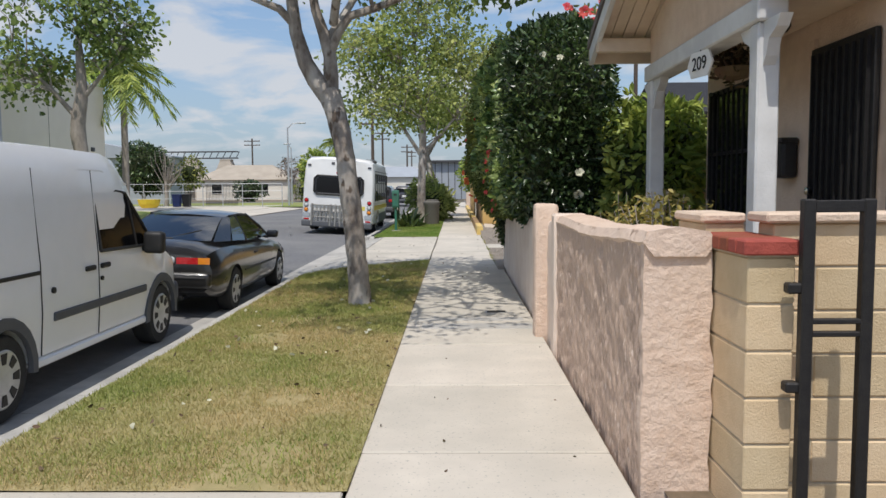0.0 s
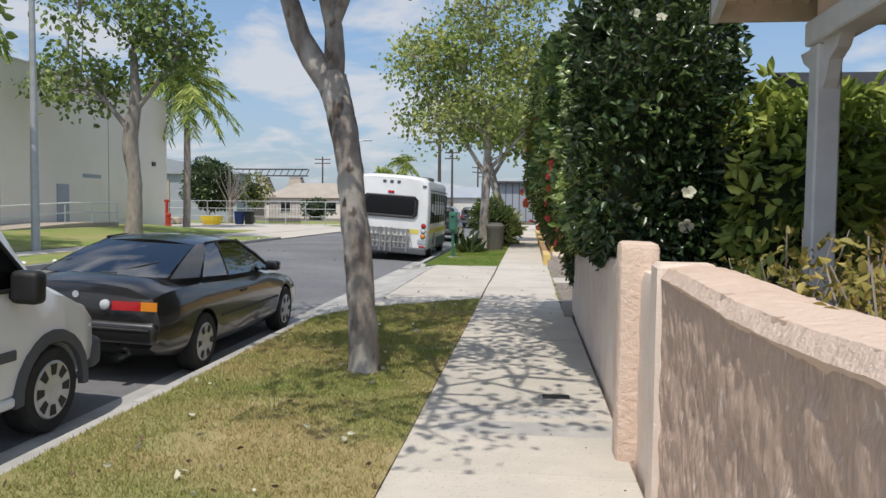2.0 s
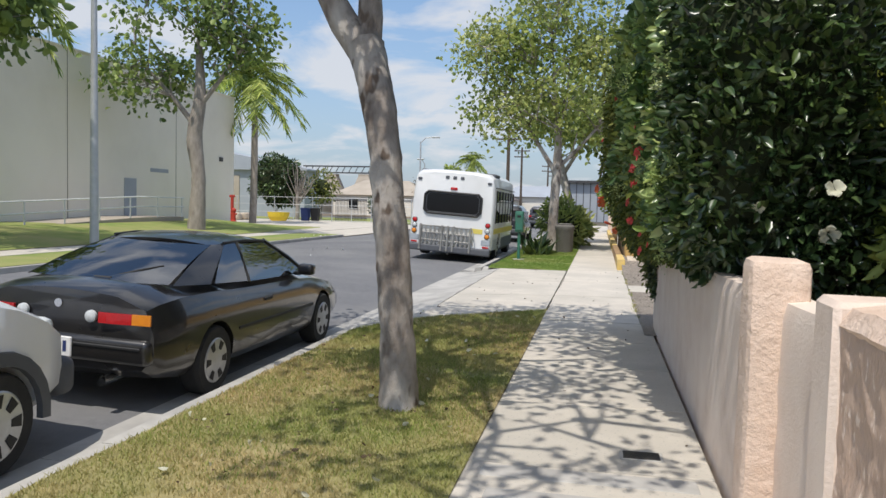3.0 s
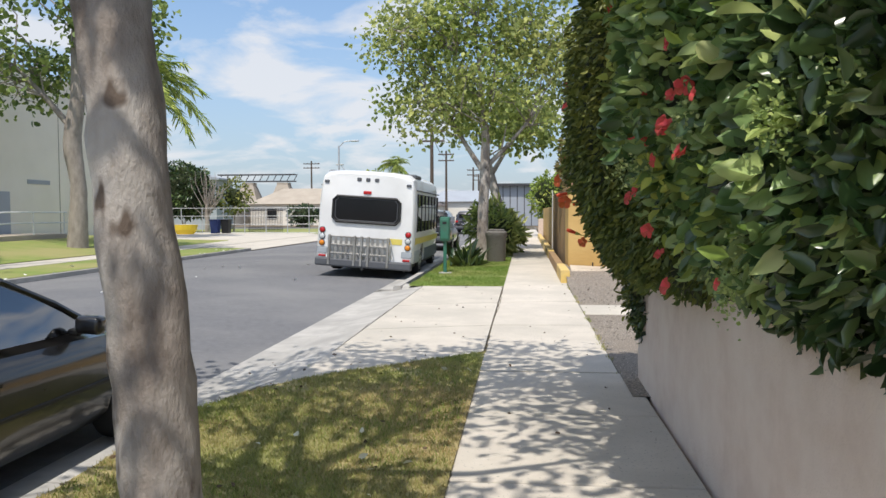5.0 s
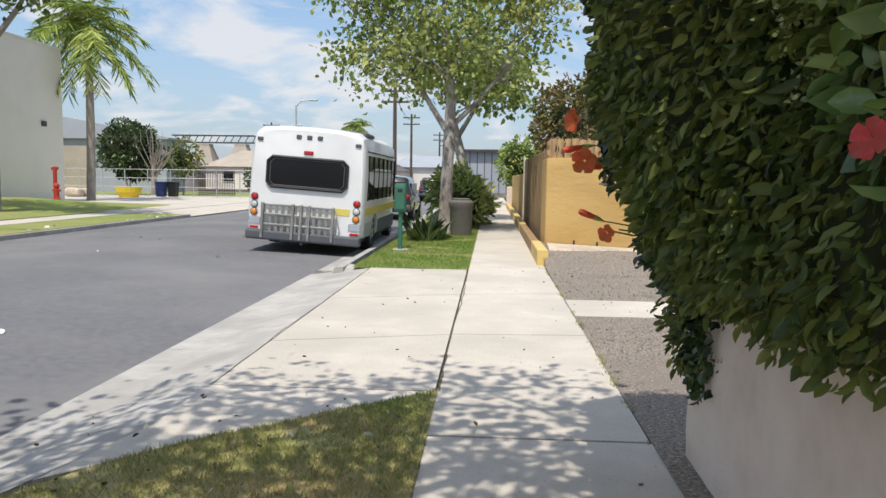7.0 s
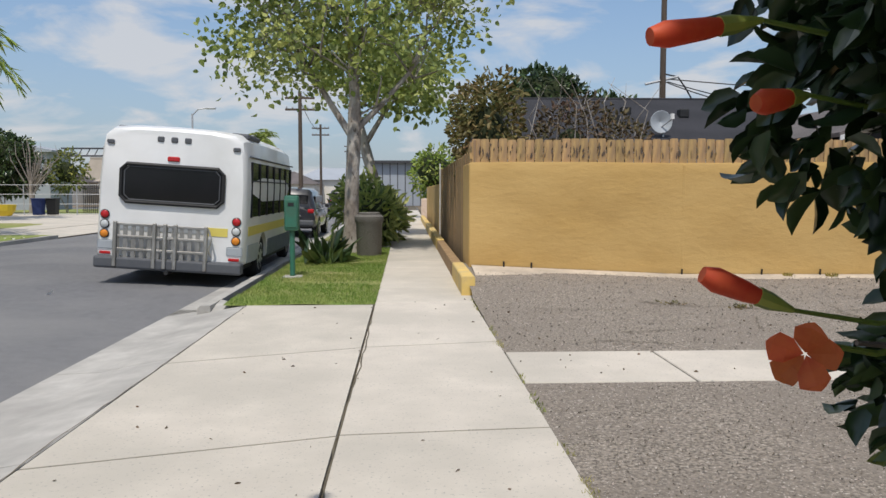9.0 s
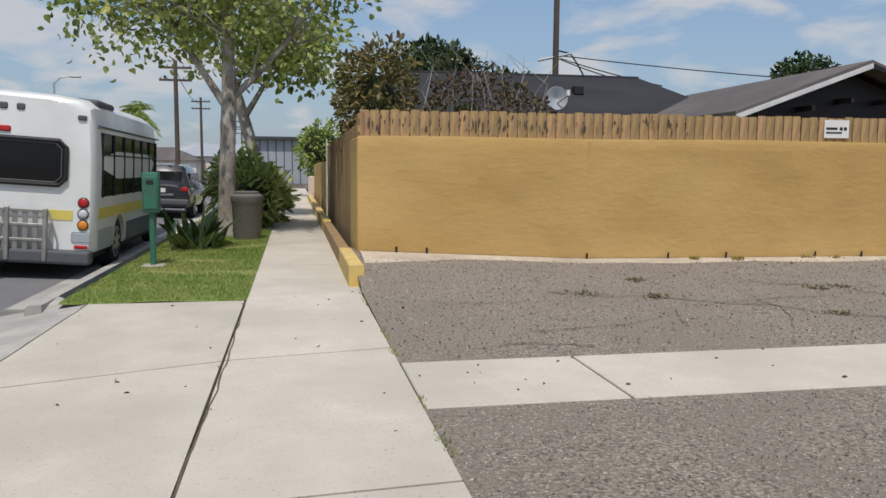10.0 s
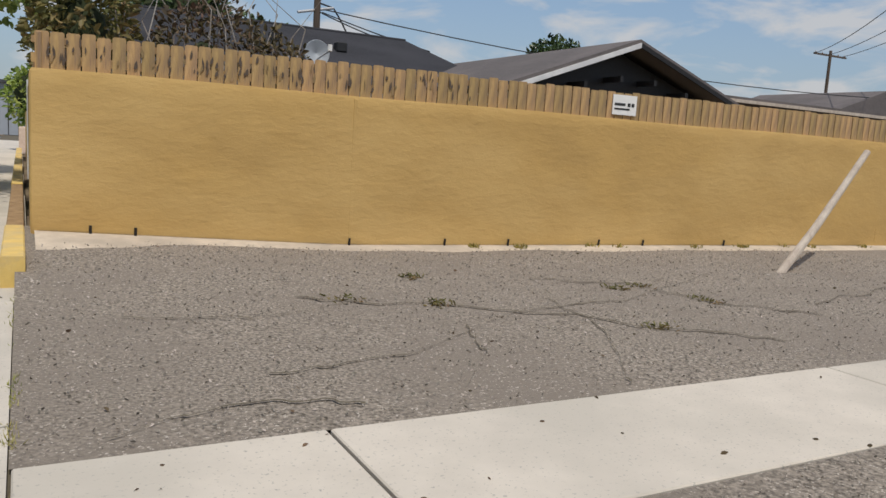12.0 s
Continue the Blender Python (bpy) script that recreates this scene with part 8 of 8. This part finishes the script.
# iron stubs and weeds along the foot of the ochre wall
for k, x in enumerate((0.55, 1.0, 3.45, 4.75, 5.7, 7.2, 8.0, 9.6)):
    y = fence_y(0.9 + x) - 0.03
    single("drain_stub", rod((0.9 + x, y, alley_z(0.9 + x, y)), (0.9 + x, y - 0.01, alley_z(0.9 + x, y) + 0.12), 0.016, None, 6), "iron", "short dark iron stub at the wall's foot", "stub", "stubs at the wall")
g = np.random.default_rng(91)
for k in range(9):
    x = 6.0 + 0.95 * k + g.normal(0, 0.2)
    y = fence_y(x) - 0.08 - 0.05 * g.random()
    w = thing("weed", (x, y, alley_z(x, y)), label="small dry weed growing at the wall's foot", category="weed", group="weeds along the wall")
    n = int(10 + 40 * g.random())
    leaf_mesh("leaves", np.stack([g.normal(0, 0.05, n), g.normal(0, 0.03, n), np.full(n, 0.005)], 1), np.stack([g.normal(0, 0.6, n), g.normal(0, 0.5, n), np.ones(n)], 1), 0.06, "leaf_dry", w, g, width=0.25, spread=0.2)


def scatter(name, n, area, size, material, label, seed, zf=lambda x, y: 0.004, flat=0.12):
    g = np.random.default_rng(seed)
    x, y = area[0] + (area[1] - area[0]) * g.random(n), area[2] + (area[3] - area[2]) * g.random(n)
    c = np.stack([x, y, [zf(a, b) for a, b in zip(x, y)]], 1)
    nn = np.stack([g.normal(0, 1, n), g.normal(0, 1, n), np.full(n, flat)], 1)
    ob = leaf_mesh(name, c, nn, size, material, None, g, width=0.55, spread=0.02, fold=0.1)
    return tagged(ob, label, "litter", kind="stuff")


scatter("fallen_leaf", 40, (WALK_L, WALK_R, 3.5, 24), 0.032, "litter", "small dry leaves fallen on the pavement", 101)
scatter("fallen_leaf", 24, (-2.2, WALK_L, 16, 23.3), 0.028, "litter", "small dry leaves fallen on the crossing", 102)
scatter("fallen_leaf", 150, (KERB_IN, WALK_L, 3.8, 15.8), 0.035, "litter", "dry leaves fallen on the lawn", 103, lambda x, y: 0.03)
scatter("pale_litter", 45, (KERB_IN, WALK_L, 3.8, 15.0), 0.055, "petal_white", "pale petals and paper scraps on the lawn", 104, lambda x, y: 0.04)
scatter("fallen_leaf", 90, (0.9, 14, 20.5, 25.5), 0.032, "litter", "dry leaves and grit on the alley", 105, lambda x, y: alley_z(x, y) + 0.012)
scatter("fallen_leaf", 26, (0.8, 10, 19.2, 20.3), 0.03, "litter", "dry leaves on the drain strip", 106)
scatter("pale_litter", 14, (-9, -3.4, 12, 30), 0.09, "paper", "paper scraps on the street", 107, lambda x, y: road_z(x) + 0.012)
scatter("pale_litter", 30, (-13, -12.0, 15, 40), 0.12, "paper", "paper scraps along the far gutter", 108, lambda x, y: -0.0)
scatter("loose_grit", 12000, (0.8, 12.5, 20.4, 25.7), 0.02, "grit", "loose pale grit over the alley asphalt", 109, lambda x, y: alley_z(x, min(y, fence_y(x))) + 0.006, 0.5)
scatter("loose_grit", 7000, (0.78, 6.5, 16.8, 19.15), 0.014, "grit", "loose pale grit over the alley asphalt", 110, lambda x, y: alley_z(x, y) + 0.004, 0.5)
# weeds in the seam between pavement and alley
n = 900
yy = 14.9 + 9.3 * g.random(n)
sp = np.stack([0.752 + 0.02 * g.normal(0, 1, n), yy, np.full(n, -0.01)], 1)
sp = sp[np.array([noise.noise((0, v * 1.8, 2)) > 0.02 for v in yy])]
tagged(blades("seam_grass", sp, 0.035, "grass_dry", None, g, 0.006), "thin dry grass in the pavement's edge seam", "grass", kind="stuff")
for k, (x, y) in enumerate([(6.7, 23.17), (6.88, 22.4), (4.03, 22.8), (3.29, 23.14), (5.53, 21.65), (4.31, 23.96), (6.3, 23.08)]):
    w = thing("weed", (x, y, alley_z(x, y)), label="flat dry weed growing in a crack of the alley", category="weed", group="weeds in the alley's cracks")
    n = 36 + 12 * (k % 3)
    leaf_mesh("leaves", np.stack([g.normal(0, 0.07, n), g.normal(0, 0.09, n), np.full(n, 0.008)], 1), np.stack([g.normal(0, 0.8, n), g.normal(0, 0.8, n), np.full(n, 0.3)], 1), 0.045, "leaf_olive", w, g, width=0.3, spread=0.2)
cover = thing("meter_cover", (0.47, 9.23, 0.0), label="small dark iron cover plate set in the pavement", category="cover")
part("frame", box((-0.13, -0.09, -0.02), (0.13, 0.09, 0.008), 0.004), "kerb", cover)
part("plate", box((-0.11, -0.07, 0.0), (0.11, 0.07, 0.012), 0.003), "iron", cover)
# low stones, cracks and darker patches
for x, y, s in ((0.62, 8.3, 0.16), (0.55, 8.75, 0.1)):
    single("concrete_patch", roughen(box((x - 1.0, y - s, -0.02), (x + 0.2, y + s, 0.006), 0.004), 0.004, 3), "kerb", "thin darker patch in the pavement", "patch", kind="structure")


def crack(points, width, z, label, wander=0.16):
    bm = bmesh.new()
    rows = []
    for k in range(len(points) * 14 - 13):
        i, t = min(k // 14, len(points) - 2), (k - 14 * min(k // 14, len(points) - 2)) / 14
        p = Vector(points[i]).lerp(Vector(points[i + 1]), t)
        w = width * (0.5 + 0.8 * abs(noise.noise((p.x * 3, p.y * 3, 1))))
        o = wander * (noise.noise((p.x * 2.1, p.y * 2.1, 7)) + 0.5 * noise.noise((p.x * 7, p.y * 7, 3)))
        rows.append([(p.x + o - w * 0.7, p.y + o - w * 0.7, z(p.x, p.y)), (p.x + o + w * 0.7, p.y + o + w * 0.7, z(p.x, p.y))])
    single("crack", loft(rows, False, False, bm), "seam", label, "crack", kind="structure")


az = lambda x, y: alley_z(x, y) + 0.014
for points, width in (([(2.0, 21.2), (3.2, 21.5), (4.6, 22.4), (6.0, 22.6), (8.2, 23.6)], 0.02), ([(4.2, 20.5), (4.9, 21.6), (5.2, 22.8), (6.4, 23.9)], 0.018),
                      ([(1.2, 20.6), (1.8, 20.9), (2.4, 20.6)], 0.018), ([(6.6, 20.6), (8.0, 22.0), (10.5, 22.6)], 0.02),
                      ([(2.9, 23.3), (4.0, 22.8), (5.5, 21.7), (6.3, 21.0)], 0.022), ([(5.6, 23.7), (6.6, 23.15), (6.9, 22.4), (7.6, 21.6)], 0.022),
                      ([(3.0, 20.6), (3.6, 21.3), (3.9, 22.1)], 0.016), ([(1.5, 22.9), (2.3, 22.6), (3.2, 22.9)], 0.014), ([(2.2, 17.2), (3.0, 17.9), (4.2, 18.2), (5.0, 18.9)], 0.014)):
    crack(points, width, az, "dark crack wandering over the alley asphalt")
for k in range(8):
    xa, xb = 0.95 + 1.6 * k, 0.95 + 1.6 * (k + 1)
    crack([(xa, fence_y(xa) - 0.02), (xb, fence_y(xb) - 0.02)], 0.016, lambda x, y: alley_z(x, y) + 0.045, "dark open line along the wall's foot", 0.02)
crack([(-0.545, 15.9), (-0.56, 18), (-0.53, 20.5), (-0.555, 23.4)], 0.011, lambda x, y: 0.006, "dark open seam beside the crossing", 0.02)
crack([(-2.2, 15.9), (-2.21, 18.5), (-2.18, 21), (-2.2, 23.4)], 0.008, lambda x, y: 0.006, "dark seam along the crossing's edge", 0.02)
